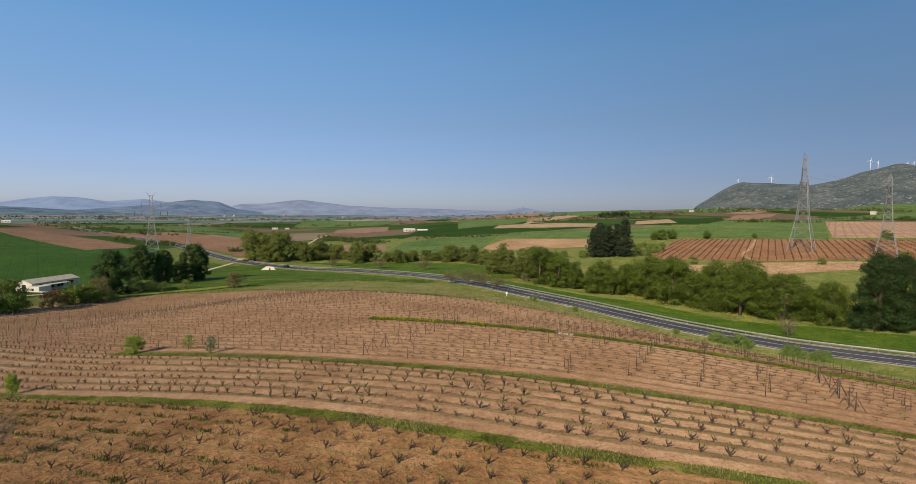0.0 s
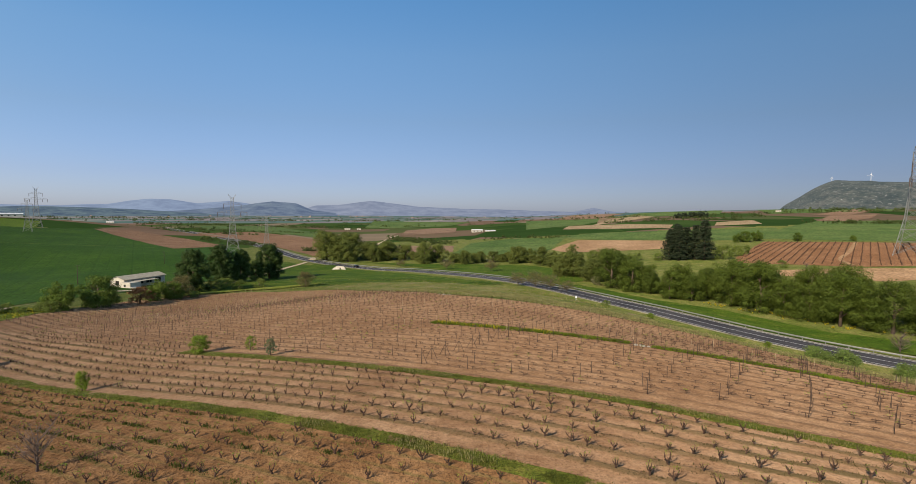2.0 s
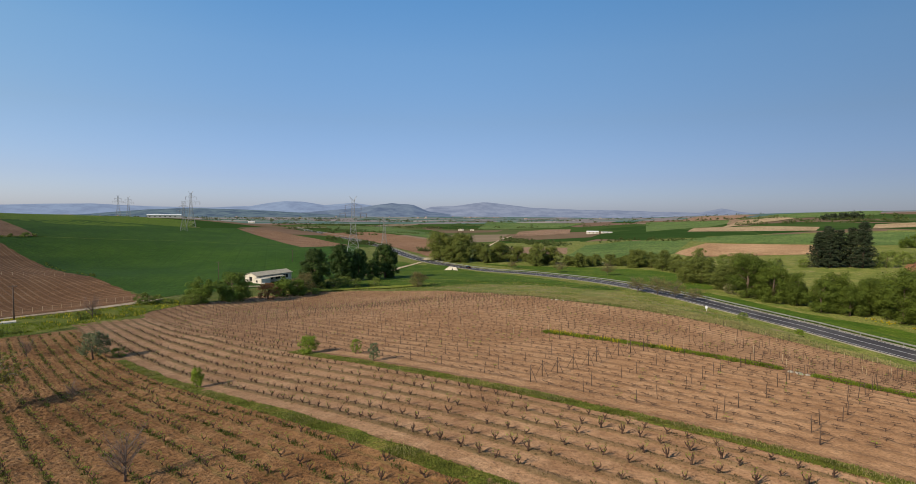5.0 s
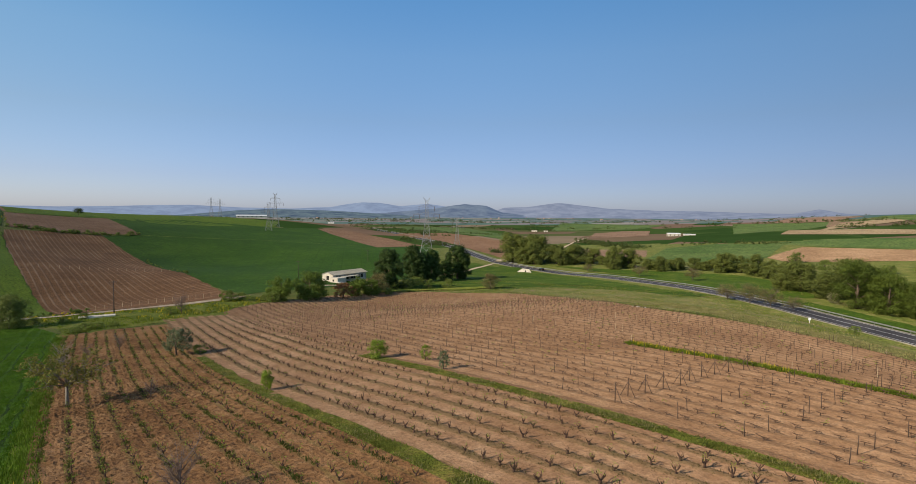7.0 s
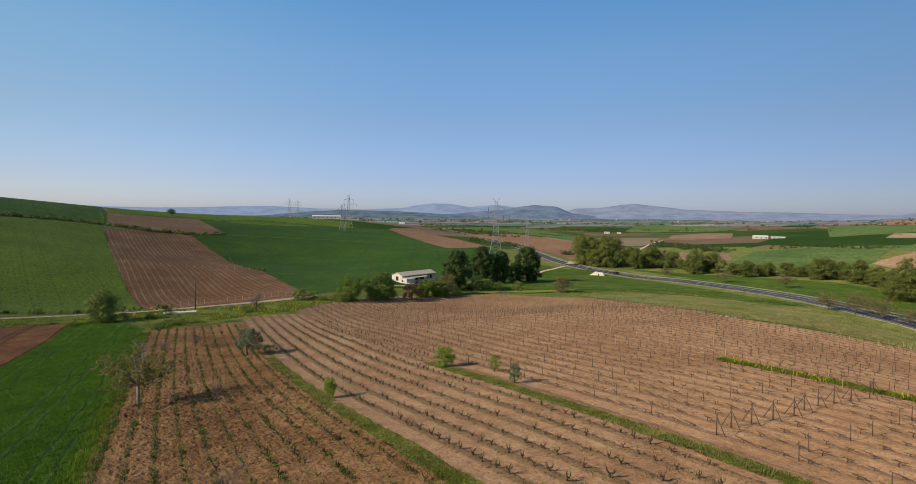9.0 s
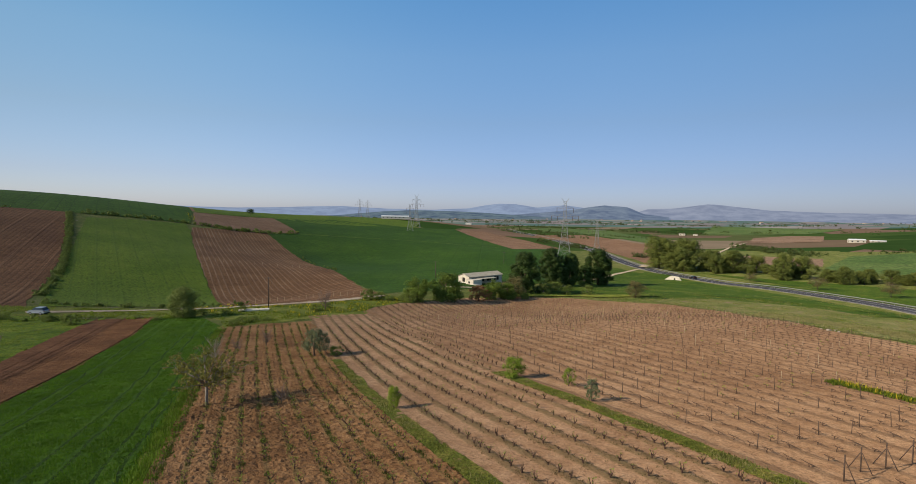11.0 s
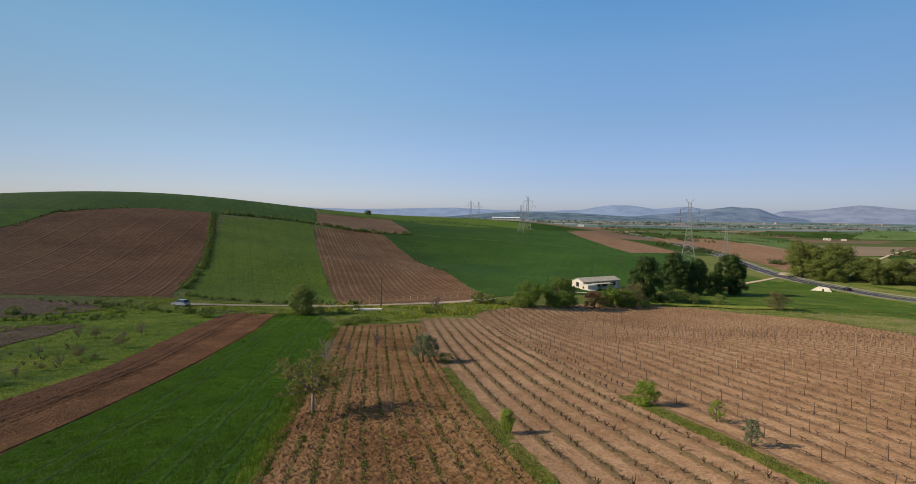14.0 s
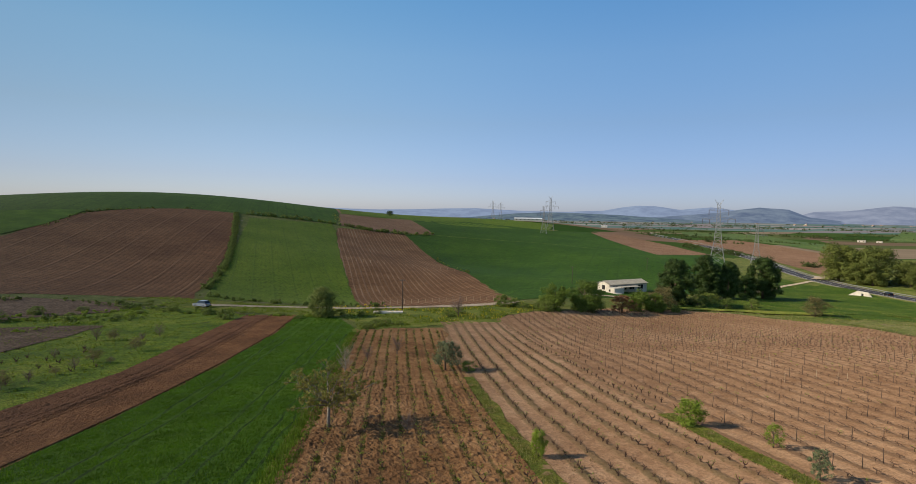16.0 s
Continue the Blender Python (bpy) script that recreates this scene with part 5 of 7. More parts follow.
def clumps(name, spots, mat, label, leaf, seed, leaves=26, flat=False):
    """Far trees that nobody could count."""
    rg = random.Random(seed)
    v, f = [], []
    for x, y, h in spots:
        z = H(x, y)
        bl = [(x + rg.uniform(-0.5, 0.5) * h, y + rg.uniform(-0.5, 0.5) * h, z + h * rg.uniform(0.2, 0.85), h * rg.uniform(0.2, 0.34)) for _ in range(5)]
        if flat:
            h *= 0.62
            bl = [(x + rg.uniform(-1.6, 1.6) * h, y + rg.uniform(-1.0, 1.0) * h, z + h * rg.uniform(0.0, 0.8), h * rg.uniform(0.25, 0.45)) for _ in range(5)]
        g = leafy(rg, bl, leaves // 2, leaf * h)
        o = len(v)
        v += g[0]
        f += [tuple(i + o for i in q) for q in g[1]]
    return solid(name, (v, f), mat, label, "trees", "stuff")


rg = random.Random(21)
spots = []
NEAR_LINES = [(-157, 642, -71, 513, 44, 6.5), (-40, 560, 40, 540, 14, 5), (-560, 800, -300, 760, 22, 6), (-420, 590, -330, 640, 14, 6), (-330, 520, -250, 470, 16, 6), (-900, 1150, -300, 1050, 60, 7), (-700, 900, -420, 700, 16, 7), (-1500, 1500, -200, 1700, 80, 9), (-180, 420, -120, 470, 18, 6)]
FAR_LINES = [(120, 900, 330, 860, 22, 8), (150, 1100, 420, 1000, 14, 9), (330, 690, 420, 640, 16, 7), (520, 760, 760, 660, 30, 9), (380, 1200, 700, 1100, 20, 9), (-60, 1400, 300, 1300, 18, 10), (-1200, 900, -640, 700, 24, 8), (-2200, 1700, -900, 1900, 70, 10), (560, 1300, 1000, 1000, 30, 10)]
for x0, y0, x1, y1, n, h in NEAR_LINES + FAR_LINES:
    for _ in range(int(n * 1.7)):
        t = rg.random()
        spots.append((x0 + (x1 - x0) * t + rg.uniform(-8, 8), y0 + (y1 - y0) * t + rg.uniform(-12, 12), h * rg.uniform(0.6, 1.25)))
clumps("far_trees", spots, leaf_far, "scattered dark trees and hedges of the far plain", 0.13, 4, 52, True)
spots = []
for _ in range(150):
    a, r = radians(rg.uniform(-8, 62)), rg.uniform(1100, 3000)
    x, y, turn, ln = -math.sin(a) * r, math.cos(a) * r, rg.uniform(-0.4, 0.4) - a, rg.uniform(10, 130)
    for _ in range(rg.randint(1, 5)):
        d = rg.uniform(-ln, ln)
        spots.append((x + d * math.cos(turn), y - d * math.sin(turn), rg.uniform(3.5, 8)))
clumps("far_trees", spots, leaf_far, "hedges and small trees dotted over the hazy plain", 0.2, 3, 26, True)
spots = [(305 + rg.uniform(-24, 24), 1060 + rg.uniform(-8, 8), rg.uniform(8, 13)) for _ in range(30)]
clumps("far_trees", spots, leaf_pine, "dark pine grove on the far rise", 0.12, 8, 40)
spots = []
for ln, w, n, h in (([(-385, 104), (-350, 96), (-308, 86), (-257, 73), (-230, 64), (-205, 55)], 1.3, 430, 1.3), ([(-387, 112), (-388, 145), (-384, 173), (-372, 196), (-369, 222), (-372, 246)], 2.5, 110, 2.2), ([(-330, 8), (-367, 25), (-382, 50), (-391, 77)], 1.5, 50, 1.2), ([(-150, 90), (-166, 80), (-180, 66), (-190, 52)], 2.0, 60, 1.2), ([(-150, 48), (-166, 34), (-180, 20), (-186, 0)], 3.0, 60, 1.1), ([(-145, 30), (-150, 10), (-140, -6)], 3.0, 40, 1.0), ([(-222, 174), (-260, 188), (-300, 203)], 1.0, 30, 1.0)):
    pl = along(ln, 3.0)
    for _ in range(n):
        p = pl[rg.randrange(len(pl))]
        spots.append((p.x + rg.uniform(-w, w), p.y + rg.uniform(-w, w), h * rg.uniform(0.5, 1.2)))
meadow_hedge = []
for ln, w, n, h in (([(-128, 8), (-139, 17.5), (-143, 25), (-151.5, 34), (-155, 46), (-163, 57)], 0.9, 110, 0.6), ([(-149, 4), (-148, 17), (-150, 23), (-156, 33)], 1.3, 60, 0.7), ([(-150, 49), (-142, 56), (-134, 66)], 0.8, 40, 0.7), ([(-176, 40), (-166, 36), (-158, 24), (-153, 6)], 0.8, 50, 0.7)):
    pl = along(ln, 2.0)
    for _ in range(n):
        p = pl[rg.randrange(len(pl))]
        meadow_hedge.append((p.x + rg.uniform(-w, w), p.y + rg.uniform(-w, w), h * rg.uniform(0.5, 1.2)))
clumps("hedge", meadow_hedge, leaf_bright, "yellow-green weedy hedges across the meadow", 0.16, 19, 34)
clumps("hedge", spots, leaf_hedge, "overgrown green hedges along field edges", 0.17, 9, 34)
spots = [(-425 + 20 * q + rg.uniform(-2, 2), 189 - 6.5 * q + rg.uniform(-3, 3), rg.uniform(0.3, 0.55)) for q in [i / 18 - 1 for i in range(37)]]
spots += [(p.x + rg.uniform(2, 6), p.y + rg.uniform(3, 8), rg.uniform(0.3, 0.6)) for p in along([(50, 168), (62, 158), (74, 146), (86, 138), (96, 130)], 0.9)]
spots += [(-150 + rg.uniform(-14, 22), 88 + rg.uniform(-14, 3), rg.uniform(0.3, 0.6)) for _ in range(50)]
clumps("yellow_flowers", spots, leaf_yellow, "drifts of yellow wild flowers", 0.22, 10, 30)


# ---- vines ----
def gnarled(rng, head, a, tall):
    """A short crooked arm, outwards first and then up."""
    pts = [head - Vector((0, 0, 0.03))]
    rise = rng.uniform(0.35, 1.2)
    for k in range(3):
        a += rng.uniform(-0.9, 0.9)
        pts.append(pts[-1] + Vector((math.cos(a), math.sin(a), rise * (0.5 + 0.6 * k))) * tall * rng.uniform(0.07, 0.15))
    return pts


def vine_shape(rng, arms, tall):
    geos = []
    head = Vector((rng.uniform(-0.1, 0.1), rng.uniform(-0.1, 0.1), tall * 0.32))
    geos.append(tube((Vector((0, 0, -0.06)), head * 0.5 + Vector((0.04, -0.03, 0)), head), (0.085, 0.07, 0.085), 5))
    for i in range(arms):
        pts = gnarled(rng, head, 2 * math.pi * i / arms + rng.uniform(-0.5, 0.5), tall)
        geos.append(tube(pts, (0.045, 0.04, 0.034, 0.026), 4))
        if rng.random() < 0.5:
            geos.append(tube((pts[3], pts[3] + Vector((rng.uniform(-0.1, 0.1), rng.uniform(-0.1, 0.1), 0.16))), (0.016, 0.007), 3))
    return join(*geos)


def shoots_shape(rng, tall, n=10, leaf=0.05):
    bl = [(rng.uniform(-0.3, 0.3), rng.uniform(-0.3, 0.3), tall * rng.uniform(0.55, 1.0), 0.07) for _ in range(n)]
    return leafy(rng, bl, 3, leaf, 1.0)


def grapevine(rng, arms, tall):
    """A bush vine: a short trunk with arms, each a part."""
    ob = thing("grapevine", 0, 0, -500, "gnarled dark bush-trained grapevine in bare soil", "grapevine", 0, 1, "bush vines")
    head = Vector((rng.uniform(-0.1, 0.1), rng.uniform(-0.1, 0.1), tall * 0.32))
    part("trunk", tube((Vector((0, 0, -0.06)), head * 0.5 + Vector((0.04, -0.03, 0)), head), (0.09, 0.07, 0.09), 6), vine_bark, ob, "", True)
    for i in range(arms):
        pts = gnarled(rng, head, 2 * math.pi * i / arms + rng.uniform(-0.5, 0.5), tall)
        tip = pts[3] + Vector((rng.uniform(-0.08, 0.08), rng.uniform(-0.08, 0.08), rng.uniform(0.05, 0.2)))
        spur = pts[2] + Vector((rng.uniform(-0.14, 0.14), rng.uniform(-0.14, 0.14), rng.uniform(0.08, 0.2)))
        part("arm", join(tube(pts + [tip], (0.046, 0.038, 0.034, 0.03, 0.012), 5), tube((pts[2], spur), (0.026, 0.012), 4)), vine_bark, ob, "", True)
    part("foliage", shoots_shape(rng, tall, 14, 0.035), leaf_bright, ob, "fresh green shoots")
    return ob


vr = random.Random(31)
vines = [grapevine(vr, 4 + i % 3, 0.85) for i in range(5)]
shapes = [vine_shape(vr, 3 + i % 3, 0.8) for i in range(6)]
shoot_shapes = [shoots_shape(vr, 0.75, 8) for _ in range(6)]
rest, rest_green = ([], []), ([], [])


def put(store, geo, x, y, z, turn, s):
    c, n = math.cos(turn) * s, math.sin(turn) * s
    o = len(store[0])
    store[0].extend([(x + a * c - b * n, y + a * n + b * c, z + h * s) for a, b, h in geo[0]])
    store[1].extend([tuple(i + o for i in q) for q in geo[1]])


spots = []
for v in [28 + 2 * i for i in range(6)]:
    u = -120 + vr.uniform(0, 1)
    while u < 62:
        if vr.random() > 0.16:
            spots.append((*row_point(u + vr.uniform(-0.25, 0.25), v + vr.uniform(-0.12, 0.12)), 1))
        u += 1.32
for v in (40, 42):
    u = -125 + vr.uniform(0, 1)
    while u < -67:
        if vr.random() > 0.16:
            spots.append((*row_point(u + vr.uniform(-0.25, 0.25), v + vr.uniform(-0.12, 0.12)), 1))
        u += 1.32
for v in [10.6 + 1.5 * i for i in range(10)]:
    u = -127 + vr.uniform(0, 1)
    while u < 40:
        if vr.random() > 0.16:
            spots.append((*row_point(u + vr.uniform(-0.2, 0.2), v + vr.uniform(-0.1, 0.1)), 0))
        u += 1.45
spots.sort(key=lambda q: math.hypot(q[0] + 2, q[1] - 24))
for i, (x, y, bush) in enumerate(spots):
    z = H(x, y) + lift_of(x, y, 1) + (0.08 if bush else 0.03)
    s = vr.uniform(0.52, 0.86) * (1.0 if bush else 0.92)
    turn = vr.uniform(0, 360)
    if i < 280:
        m = pose(x, y, z, vr.uniform(-7, 7), vr.uniform(-7, 7), turn) @ Matrix.Diagonal((s, s, s, 1))
        src = vines[i % 5]
        if i < 5:
            src.matrix_basis = m
        else:
            copy_thing(src, m @ Matrix.Diagonal((1 / src.scale[0], 1 / src.scale[1], 1 / src.scale[2], 1)))
    else:
        put(rest, shapes[i % 6], x, y, z, radians(turn), s)
        if i % 2 or not bush:
            put(rest_green, shoot_shapes[i % 6], x, y, z, radians(turn), s * (1.0 if bush else 1.25))
solid("grapevine_rows", rest, vine_bark, "rows of gnarled dark bush vines", "grapevines", "stuff")
solid("vine_shoots", rest_green, leaf_bright, "fresh green shoots on the vine rows", "shoots", "stuff")


def wired_vine(rng, ahead):
    """A trunk and two arms along the wire; ahead is the row's way."""
    a = Vector((ahead.x, ahead.y, 0))
    top = Vector((rng.uniform(-0.06, 0.06), rng.uniform(-0.06, 0.06), rng.uniform(0.24, 0.36)))
    geos = [tube((Vector((0, 0, -0.05)), top * 0.5 + Vector((rng.uniform(-0.09, 0.09), rng.uniform(-0.09, 0.09), 0)), top), (0.038, 0.030, 0.036), 4)]
    for sg in (-1, 1):
        ln = rng.uniform(0.22, 0.52)
        mid = top + a * sg * ln * 0.5 + Vector((rng.uniform(-0.05, 0.05), rng.uniform(-0.05, 0.05), rng.uniform(-0.03, 0.04)))
        tip = top + a * sg * ln + Vector((rng.uniform(-0.06, 0.06), rng.uniform(-0.06, 0.06), rng.uniform(-0.04, 0.05)))
        geos.append(tube((top, mid, tip), (0.034, 0.030, 0.020), 4))
        for q in (top.lerp(mid, 0.5), mid, tip)[rng.randrange(2):]:
            geos.append(tube((q, q + Vector((rng.uniform(-0.1, 0.1), rng.uniform(-0.1, 0.1), rng.uniform(0.05, 0.15)))), (0.016, 0.008), 3))
    return join(*geos)


wired = [wired_vine(vr, U) for _ in range(8)]
store, green, stakes = ([], []), ([], []), ([], [])
posts, ends = [], []
stake_shape = box(-0.018, -0.018, -0.1, 0.018, 0.018, 1.1)
post_shape = tube(((0, 0, -0.2), (0, 0, 0.7), (0.02, 0.0, 1.2)), (0.029, 0.027, 0.024), 5)
AISLES = (-31.5, 9.5)
for i in range(19, 64):
    v = 2.3 * i
    u = -185 + vr.uniform(0, 1)
    while u < 75:
        x, y = row_point(u, v)
        if inside(x, y, VINE_EDGE + [(40, -12), (-90, 62)]) and inside(x, y, VINE_EDGE + [(70, 0)] + [row_point(q, 42.6) for q in (55, 20, -20, -60, -100, -138)]):
            if all(abs(u - a) > 1.1 for a in AISLES) and vr.random() > 0.12:
                z = H(x, y) + lift_of(x, y, 1)
                put(store, wired[vr.randrange(8)], x, y, z, 0.0, vr.uniform(0.72, 1.02))
                if vr.random() < 0.16:
                    put(green, shoot_shapes[vr.randrange(6)], x, y, z, vr.uniform(0, 6), 0.8)
                if v > 70 + 0.15 * u and vr.random() < 0.07:
                    put(stakes, stake_shape, x, y, z, vr.uniform(0, 6), vr.uniform(0.7, 1.1))
        u += 1.25
    if v < 112:
        for c in range(-30, 16):
            u = -31.5 + 5.125 * c
            x, y = row_point(u + vr.uniform(-0.5, 0.5), v + vr.uniform(-0.1, 0.1))
            if vr.random() < (0.12 if y < 140 else 0.5) and c not in (0, 8):
                continue
            if inside(x, y, VINE_EDGE + [(70, 0)] + [row_point(q, 42.6) for q in (55, 20, -20, -60, -100, -138)]):
                if (c == 0 and v < 68) or (c == 8 and v < 62):
                    ends.append((x, y))
                else:
                    posts.append((x, y))
solid("wired_vine_rows", store, cane, "rows of wire-trained leafless vines", "grapevines", "stuff")
solid("vine_shoots", green, leaf_bright, "fresh green shoots on wired vines", "shoots", "stuff")
solid("vine_stakes", stakes, stake_wood, "thin pale stakes beside young vines", "stakes", "stuff")
posts.sort(key=lambda q: math.hypot(q[0], q[1] - 20))
post_data = [mesh_of("trellis_post", *post_shape, post_wood, True)]
spare = ([], [])
for i, (x, y) in enumerate(posts):
    z = H(x, y) + lift_of(x, y, 1)
    if i < 290:
        ob = new("trellis_post", post_data[0])
        ob.matrix_basis = pose(x, y, z, vr.uniform(-4, 4), vr.uniform(-4, 4), vr.uniform(0, 360)) @ Matrix.Diagonal((1, 1, vr.uniform(0.85, 1.08), 1))
        tagged(ob, "thin dark wooden trellis post in a vine row", "post", "trellis posts")
    else:
        put(spare, post_shape, x, y, z, vr.uniform(0, 6), vr.uniform(0.85, 1.05))
solid("trellis_post_rows", spare, post_wood, "distant dark trellis posts in vine rows", "posts", "stuff")
brace_mesh = None
for i, (x, y) in enumerate(ends):
    z = H(x, y) + lift_of(x, y, 1)
    ob = thing("braced_post", x, y, z, "dark trellis end post with slanting braces", "post", math.atan2(U.y, U.x), 1.0, "braced end posts")
    if brace_mesh is None:
        brace_mesh = [mesh_of("post", *tube(((0, 0, -0.2), (0, 0, 1.5)), (0.04, 0.036), 6), post_wood, True), mesh_of("brace", *tube(((0.04, 0.02, 1.15), (0.68, 0.05, -0.05)), (0.026, 0.026), 5), post_wood, True), mesh_of("brace", *tube(((-0.04, -0.02, 1.15), (-0.68, -0.05, -0.05)), (0.026, 0.026), 5), post_wood, True)]
    for nm, me in zip(("post", "brace", "brace"), brace_mesh):
        if nm == "brace" and vr.random() < 0.3 and me is brace_mesh[2]:
            continue
        q = new(nm, me)
        q.parent = ob


# ---- grass ----
def tufts(name, spots, mat, label, tall, blades=5, seed=1, spread=0.14, width=0.02, rise=0.0):
    rg = random.Random(seed)
    v, f = [], []
    for x, y in spots:
        z = H(x, y) + lift_of(x, y, 1) + rise
        for _ in range(blades):
            a, h = rg.uniform(0, 6.283), tall * rg.uniform(0.5, 1.3)
            bx, by = x + rg.uniform(-spread, spread), y + rg.uniform(-spread, spread)
            w, ln = width * rg.uniform(0.7, 1.4), h * rg.uniform(0.1, 0.6)
            c, s = math.cos(a), math.sin(a)
            o = len(v)
            v += [(bx - s * w, by + c * w, z - 0.02), (bx + s * w, by - c * w, z - 0.02), (bx + c * ln, by + s * ln, z + h)]
            f.append((o, o + 1, o + 2))
    return solid(name, (v, f), mat, label, "grass", "stuff")


gr = random.Random(77)


def spread_band(n, u0, u1, v0, v1):
    return [row_point(gr.uniform(u0, u1), gr.triangular(v0, v1)) for _ in range(n)]


strip_spots = spread_band(9000, -86, 30, 24.5, 26.35) + spread_band(5200, -36, 26, 24.5, 26.35) + spread_band(9600, -66, 40, 39.35, 41.15) + spread_band(4000, -36, 30, 39.35, 41.15)
strip_spots = [p for p in strip_spots if noise.noise((p[0] * 0.45, p[1] * 0.45, 2)) + gr.uniform(-0.35, 0.35) > -0.12]
tufts("strip_grass", strip_spots, strip_blade, "uneven short green grass on the vineyard strips", 0.11, 5, 1, 0.22, 0.04)
tufts("dry_strip_grass", [p for p in strip_spots if gr.random() < 0.5 and noise.noise((p[0] * 0.2, p[1] * 0.2, 8)) > -0.1], blade_dry, "dry grass stems on the vineyard strips", 0.2, 2, 2, 0.25, 0.02)
sp3 = [row_point(gr.uniform(-47.5, -18.5), gr.gauss(68.6, 0.4)) for _ in range(2600)] + [row_point(gr.uniform(-15.5, 34), gr.gauss(67.9, 0.5)) for _ in range(3600)]
tufts("strip_grass", sp3, blade, "green grass on the far vineyard strip", 0.3, 4, 3, 0.25, 0.05)
tufts("yellow_strip_flowers", [p for p in sp3[:2600] if noise.noise((p[0] * 0.25, p[1] * 0.25, 7)) > 0.1 and gr.random() < 0.12], leaf_yellow, "yellow flowers on the far vineyard strip", 0.5, 3, 4, 0.25, 0.05)
row_weeds = []
for v in [28 + 2 * i for i in range(6)]:
    row_weeds += [row_point(gr.uniform(-110, 45), v + gr.gauss(0, 0.2)) for _ in range(800)] + [row_point(gr.uniform(-45, 40), v + gr.gauss(0, 0.17)) for _ in range(1000)]
tufts("row_weeds", row_weeds, weed_blade, "low weeds along the bush vine rows", 0.09, 5, 5, 0.2, 0.03, 0.03)
row_weeds = []
for v in [9.1 + 1.5 * i for i in range(11)]:
    for _ in range(380 if v < 10 else 165):
        u = gr.uniform(-127, 24)
        if noise.noise((u * 0.35, v * 3.1, 5)) > -0.12 + 0.3 * smooth(-40, -10, u):
            row_weeds += [row_point(u + gr.gauss(0, 0.5), v + gr.gauss(0, 0.09)) for _ in range(5)]
tufts("row_weeds", row_weeds, weed_green, "green weeds along the old vine rows", 0.17, 5, 6, 0.19, 0.04, 0.03)
tufts("margin_grass", [row_point(gr.uniform(-126, 20), gr.gauss(8.2, 0.42)) for _ in range(5200)], blade_margin, "tall weedy grass at the wheat's edge", 0.30, 4, 7, 0.25, 0.04)
tufts("margin_flowers", [row_point(gr.gauss(-36, 2.5), gr.gauss(8.0, 0.5)) for _ in range(160)], leaf_yellow, "yellow flowers at the wheat's edge", 0.5, 3, 8, 0.2, 0.05)
wheat_spots = []
while len(wheat_spots) < 72000:
    u, v = gr.uniform(-156, 44), gr.uniform(-17, 7.9)
    x, y = row_point(u, v)
    if gr.random() < 0.4 + 0.6 * max(0, min(1, (u + 132) / 122)) and min(abs(v - tram_v(u, c)) for c in TRAM) > 0.26 and inside(x, y, WHEAT_EDGE):
        wheat_spots.append((x, y))
tufts("wheat", wheat_spots, blade_wheat, "dense green young wheat blades", 0.10, 6, 9, 0.25, 0.034)
meadow_spots = [(gr.uniform(-40, 62), 0) for _ in range(9000)]
meadow_spots = [(x, 126 - 0.95 * x + gr.uniform(-2, 16)) for x, _ in meadow_spots]
meadow_spots = [p for p in meadow_spots if not inside(p[0], p[1], VINE_EDGE + [(70, -12), (-100, 60)]) and road_gap(*p) > 7]
weedy = [(gr.uniform(-118, 20), gr.uniform(120, 235)) for _ in range(16000)]
weedy = [p for p in weedy if not inside(p[0], p[1], VINE_EDGE + [(70, -12), (-100, 60)]) and road_gap(*p) > 7 and noise.noise((p[0] * 0.1, p[1] * 0.1, 3)) > -0.05]
tufts("meadow_weeds", weedy[::2], blade, "rough green weeds over the meadow", 0.26, 4, 22, 0.5, 0.07)
tufts("meadow_weeds", weedy[1::2], blade_dry, "pale dry weeds over the meadow", 0.28, 4, 23, 0.5, 0.06)
tufts("meadow_grass", meadow_spots, blade_dry, "pale tall grass on the road bank", 0.26, 4, 12, 0.4, 0.05)
scrub_spots = [(gr.uniform(-165, -60), gr.uniform(-20, 50)) for _ in range(5000)]
scrub_spots = [p for p in scrub_spots if inside(p[0], p[1], [(-146, 54), (-168, 43), (-160, 18), (-130, 0), (-110, -30), (-60, -40), (-65, 5), (-81, 16), (-94, 26), (-130, 45)])]
tufts("scrub_tufts", scrub_spots, blade, "coarse tufts in the scrubby meadow", 0.22, 4, 13, 0.4, 0.07)
VERGE = [(-190, 44), (-172, 67), (-142, 88), (-136, 97), (-131, 115), (-137, 131), (-120, 126), (-115, 108), (-107, 98), (-109, 80), (-111, 67), (-122, 71), (-138, 65), (-150, 56), (-168, 42), (-185, 30)]
verge_spots = [(gr.uniform(-190, -110), gr.uniform(30, 131)) for _ in range(14000)]
verge_spots = [p for p in verge_spots if inside(p[0], p[1], VERGE) and min((Vector(p) - q).length for q in track_line) > 2.9 and noise.noise((p[0] * 0.12, p[1] * 0.12, 4)) > -0.15]
tufts("verge_grass", verge_spots, blade, "lush tall weeds along the dirt track", 0.34, 4, 14, 0.4, 0.07)
tufts("verge_flowers", [p for p in verge_spots if p[1] > 84 and gr.random() < 0.25], leaf_yellow, "yellow flowers among the track weeds", 0.6, 3, 15, 0.3, 0.06)
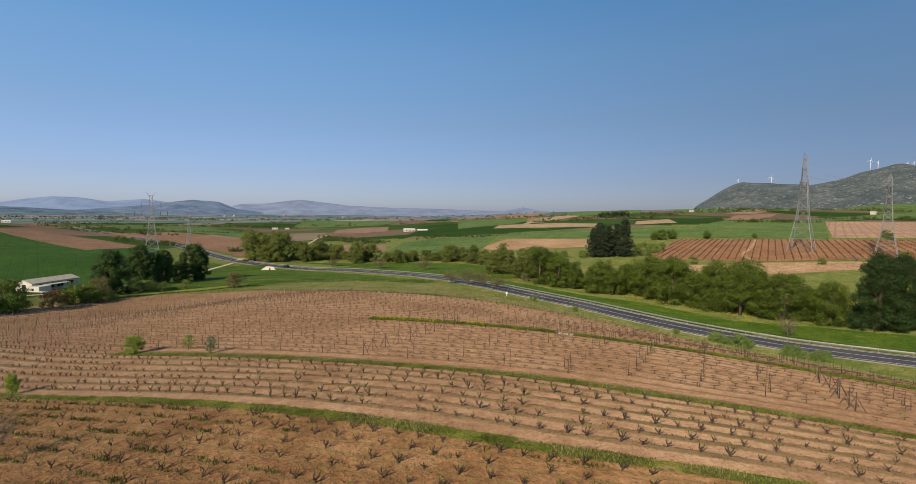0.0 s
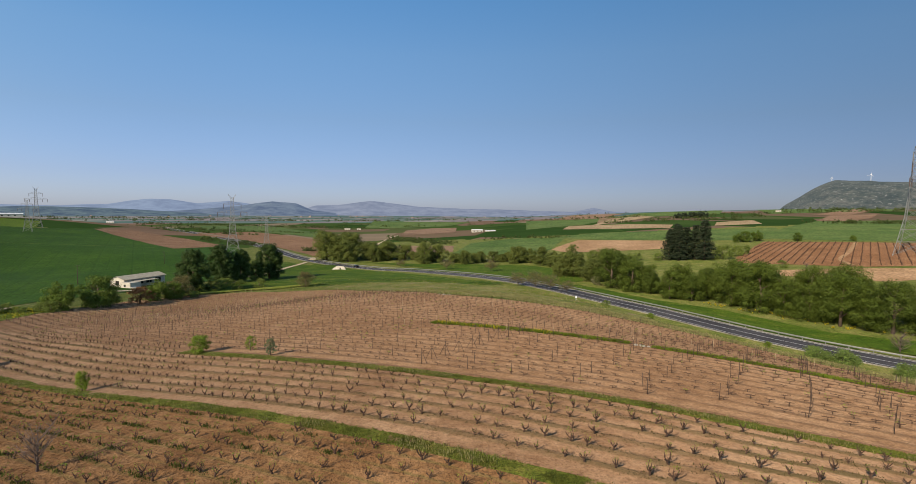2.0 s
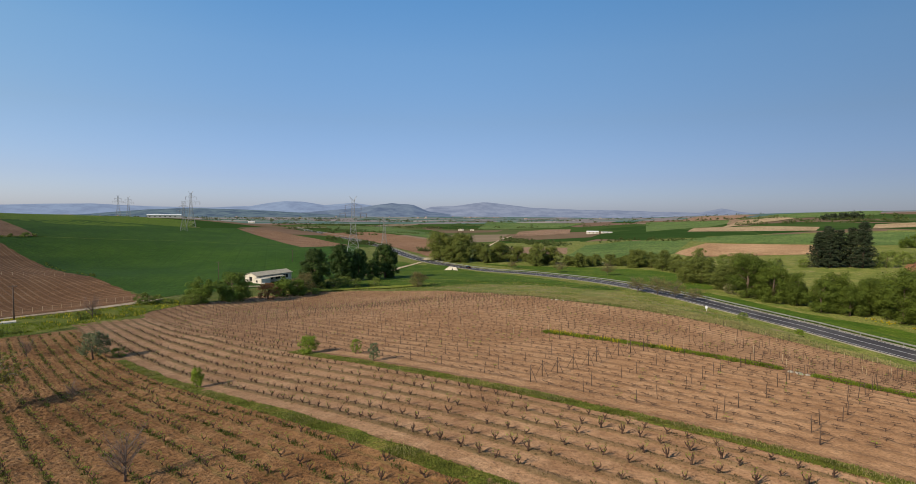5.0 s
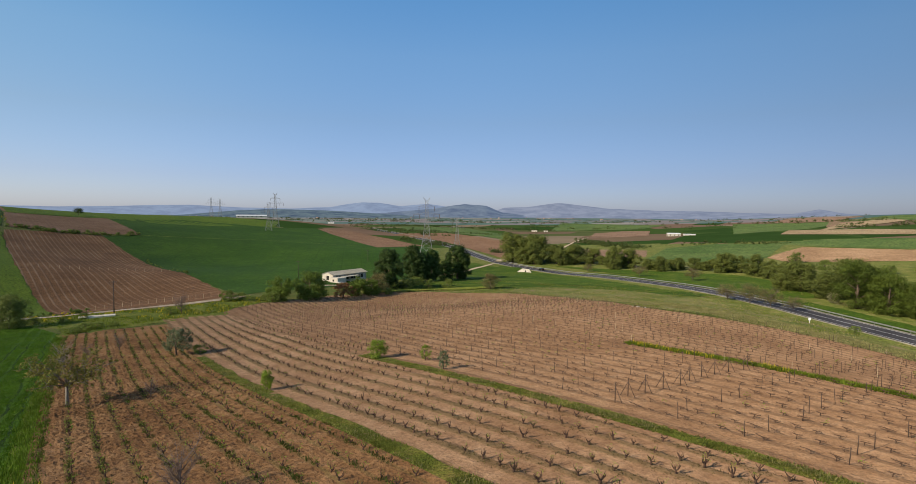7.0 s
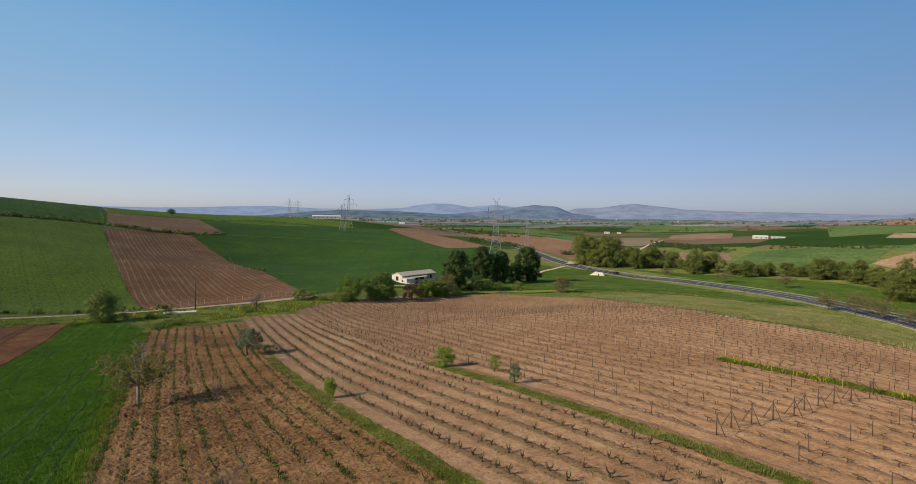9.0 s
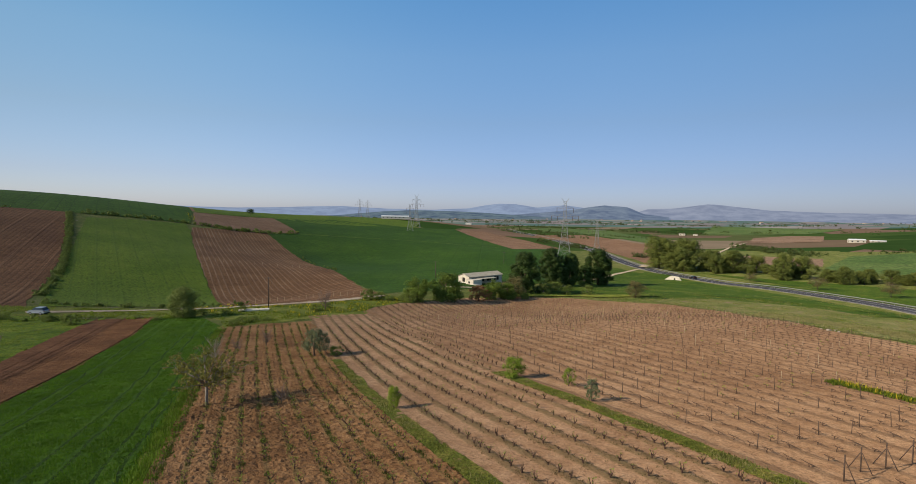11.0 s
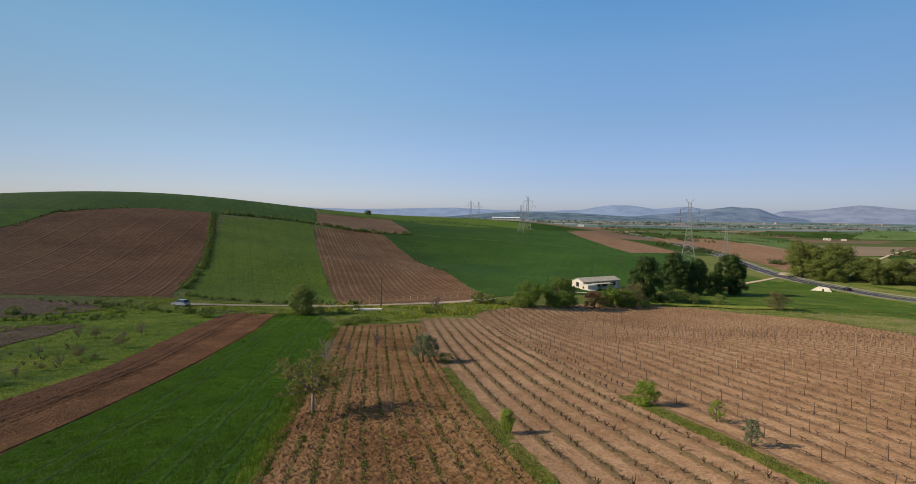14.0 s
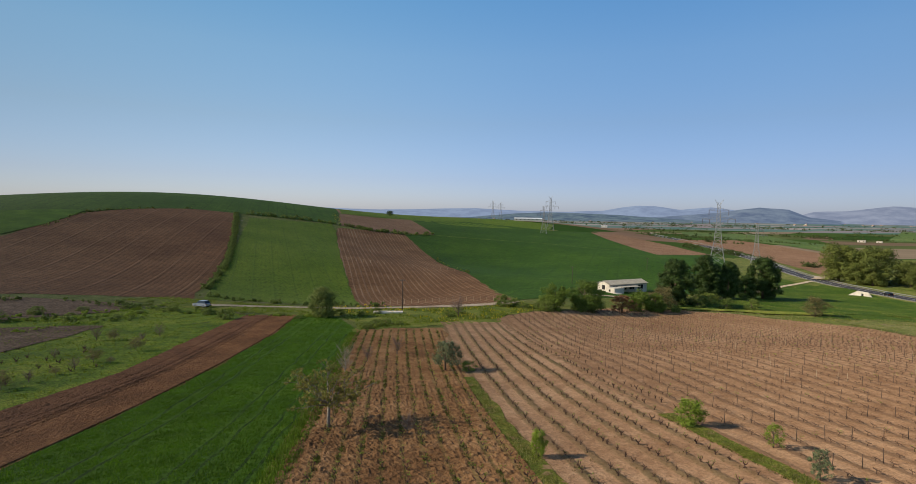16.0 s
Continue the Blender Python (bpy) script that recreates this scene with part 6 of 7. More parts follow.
for i, (x, y, h) in enumerate(((-127, 117, 3.0), (-124, 121, 2.2), (-133, 62, 1.3), (-140, 60, 1.4), (-148, 53, 1.3), (-156, 47, 1.5), (-163, 40, 1.3), (-166, 30, 1.5), (-163, 22, 1.6), (-157, 14, 1.4), (-153, 20, 1.3), (-150, 28, 1.3), (-156, 33, 1.2))):
    plant("small", 40 + i, x, y, h * 0.62, "low yellow-green bush in the weedy verge", "verge bushes", 2.6)
neglected = ([], [])
for x, y in [p for p in scrub_spots if -118 < p[0] < -92 and p[1] < 24][:70]:
    put(neglected, shapes[int(x * 7) % 6], x, y, H(x, y), x, 1.1)
solid("neglected_vines", neglected, vine_bark, "neglected dark vines in the scrubby meadow", "grapevines", "stuff")
for i, (x, y, h) in enumerate(((-121.5, 24.1, 3.6), (-120.4, 26.5, 2.8), (-121.2, 33.4, 3.4), (-109.3, 29.0, 3.2), (-118.5, 30.5, 2.2), (-102.6, 23.5, 3.0), (-98.9, 21.4, 2.6), (-96.7, 19.5, 1.6), (-93.8, 17.1, 2.2), (-91.2, 14.8, 3.2), (-108, 19, 2.2), (-101, 25.4, 1.4))):
    plant("half_bare" if i % 2 else "twiggy", 10 + i, x, y, h * 0.62, "bushy greyish bare shrub in the meadow", "meadow shrubs", 1.1)
for i, (x, y) in enumerate(((-150, 46), (-160, 40), (-140, 48), (-172, 36), (-158, 14), (-148, 8))):
    plant("small", 20 + i, x, y, 1.5 + 0.3 * (i % 3), "low green bush in the meadow", "meadow bushes", 1.7)


# ---- clods ----
def clods(name, spots, mat, label, size, seed):
    rg = random.Random(seed)
    v, f = [], []
    for x, y in spots:
        z = H(x, y) + lift_of(x, y, 1)
        s = size * rg.uniform(0.5, 1.5)
        a = rg.uniform(0, 6.28)
        o = len(v)
        for k in range(4):
            w = a + k * 1.571 + rg.uniform(-0.3, 0.3)
            r = s * rg.uniform(0.7, 1.2)
            v.append((x + math.cos(w) * r, y + math.sin(w) * r, z - 0.03))
        v.append((x + rg.uniform(-0.3, 0.3) * s, y + rg.uniform(-0.3, 0.3) * s, z + s * rg.uniform(0.5, 1.0)))
        f += [(o, o + 1, o + 4), (o + 1, o + 2, o + 4), (o + 2, o + 3, o + 4), (o + 3, o, o + 4)]
    return solid(name, (v, f), mat, label, "clods", "stuff")


cl = [row_point(gr.uniform(-70, 26), gr.uniform(8.6, 24.8)) for _ in range(9000)]
clods("soil_clods", cl, soil_a, "rough reddish clods of tilled soil", 0.09, 41)
cl = []
while len(cl) < 6000:
    x, y = gr.uniform(-146, -40), gr.uniform(-15, 62)
    if inside(x, y, [(-146, 54), (-130, 45), (-94, 26), (-81, 16), (-65, 5), (-30, -20), (-20, -10), (-40, 4), (-55, 14), (-69, 23), (-82, 31), (-116, 52), (-139, 64)]):
        cl.append((x, y))
clods("soil_clods", cl, plough_red, "dark clods on the ploughed strip", 0.07, 44)


# ---- rows of the red vineyard ----
RED_EDGE = [(111, 300), (166, 404), (204, 371), (229, 342), (264, 312), (285, 290), (221, 224), (194, 250), (142, 256), (105, 279)]
red_rows = ([], [])
rr = random.Random(61)
low_vines = [join(tube(((0, 0, -0.1), (0.1, 0.05, 0.5), (rr.uniform(-0.4, 0.4), rr.uniform(-0.4, 0.4), 1.0)), (0.16, 0.22, 0.06), 3), tube(((0, 0, 0.4), (rr.uniform(-0.6, 0.6), rr.uniform(-0.6, 0.6), 0.8)), (0.12, 0.05), 3)) for _ in range(3)]
for i in range(-140, 140):
    for j in range(0, 150):
        a, q = 3.5 * i, 1.6 * j + 200
        x, y = a * 0.866 + q * 0.5 + rr.uniform(-0.2, 0.2), -a * 0.5 + q * 0.866 + rr.uniform(-0.3, 0.3)
        if rr.random() < 0.85 and inside(x, y, RED_EDGE):
            put(red_rows, low_vines[rr.randrange(3)], x, y, H(x, y) + lift_of(x, y, 1), rr.uniform(0, 6), rr.uniform(0.55, 0.9))
solid("red_vineyard_rows", red_rows, vine_bark, "dark rows of vines on red soil", "grapevines", "stuff")

# ---- pylons ----
def lattice_pylon(x, y, tall, turn, label):
    """A steel lattice pylon with two cross-arms and two horns."""
    ob = thing("power_pylon", x, y, H(x, y), label, "pylon", radians(turn), tall / 40.0, "power pylons")
    w = 0.075

    def half(z):
        return float(np.interp(z, (0, 14, 28, 38), (4.6, 2.1, 1.05, 0.8)))
    levels = [0, 5, 9.5, 13.5, 17, 20, 23, 25.6, 28, 30.4, 32.8, 35.2, 38]
    for sx in (-1, 1):
        for sy in (-1, 1):
            pts = [(sx * half(z), sy * half(z), z - (0.6 if z == 0 else 0)) for z in (0, 14, 28, 38)]
            part("leg", tube(pts, (0.13, 0.12, 0.09, 0.08), 4), steel, ob)
    for side in range(4):
        geos = []
        for a, b in zip(levels, levels[1:]):
            p, q = half(a), half(b)
            c = [(-p, -p, a), (p, -p, a), (q, -q, b), (-q, -q, b)]
            t = side * math.pi / 2
            c = [(i * math.cos(t) - j * math.sin(t), i * math.sin(t) + j * math.cos(t), h) for i, j, h in c]
            geos += [bar(c[0], c[2], w * 0.75), bar(c[1], c[3], w * 0.75), bar(c[2], c[3], w * 0.75)]
        part("bracing", join(*geos), steel, ob)
    for z, reach in ((27.6, 9.2), (33.0, 5.6)):
        geos = []
        for sx in (-1, 1):
            for sy in (-1, 1):
                h = half(z)
                geos += [bar((sx * h, sy * h, z), (sx * reach, 0, z + 0.5), w), bar((sx * h, sy * h, z + 1.9), (sx * reach, 0, z + 0.6), w * 0.8)]
                for f in (0.3, 0.6):
                    xx, yy = sx * (h + (reach - h) * f), sy * h * (1 - f)
                    geos.append(bar((xx, yy, z + 0.5 * f), (xx, yy, z + 1.9 - 1.3 * f), w * 0.6))
        part("crossarm", join(*geos), steel, ob)
        for sx in (-1, 1):
            for xx in ((reach - 0.2) * sx, (reach * 0.55) * sx) if reach > 8 else ((reach - 0.2) * sx,):
                part("insulator", tube(((xx, 0, z + 0.4), (xx, 0, z - 2.6)), (0.16, 0.16), 6), porcelain, ob)
    for sx in (-1, 1):
        part("horn", join(bar((sx * 0.7, 0, 36.5), (sx * 2.4, 0, 40), w), bar((sx * 0.7, 0.7, 38), (sx * 2.4, 0, 40), w * 0.7), bar((sx * 0.7, -0.7, 38), (sx * 2.4, 0, 40), w * 0.7)), steel, ob)
    return ob


PYLONS = [(-197, 346, 41, 32, "grey steel lattice pylon behind the tall trees"), (-201, 402, 29, 32, "grey steel lattice pylon near the road bend"), (-431, 431, 36, 40, "grey steel lattice pylon on the wheat slope"), (-400, 392, 27, 40, "slim grey lattice pylon on the wheat slope"),
          (-560, 455, 24, 44, "distant grey lattice pylon on the ridge"), (-575, 480, 24, 44, "distant grey lattice pylon on the ridge"), (184, 288, 52, 48, "tall grey lattice pylon in the red vineyard"), (204, 256, 39, 48, "grey lattice pylon beside the red vineyard")]
for p in PYLONS:
    lattice_pylon(*p)


def wires(a, b, heights, offs, turn, label):
    """Power lines that sag between two pylons."""
    ob = thing("power_line", a[0], a[1], H(a[0], a[1]), label, "power line", 0, 1, "power lines")
    za, zb = H(a[0], a[1]), H(b[0], b[1])
    for h, o in zip(heights, offs):
        c, s = math.cos(radians(turn)) * o, math.sin(radians(turn)) * o
        pts = []
        for i in range(17):
            t = i / 16
            z = (za + h * a[2]) * (1 - t) + (zb + h * b[2]) * t - 4 * t * (1 - t) * 9
            pts.append((a[0] + (b[0] - a[0]) * t + c - a[0], a[1] + (b[1] - a[1]) * t + s - a[1], z - za))
        part("wire", tube(pts, [0.03] * 17, 3), porcelain, ob)


wires((187, 286, 1.3), (620, 560, 1.0), (25, 25, 31, 31), (-9, 9, -5.5, 5.5), -60, "thin power wires between the pylons")
wires((207, 256, 0.98), (640, 500, 1.0), (25, 25, 31, 31), (-9, 9, -5.5, 5.5), -60, "thin power wires beside the red vineyard")


def utility_pole(x, y, tall, turn, label):
    ob = thing("utility_pole", x, y, H(x, y), label, "utility pole", radians(turn), 1, "utility poles")
    part("pole", tube(((0, 0, -0.4), (0, 0, tall)), (0.15, 0.10), 8), pole_wood, ob, "", True)
    part("crossbar", box(-0.8, -0.05, tall - 0.35, 0.8, 0.05, tall - 0.23), pole_wood, ob)
    for sx in (-0.7, -0.25, 0.25, 0.7):
        part("insulator", tube(((sx, 0, tall - 0.23), (sx, 0, tall - 0.05)), (0.05, 0.035), 6), porcelain, ob)


utility_pole(-131.7, 87.8, 7.9, 40, "dark wooden utility pole beside the dirt track")
utility_pole(-170, 189, 7.4, 40, "dark wooden utility pole in the wheat")
utility_pole(-194, 272, 7.0, 40, "pale distant utility pole in the wheat")


# ---- buildings ----
def gable_wall(w, eaves, ridge, y0, y1):
    v = [(x, y, z) for y in (y0, y1) for x, z in ((-w, 0), (w, 0), (w, eaves), (0, ridge), (-w, eaves))]
    return v, [(4, 3, 2, 1, 0), (5, 6, 7, 8, 9), (0, 1, 6, 5), (1, 2, 7, 6), (2, 3, 8, 7), (3, 4, 9, 8), (4, 0, 5, 9)]


def barn():
    bx, by = -148.7, 183.3
    ob = thing("barn", bx, by, H(bx, by) - 0.3, "long low whitewashed barn with pale sheet roof", "barn", radians(-9.2))
    w, ln, ev, rd = 3.3, 18.5, 3.0, 4.15
    # front gable with a doorway
    part("front_wall", join(box(-w, 0, 0, -0.8, 0.25, ev), box(0.9, 0, 0, w, 0.25, ev), box(-0.8, 0, 2.6, 0.9, 0.25, ev), box(-0.8, 0, 0, 0.9, 0.25, 0.9),
                            ([(-w, 0, ev), (w, 0, ev), (0, 0, rd), (-w, 0.25, ev), (w, 0.25, ev), (0, 0.25, rd)], [(0, 1, 2), (5, 4, 3), (0, 2, 5, 3), (1, 4, 5, 2)])), whitewash, ob)
    part("back_wall", gable_wall(w, ev, rd, ln - 0.25, ln), whitewash, ob)
    part("side_wall", box(-w, 0.25, 0, -w + 0.25, ln - 0.25, ev), whitewash, ob)
    geos = [box(w - 0.25, 0.25, 0, w, ln - 0.25, 0.9), box(w - 0.25, 0.25, 2.5, w, ln - 0.25, ev)]
    y = 0.25
    while y < ln - 1:
        geos.append(box(w - 0.25, y, 0.9, w, min(y + 1.3, ln - 0.25), 2.5))
        y += 4.1
    part("side_wall", join(*geos), whitewash, ob)
    y = 1.55
    while y < ln - 3:
        # a near-black panel closes each bay in place of the shade inside
        win = part("window", box(w - 0.17, y, 0.9, w - 0.12, y + 2.8, 2.5), shade_dark, ob, "near-black panel for the shade inside a window bay")
        part("window_bar", box(w - 0.12, y + 1.36, 0.9, w - 0.06, y + 1.44, 2.5), whitewash, win)
        y += 4.1
    # the hatch is closed the same way, its inner shade a dark panel
    part("doorway", box(-0.8, 0.12, 0.9, 0.9, 0.16, 2.6), shade_dark, ob, "near-black panel for the shade inside the hatch")
    for sx in (-1, 1):
        slope = part("roof", ([(0, -0.3, rd + 0.02), (sx * (w + 0.4), -0.3, ev - 0.06), (sx * (w + 0.4), ln + 0.3, ev - 0.06), (0, ln + 0.3, rd + 0.02), (0, -0.3, rd + 0.08), (sx * (w + 0.4), -0.3, ev), (sx * (w + 0.4), ln + 0.3, ev), (0, ln + 0.3, rd + 0.08)], [(0, 1, 2, 3), (4, 7, 6, 5), (0, 4, 5, 1), (1, 5, 6, 2), (2, 6, 7, 3), (3, 7, 4, 0)]), roof_sheet, ob)
        lo, hi = ev + 0.02, rd + 0.10
        sheet = mesh_of("roof_sheet", [(0, 0, hi), (sx * (w + 0.5), 0, lo), (sx * (w + 0.5), 1.06, lo), (0, 1.06, hi), (0, 0, hi + 0.05), (sx * (w + 0.5), 0, lo + 0.05), (sx * (w + 0.5), 1.06, lo + 0.05), (0, 1.06, hi + 0.05)], [(0, 1, 2, 3), (4, 7, 6, 5), (0, 4, 5, 1), (1, 5, 6, 2), (2, 6, 7, 3), (3, 7, 4, 0)], roof_sheet)
        for i in range(18):
            q = new("roof_sheet", sheet)
            q.parent = slope
            q.location = (0, -0.42 + 1.075 * i, 0.02 * (i % 2))
    part("floor", box(-w, 0, -0.4, w, ln, 0.02), concrete, ob)
    # low annexe on the sunny front corner
    annexe = part("annexe", join(box(w + 0.02, -1.6, -0.4, w + 4.6, -1.35, 2.2), box(w + 4.35, -1.35, -0.4, w + 4.6, 3.0, 2.2), box(w + 0.02, -1.35, -0.4, w + 0.27, 0.0, 2.2), box(w + 0.02, -1.6, 2.2, w + 4.6, 3.0, 2.35)), whitewash, ob)
    part("window", box(w + 1.6, -1.64, 0.9, w + 2.5, -1.61, 1.7), shade_dark, annexe, "small dark window")
    part("ramp", ([(w + 4.62, -1.5, -0.4), (w + 7.6, -1.5, -0.4), (w + 4.62, -1.5, 1.0), (w + 4.62, 1.0, -0.4), (w + 7.6, 1.0, -0.4), (w + 4.62, 1.0, 1.0)], [(0, 1, 2), (5, 4, 3), (1, 4, 5, 2), (0, 3, 4, 1), (0, 2, 5, 3)]), concrete, ob, "pale concrete ramp")
    part("lean_to", join(box(w + 0.3, 3.4, 2.35, w + 3.6, 12.0, 2.45), *[box(w + 3.3, y, -0.4, w + 3.45, y + 0.15, 2.35) for y in (3.6, 6.3, 9.0, 11.7)]), roof_sheet, ob, "open lean-to roof on posts")


barn()


def hut(x, y, turn, ln, w, h, label, roofmat, wall=whitewash):
    ob = thing("farm_building", x, y, H(x, y) - 0.2, label, "building", radians(turn))
    part("wall", gable_wall(w / 2, h, h * 1.3, 0, ln), wall, ob)
    for sx in (-1, 1):
        part("roof", ([(0, -0.3, h * 1.3 + 0.05), (sx * (w / 2 + 0.4), -0.3, h - 0.02), (sx * (w / 2 + 0.4), ln + 0.3, h - 0.02), (0, ln + 0.3, h * 1.3 + 0.05), (0, -0.3, h * 1.3 + 0.2), (sx * (w / 2 + 0.4), -0.3, h + 0.13), (sx * (w / 2 + 0.4), ln + 0.3, h + 0.13), (0, ln + 0.3, h * 1.3 + 0.2)], [(0, 1, 2, 3), (4, 7, 6, 5), (0, 4, 5, 1), (1, 5, 6, 2), (2, 6, 7, 3), (3, 7, 4, 0)]), roofmat, ob)
    door = part("door", box(-0.6, -0.06, 0, 0.6, -0.01, h * 0.75), shade_dark, ob, "dark door")
    k = 0
    while 2 + k * 5 < ln - 2:
        part("window", box(w / 2 + 0.01, 2 + k * 5, h * 0.4, w / 2 + 0.05, 3.4 + k * 5, h * 0.75), shade_dark, ob, "dark window")
        k += 1
    return ob


hut(-74, 735, -70, 15, 7, 3.4, "white farm building with pale roof on the plain", white_metal)
hut(-56, 742, -75, 14, 3, 1.8, "low white shed beside the farm building", white_metal)
hut(-345, 1000, -80, 10, 6, 2.6, "white farmhouse on the far plain", roof_sheet)
hut(-322, 1004, -80, 7, 5, 2.2, "small white farmhouse on the far plain", roof_sheet)
hut(-528, 464, -41, 34, 8, 3.0, "very long white greenhouse shed behind the ridge", white_metal)
hut(-1000, 1180, -60, 16, 9, 3.6, "large white shed on the far plain", white_metal)
hut(535, 1230, 20, 9, 6, 3.6, "small white house on the far rise", roof_sheet)
hut(720, 930, 30, 8, 6, 4.5, "white house below the rocky hill", roof_sheet)
hut(-139, 374, 60, 5, 3, 1.9, "small white shed at the road junction", white_metal)


def culvert():
    x, y = -101.0, 288.0
    ob = thing("concrete_culvert", x, y, H(x, y) - 0.3, "pale concrete culvert head with splayed wings", "culvert", radians(-22), 0.75)
    part("head_wall", join(box(-3.2, 0, 0, -0.7, 0.5, 3.2), box(0.7, 0, 0, 3.2, 0.5, 3.2), box(-0.7, 0, 2.1, 0.7, 0.5, 3.2)), concrete, ob)
    # a dark panel stands for the shade within the culvert
    part("opening", box(-0.7, 0.3, 0, 0.7, 0.34, 2.1), shade_dark, ob, "near-black panel for the shade inside the culvert")
    for sx in (-1, 1):
        part("wing_wall", ([(sx * 3.2, 0, 0), (sx * 7.0, -1.2, 0), (sx * 3.2, 0, 3.1), (sx * 7.0, -1.2, 0.5), (sx * 3.2, 0.45, 0), (sx * 7.0, -0.75, 0), (sx * 3.2, 0.45, 3.1), (sx * 7.0, -0.75, 0.5)], [(0, 1, 3, 2), (4, 6, 7, 5), (2, 3, 7, 6), (1, 5, 7, 3), (0, 2, 6, 4)]), concrete, ob)


culvert()


# ---- vehicles ----
def car(name, x, y, z, turn, paint, label, tall=1.45, ln=4.3, wide=1.78):
    ob = thing(name, x, y, z, label, "car", radians(turn))
    k = tall / 1.45
    prof = [(-ln / 2, 0.42), (-ln / 2, 0.78 * k), (-ln / 2 + 0.25, 0.95 * k), (ln * 0.20, 0.98 * k), (ln * 0.44, 0.80 * k), (ln / 2, 0.62 * k), (ln / 2, 0.38)]
    hw = wide / 2
    v = [(a, s * hw * (0.93 if i in (0, 1, 5, 6) else 1.0), h) for s in (-1, 1) for i, (a, h) in enumerate(prof)]
    n = len(prof)
    part("body", (v, [tuple(range(n)), tuple(range(2 * n - 1, n - 1, -1))] + [(i, n + i, n + (i + 1) % n, (i + 1) % n) for i in range(n)]), paint, ob)
    cab = [(-ln * 0.46, 0.95 * k), (-ln * 0.36, tall), (ln * 0.06, tall), (ln * 0.22, 0.97 * k)]
    roof = [(-ln * 0.36, s * hw * 0.74, tall + 0.012) for s in (-1, 1)] + [(ln * 0.06, s * hw * 0.74, tall + 0.012) for s in (1, -1)]
    part("roof", (roof + [(a, b, h - 0.05) for a, b, h in roof], [(0, 3, 2, 1), (4, 5, 6, 7), (0, 1, 5, 4), (1, 2, 6, 5), (2, 3, 7, 6), (3, 0, 4, 7)]), paint, ob)
    g = [(a, s * hw * (0.92 if i in (0, 3) else 0.75), h) for s in (-1, 1) for i, (a, h) in enumerate(cab)]
    part("windows", (g, [(0, 1, 2, 3), (7, 6, 5, 4), (0, 4, 5, 1), (2, 6, 7, 3), (1, 5, 6, 2)]), window_glass, ob, "tinted windows")
    for sx in (-0.31, 0.30):
        for sy in (-1, 1):
            cy0, cy1 = sy * (hw - 0.2), sy * (hw + 0.01)
            wh = part("wheel", tube(((sx * ln, cy0, 0.33), (sx * ln, cy1, 0.33)), (0.33, 0.33), 14), tyre, ob)
            part("rim", tube(((sx * ln, cy1 - sy * 0.03, 0.33), (sx * ln, cy1 + sy * 0.015, 0.33)), (0.21, 0.19), 10), chrome, wh)
    for sy in (-1, 1):
        part("headlight", box(ln / 2 - 0.12, sy * hw * 0.7 - 0.16, 0.60 * k, ln / 2 + 0.015, sy * hw * 0.7 + 0.16, 0.70 * k), lamp_clear, ob)
        part("tail_light", box(-ln / 2 - 0.015, sy * hw * 0.75 - 0.12, 0.68 * k, -ln / 2 + 0.1, sy * hw * 0.75 + 0.12, 0.86 * k), lamp_red, ob)
    part("bumper", box(-ln / 2 - 0.05, -hw * 0.9, 0.32, -ln / 2 + 0.2, hw * 0.9, 0.52), tyre, ob)
    return ob


car("parked_car", -167, 47.6, H(-167, 47.6) + 0.15, 215, silver_paint, "silver-blue estate car parked on the dirt track", 1.75, 4.4, 1.85)
rp = min(road_line, key=lambda p: (p - Vector((-96, 300))).length)
i = road_line.index(rp)
rd = (road_line[i - 1] - rp).normalized()
off = rp + Vector((rd.y, -rd.x)) * -1.9
car("road_car", off.x, off.y, H(rp.x, rp.y) + 0.16, math.degrees(math.atan2(rd.y, rd.x)), black_paint, "black hatchback car on the main road")


# ---- wind turbines on the rocky hill ----
def turbine(heading, low, top, r, label):
    x, y = -math.sin(radians(heading)) * r, math.cos(radians(heading)) * r
    z0, z1 = 18 + r * math.tan(radians(low)), 18 + r * math.tan(radians(top))
    tall = z1 - z0
    ob = thing("wind_turbine", x, y, z0, label, "wind turbine", radians(heading), 1, "wind turbines")
    part("tower", tube(((0, 0, -12), (0, 0, tall)), (0.9, 0.6), 8), white_metal, ob, "", True)
    part("nacelle", box(-1.3, -3.0, tall - 1.0, 1.3, 3.0, tall + 1.6), white_metal, ob)
    for i in range(3):
        a = radians(12 + 120 * i)
        part("rotor_blade", tube(((0, -3.4, tall), (math.sin(a) * tall * 0.22, -3.6, tall + math.cos(a) * tall * 0.22), (math.sin(a) * tall * 0.5, -3.4, tall + math.cos(a) * tall * 0.5)), (0.5, 0.45, 0.15), 5), white_metal, ob)


for hd, lo, tp in ((-30.0, 2.8, 3.4), (-37.2, 4.1, 4.62), (-37.7, 4.1, 4.45), (-39.6, 4.0, 4.3), (-40.0, 4.0, 4.3), (-40.5, 4.0, 4.3), (-27.3, 2.95, 3.2)):
    turbine(hd, lo, tp, 2355, "white wind turbine on the rocky hilltop")

# ---- small things ----
stone_rng = random.Random(3)


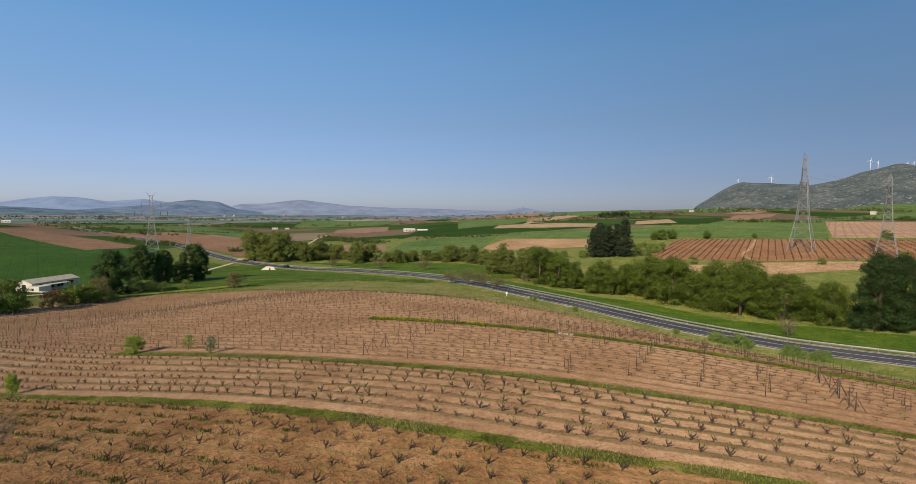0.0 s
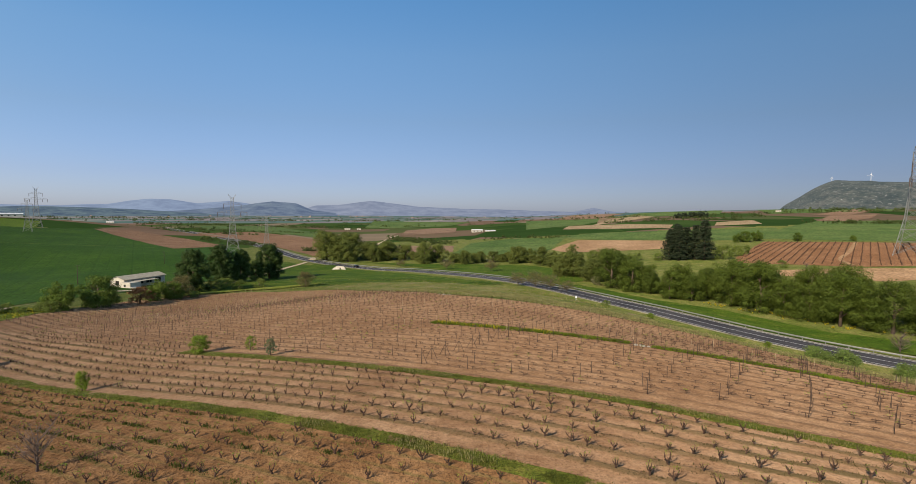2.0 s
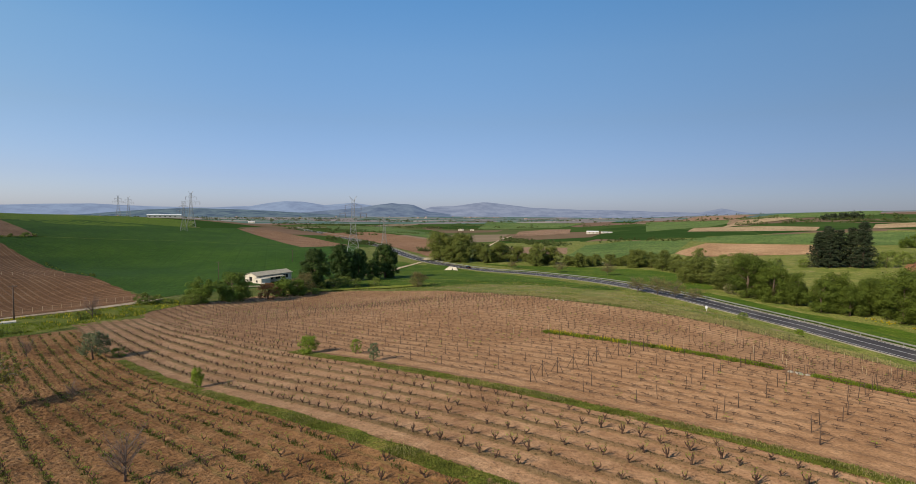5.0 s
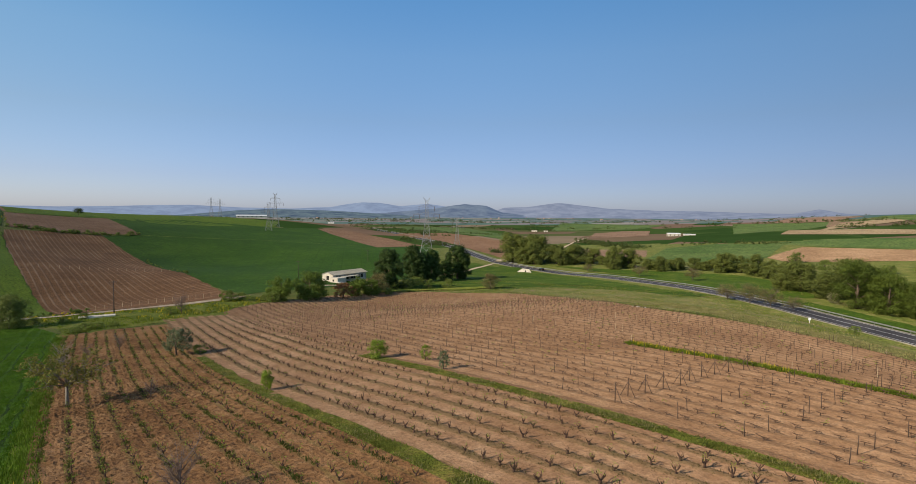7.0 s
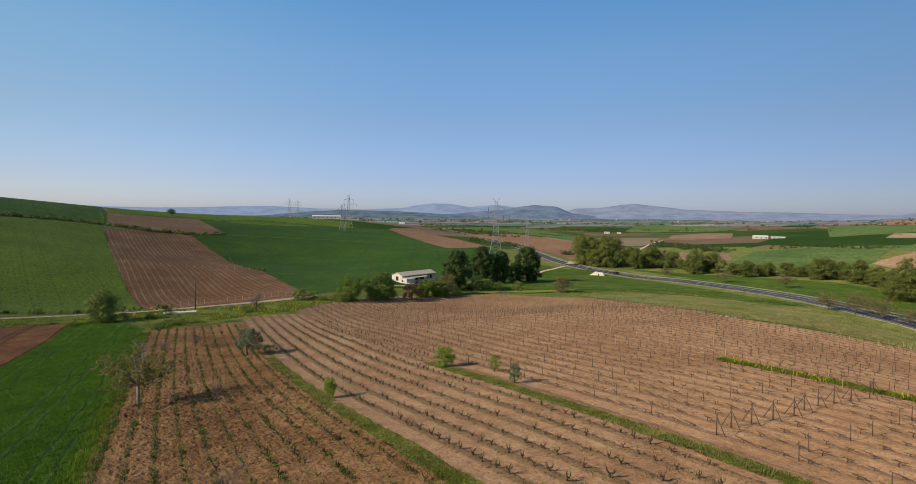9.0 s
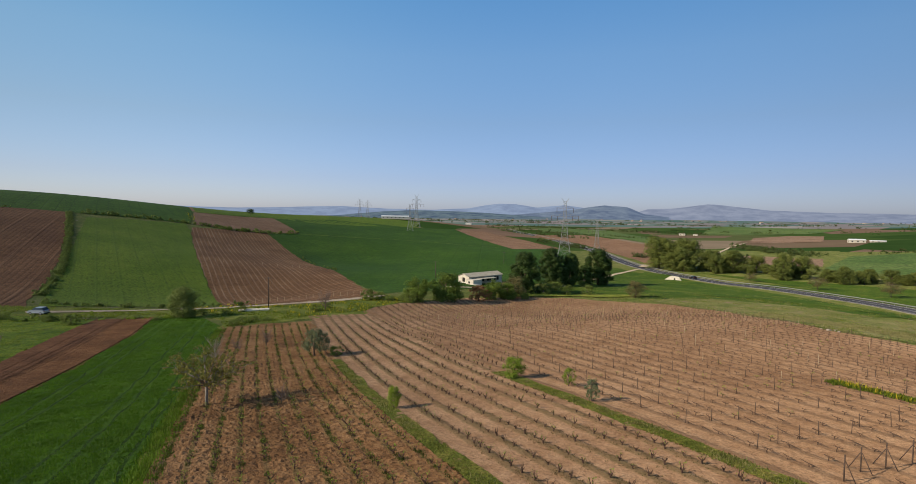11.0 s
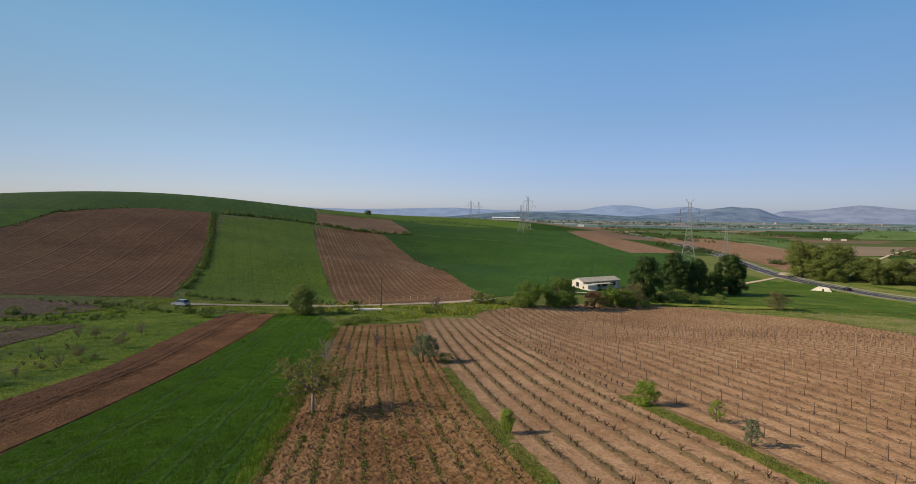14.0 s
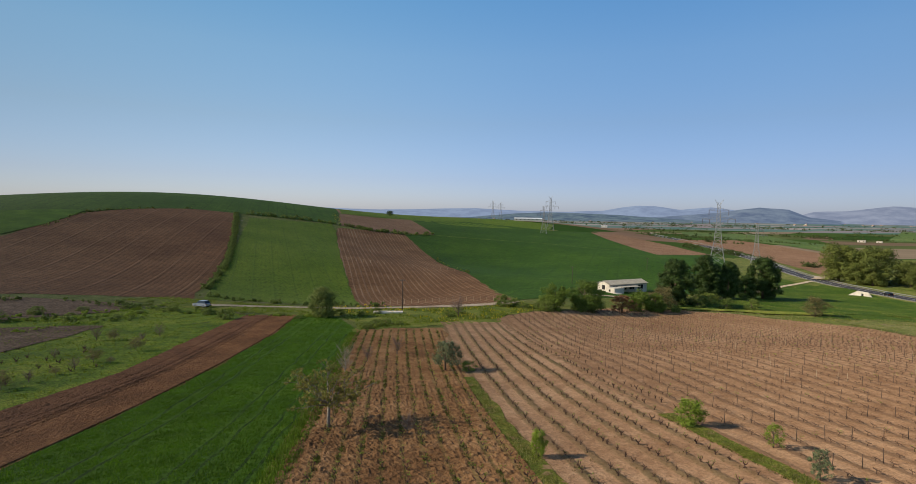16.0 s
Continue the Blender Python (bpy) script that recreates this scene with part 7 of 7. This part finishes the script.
def rock(x, y, s, label):
    v, f = [], []
    for i in range(4):
        for j in range(7):
            a, b = 2 * math.pi * j / 7, math.pi * (0.12 + 0.76 * i / 3)
            r = s * stone_rng.uniform(0.75, 1.15)
            v.append((r * math.sin(b) * math.cos(a) * 1.2, r * math.sin(b) * math.sin(a), r * 0.6 * math.cos(b) + s * 0.3))
    for i in range(3):
        f += [(i * 7 + j, i * 7 + 7 + j, i * 7 + 7 + (j + 1) % 7, i * 7 + (j + 1) % 7) for j in range(7)]
    f += [tuple(range(7)), tuple(range(27, 20, -1))]
    solid("rock", (v, f), stone, label, "rock", "", "rocks at the field edge", at=(x, y, H(x, y) + 0.05))


for x, y, s in ((-19, 130, 0.7), (-17.5, 129, 0.5), (-20.2, 131, 0.45), (-18.2, 131, 0.35), (*row_point(-17.4, 67.6), 0.5), (*row_point(-16.6, 67.3), 0.6), (*row_point(-16.0, 67.7), 0.4), (*row_point(-17.0, 68.2), 0.35)):
    rock(x, y, s * (0.5 if x > -40 else 1.0), "pale field stone heaped at the vineyard edge")
mk = thing("marker_post", 13.5, 147, H(13.5, 147), "white roadside marker post with square plate", "marker", radians(20))
part("post", tube(((0, 0, -0.2), (0, 0, 1.1)), (0.06, 0.06), 6), white_metal, mk)
part("plate", box(-0.26, -0.05, 0.75, 0.26, 0.05, 1.3), white_metal, mk)
slab_x, slab_y = -129.2, 82.6
solid("concrete_slab", box(-3.5, -1.0, -0.2, 3.5, 1.0, 0.35), concrete, "pale concrete slab lying beside the dirt track", "slab", at=(slab_x, slab_y, H(slab_x, slab_y) + 0.1)).rotation_euler = (0, 0, radians(60))

head_posts = mesh_of("row_post", *tube(((0, 0, -0.2), (0, 0, 1.3)), (0.045, 0.04), 5), stake_wood)
for (ax, ay), (bx, by), n in (((-157, 93), (-139, 128), 20), ((-254, 126), (-232, 172), 16)):
    for i in range(n):
        x, y = ax + (bx - ax) * i / (n - 1), ay + (by - ay) * i / (n - 1)
        ob = new("row_post", head_posts)
        ob.location = (x, y, H(x, y) + 0.05)
        tagged(ob, "pale post in a hillside vine row", "post", "hillside row posts")


# ---- villages of the far plain ----
def village(spots, seed):
    rg = random.Random(seed)
    walls, roofs = ([], []), ([], [])
    for cx, cy, n, w in spots:
        for _ in range(n):
            x, y = cx + rg.gauss(0, w * 1.6), cy + rg.gauss(0, w * 2.6)
            if rg.random() < 0.86 or math.hypot(x, y) > 4300:
                continue
            a, b, h = rg.uniform(3, 7), rg.uniform(3, 5), rg.uniform(2, 4.5)
            put(walls, box(-a, -b, -2, a, b, h), x, y, H(x, y), rg.uniform(0, 3), 1.0)
            put(roofs, ([(-a, -b, h + 0.05), (a, -b, h + 0.05), (a, b, h + 0.05), (-a, b, h + 0.05), (-a, 0, h + 2), (a, 0, h + 2)], [(0, 1, 5, 4), (2, 3, 4, 5), (0, 4, 3), (1, 2, 5)]), x, y, H(x, y), rg.uniform(0, 3), 1.0)
    solid("far_houses", walls, far_wall, "scattered pale houses of far villages", "houses", "stuff")
    solid("far_roofs", roofs, clay_roof, "low clay roofs of far villages", "roofs", "stuff")


far_wall = plain_material("pale_far_walls", (0.30, 0.30, 0.31), 0.9, 0, 0.2, 0.2, island=True)
clay_roof = plain_material("clay_roof_tiles", (0.42, 0.26, 0.18), 0.9, 0, 0.2, 0.2, island=True)
village([(-1150, 2500, 40, 90), (-820, 2750, 50, 130), (-1500, 2300, 30, 80), (-520, 2900, 18, 120), (-2200, 1900, 30, 100), (-2500, 1500, 20, 120), (-300, 3000, 10, 80), (-1900, 2600, 24, 120)], 12)
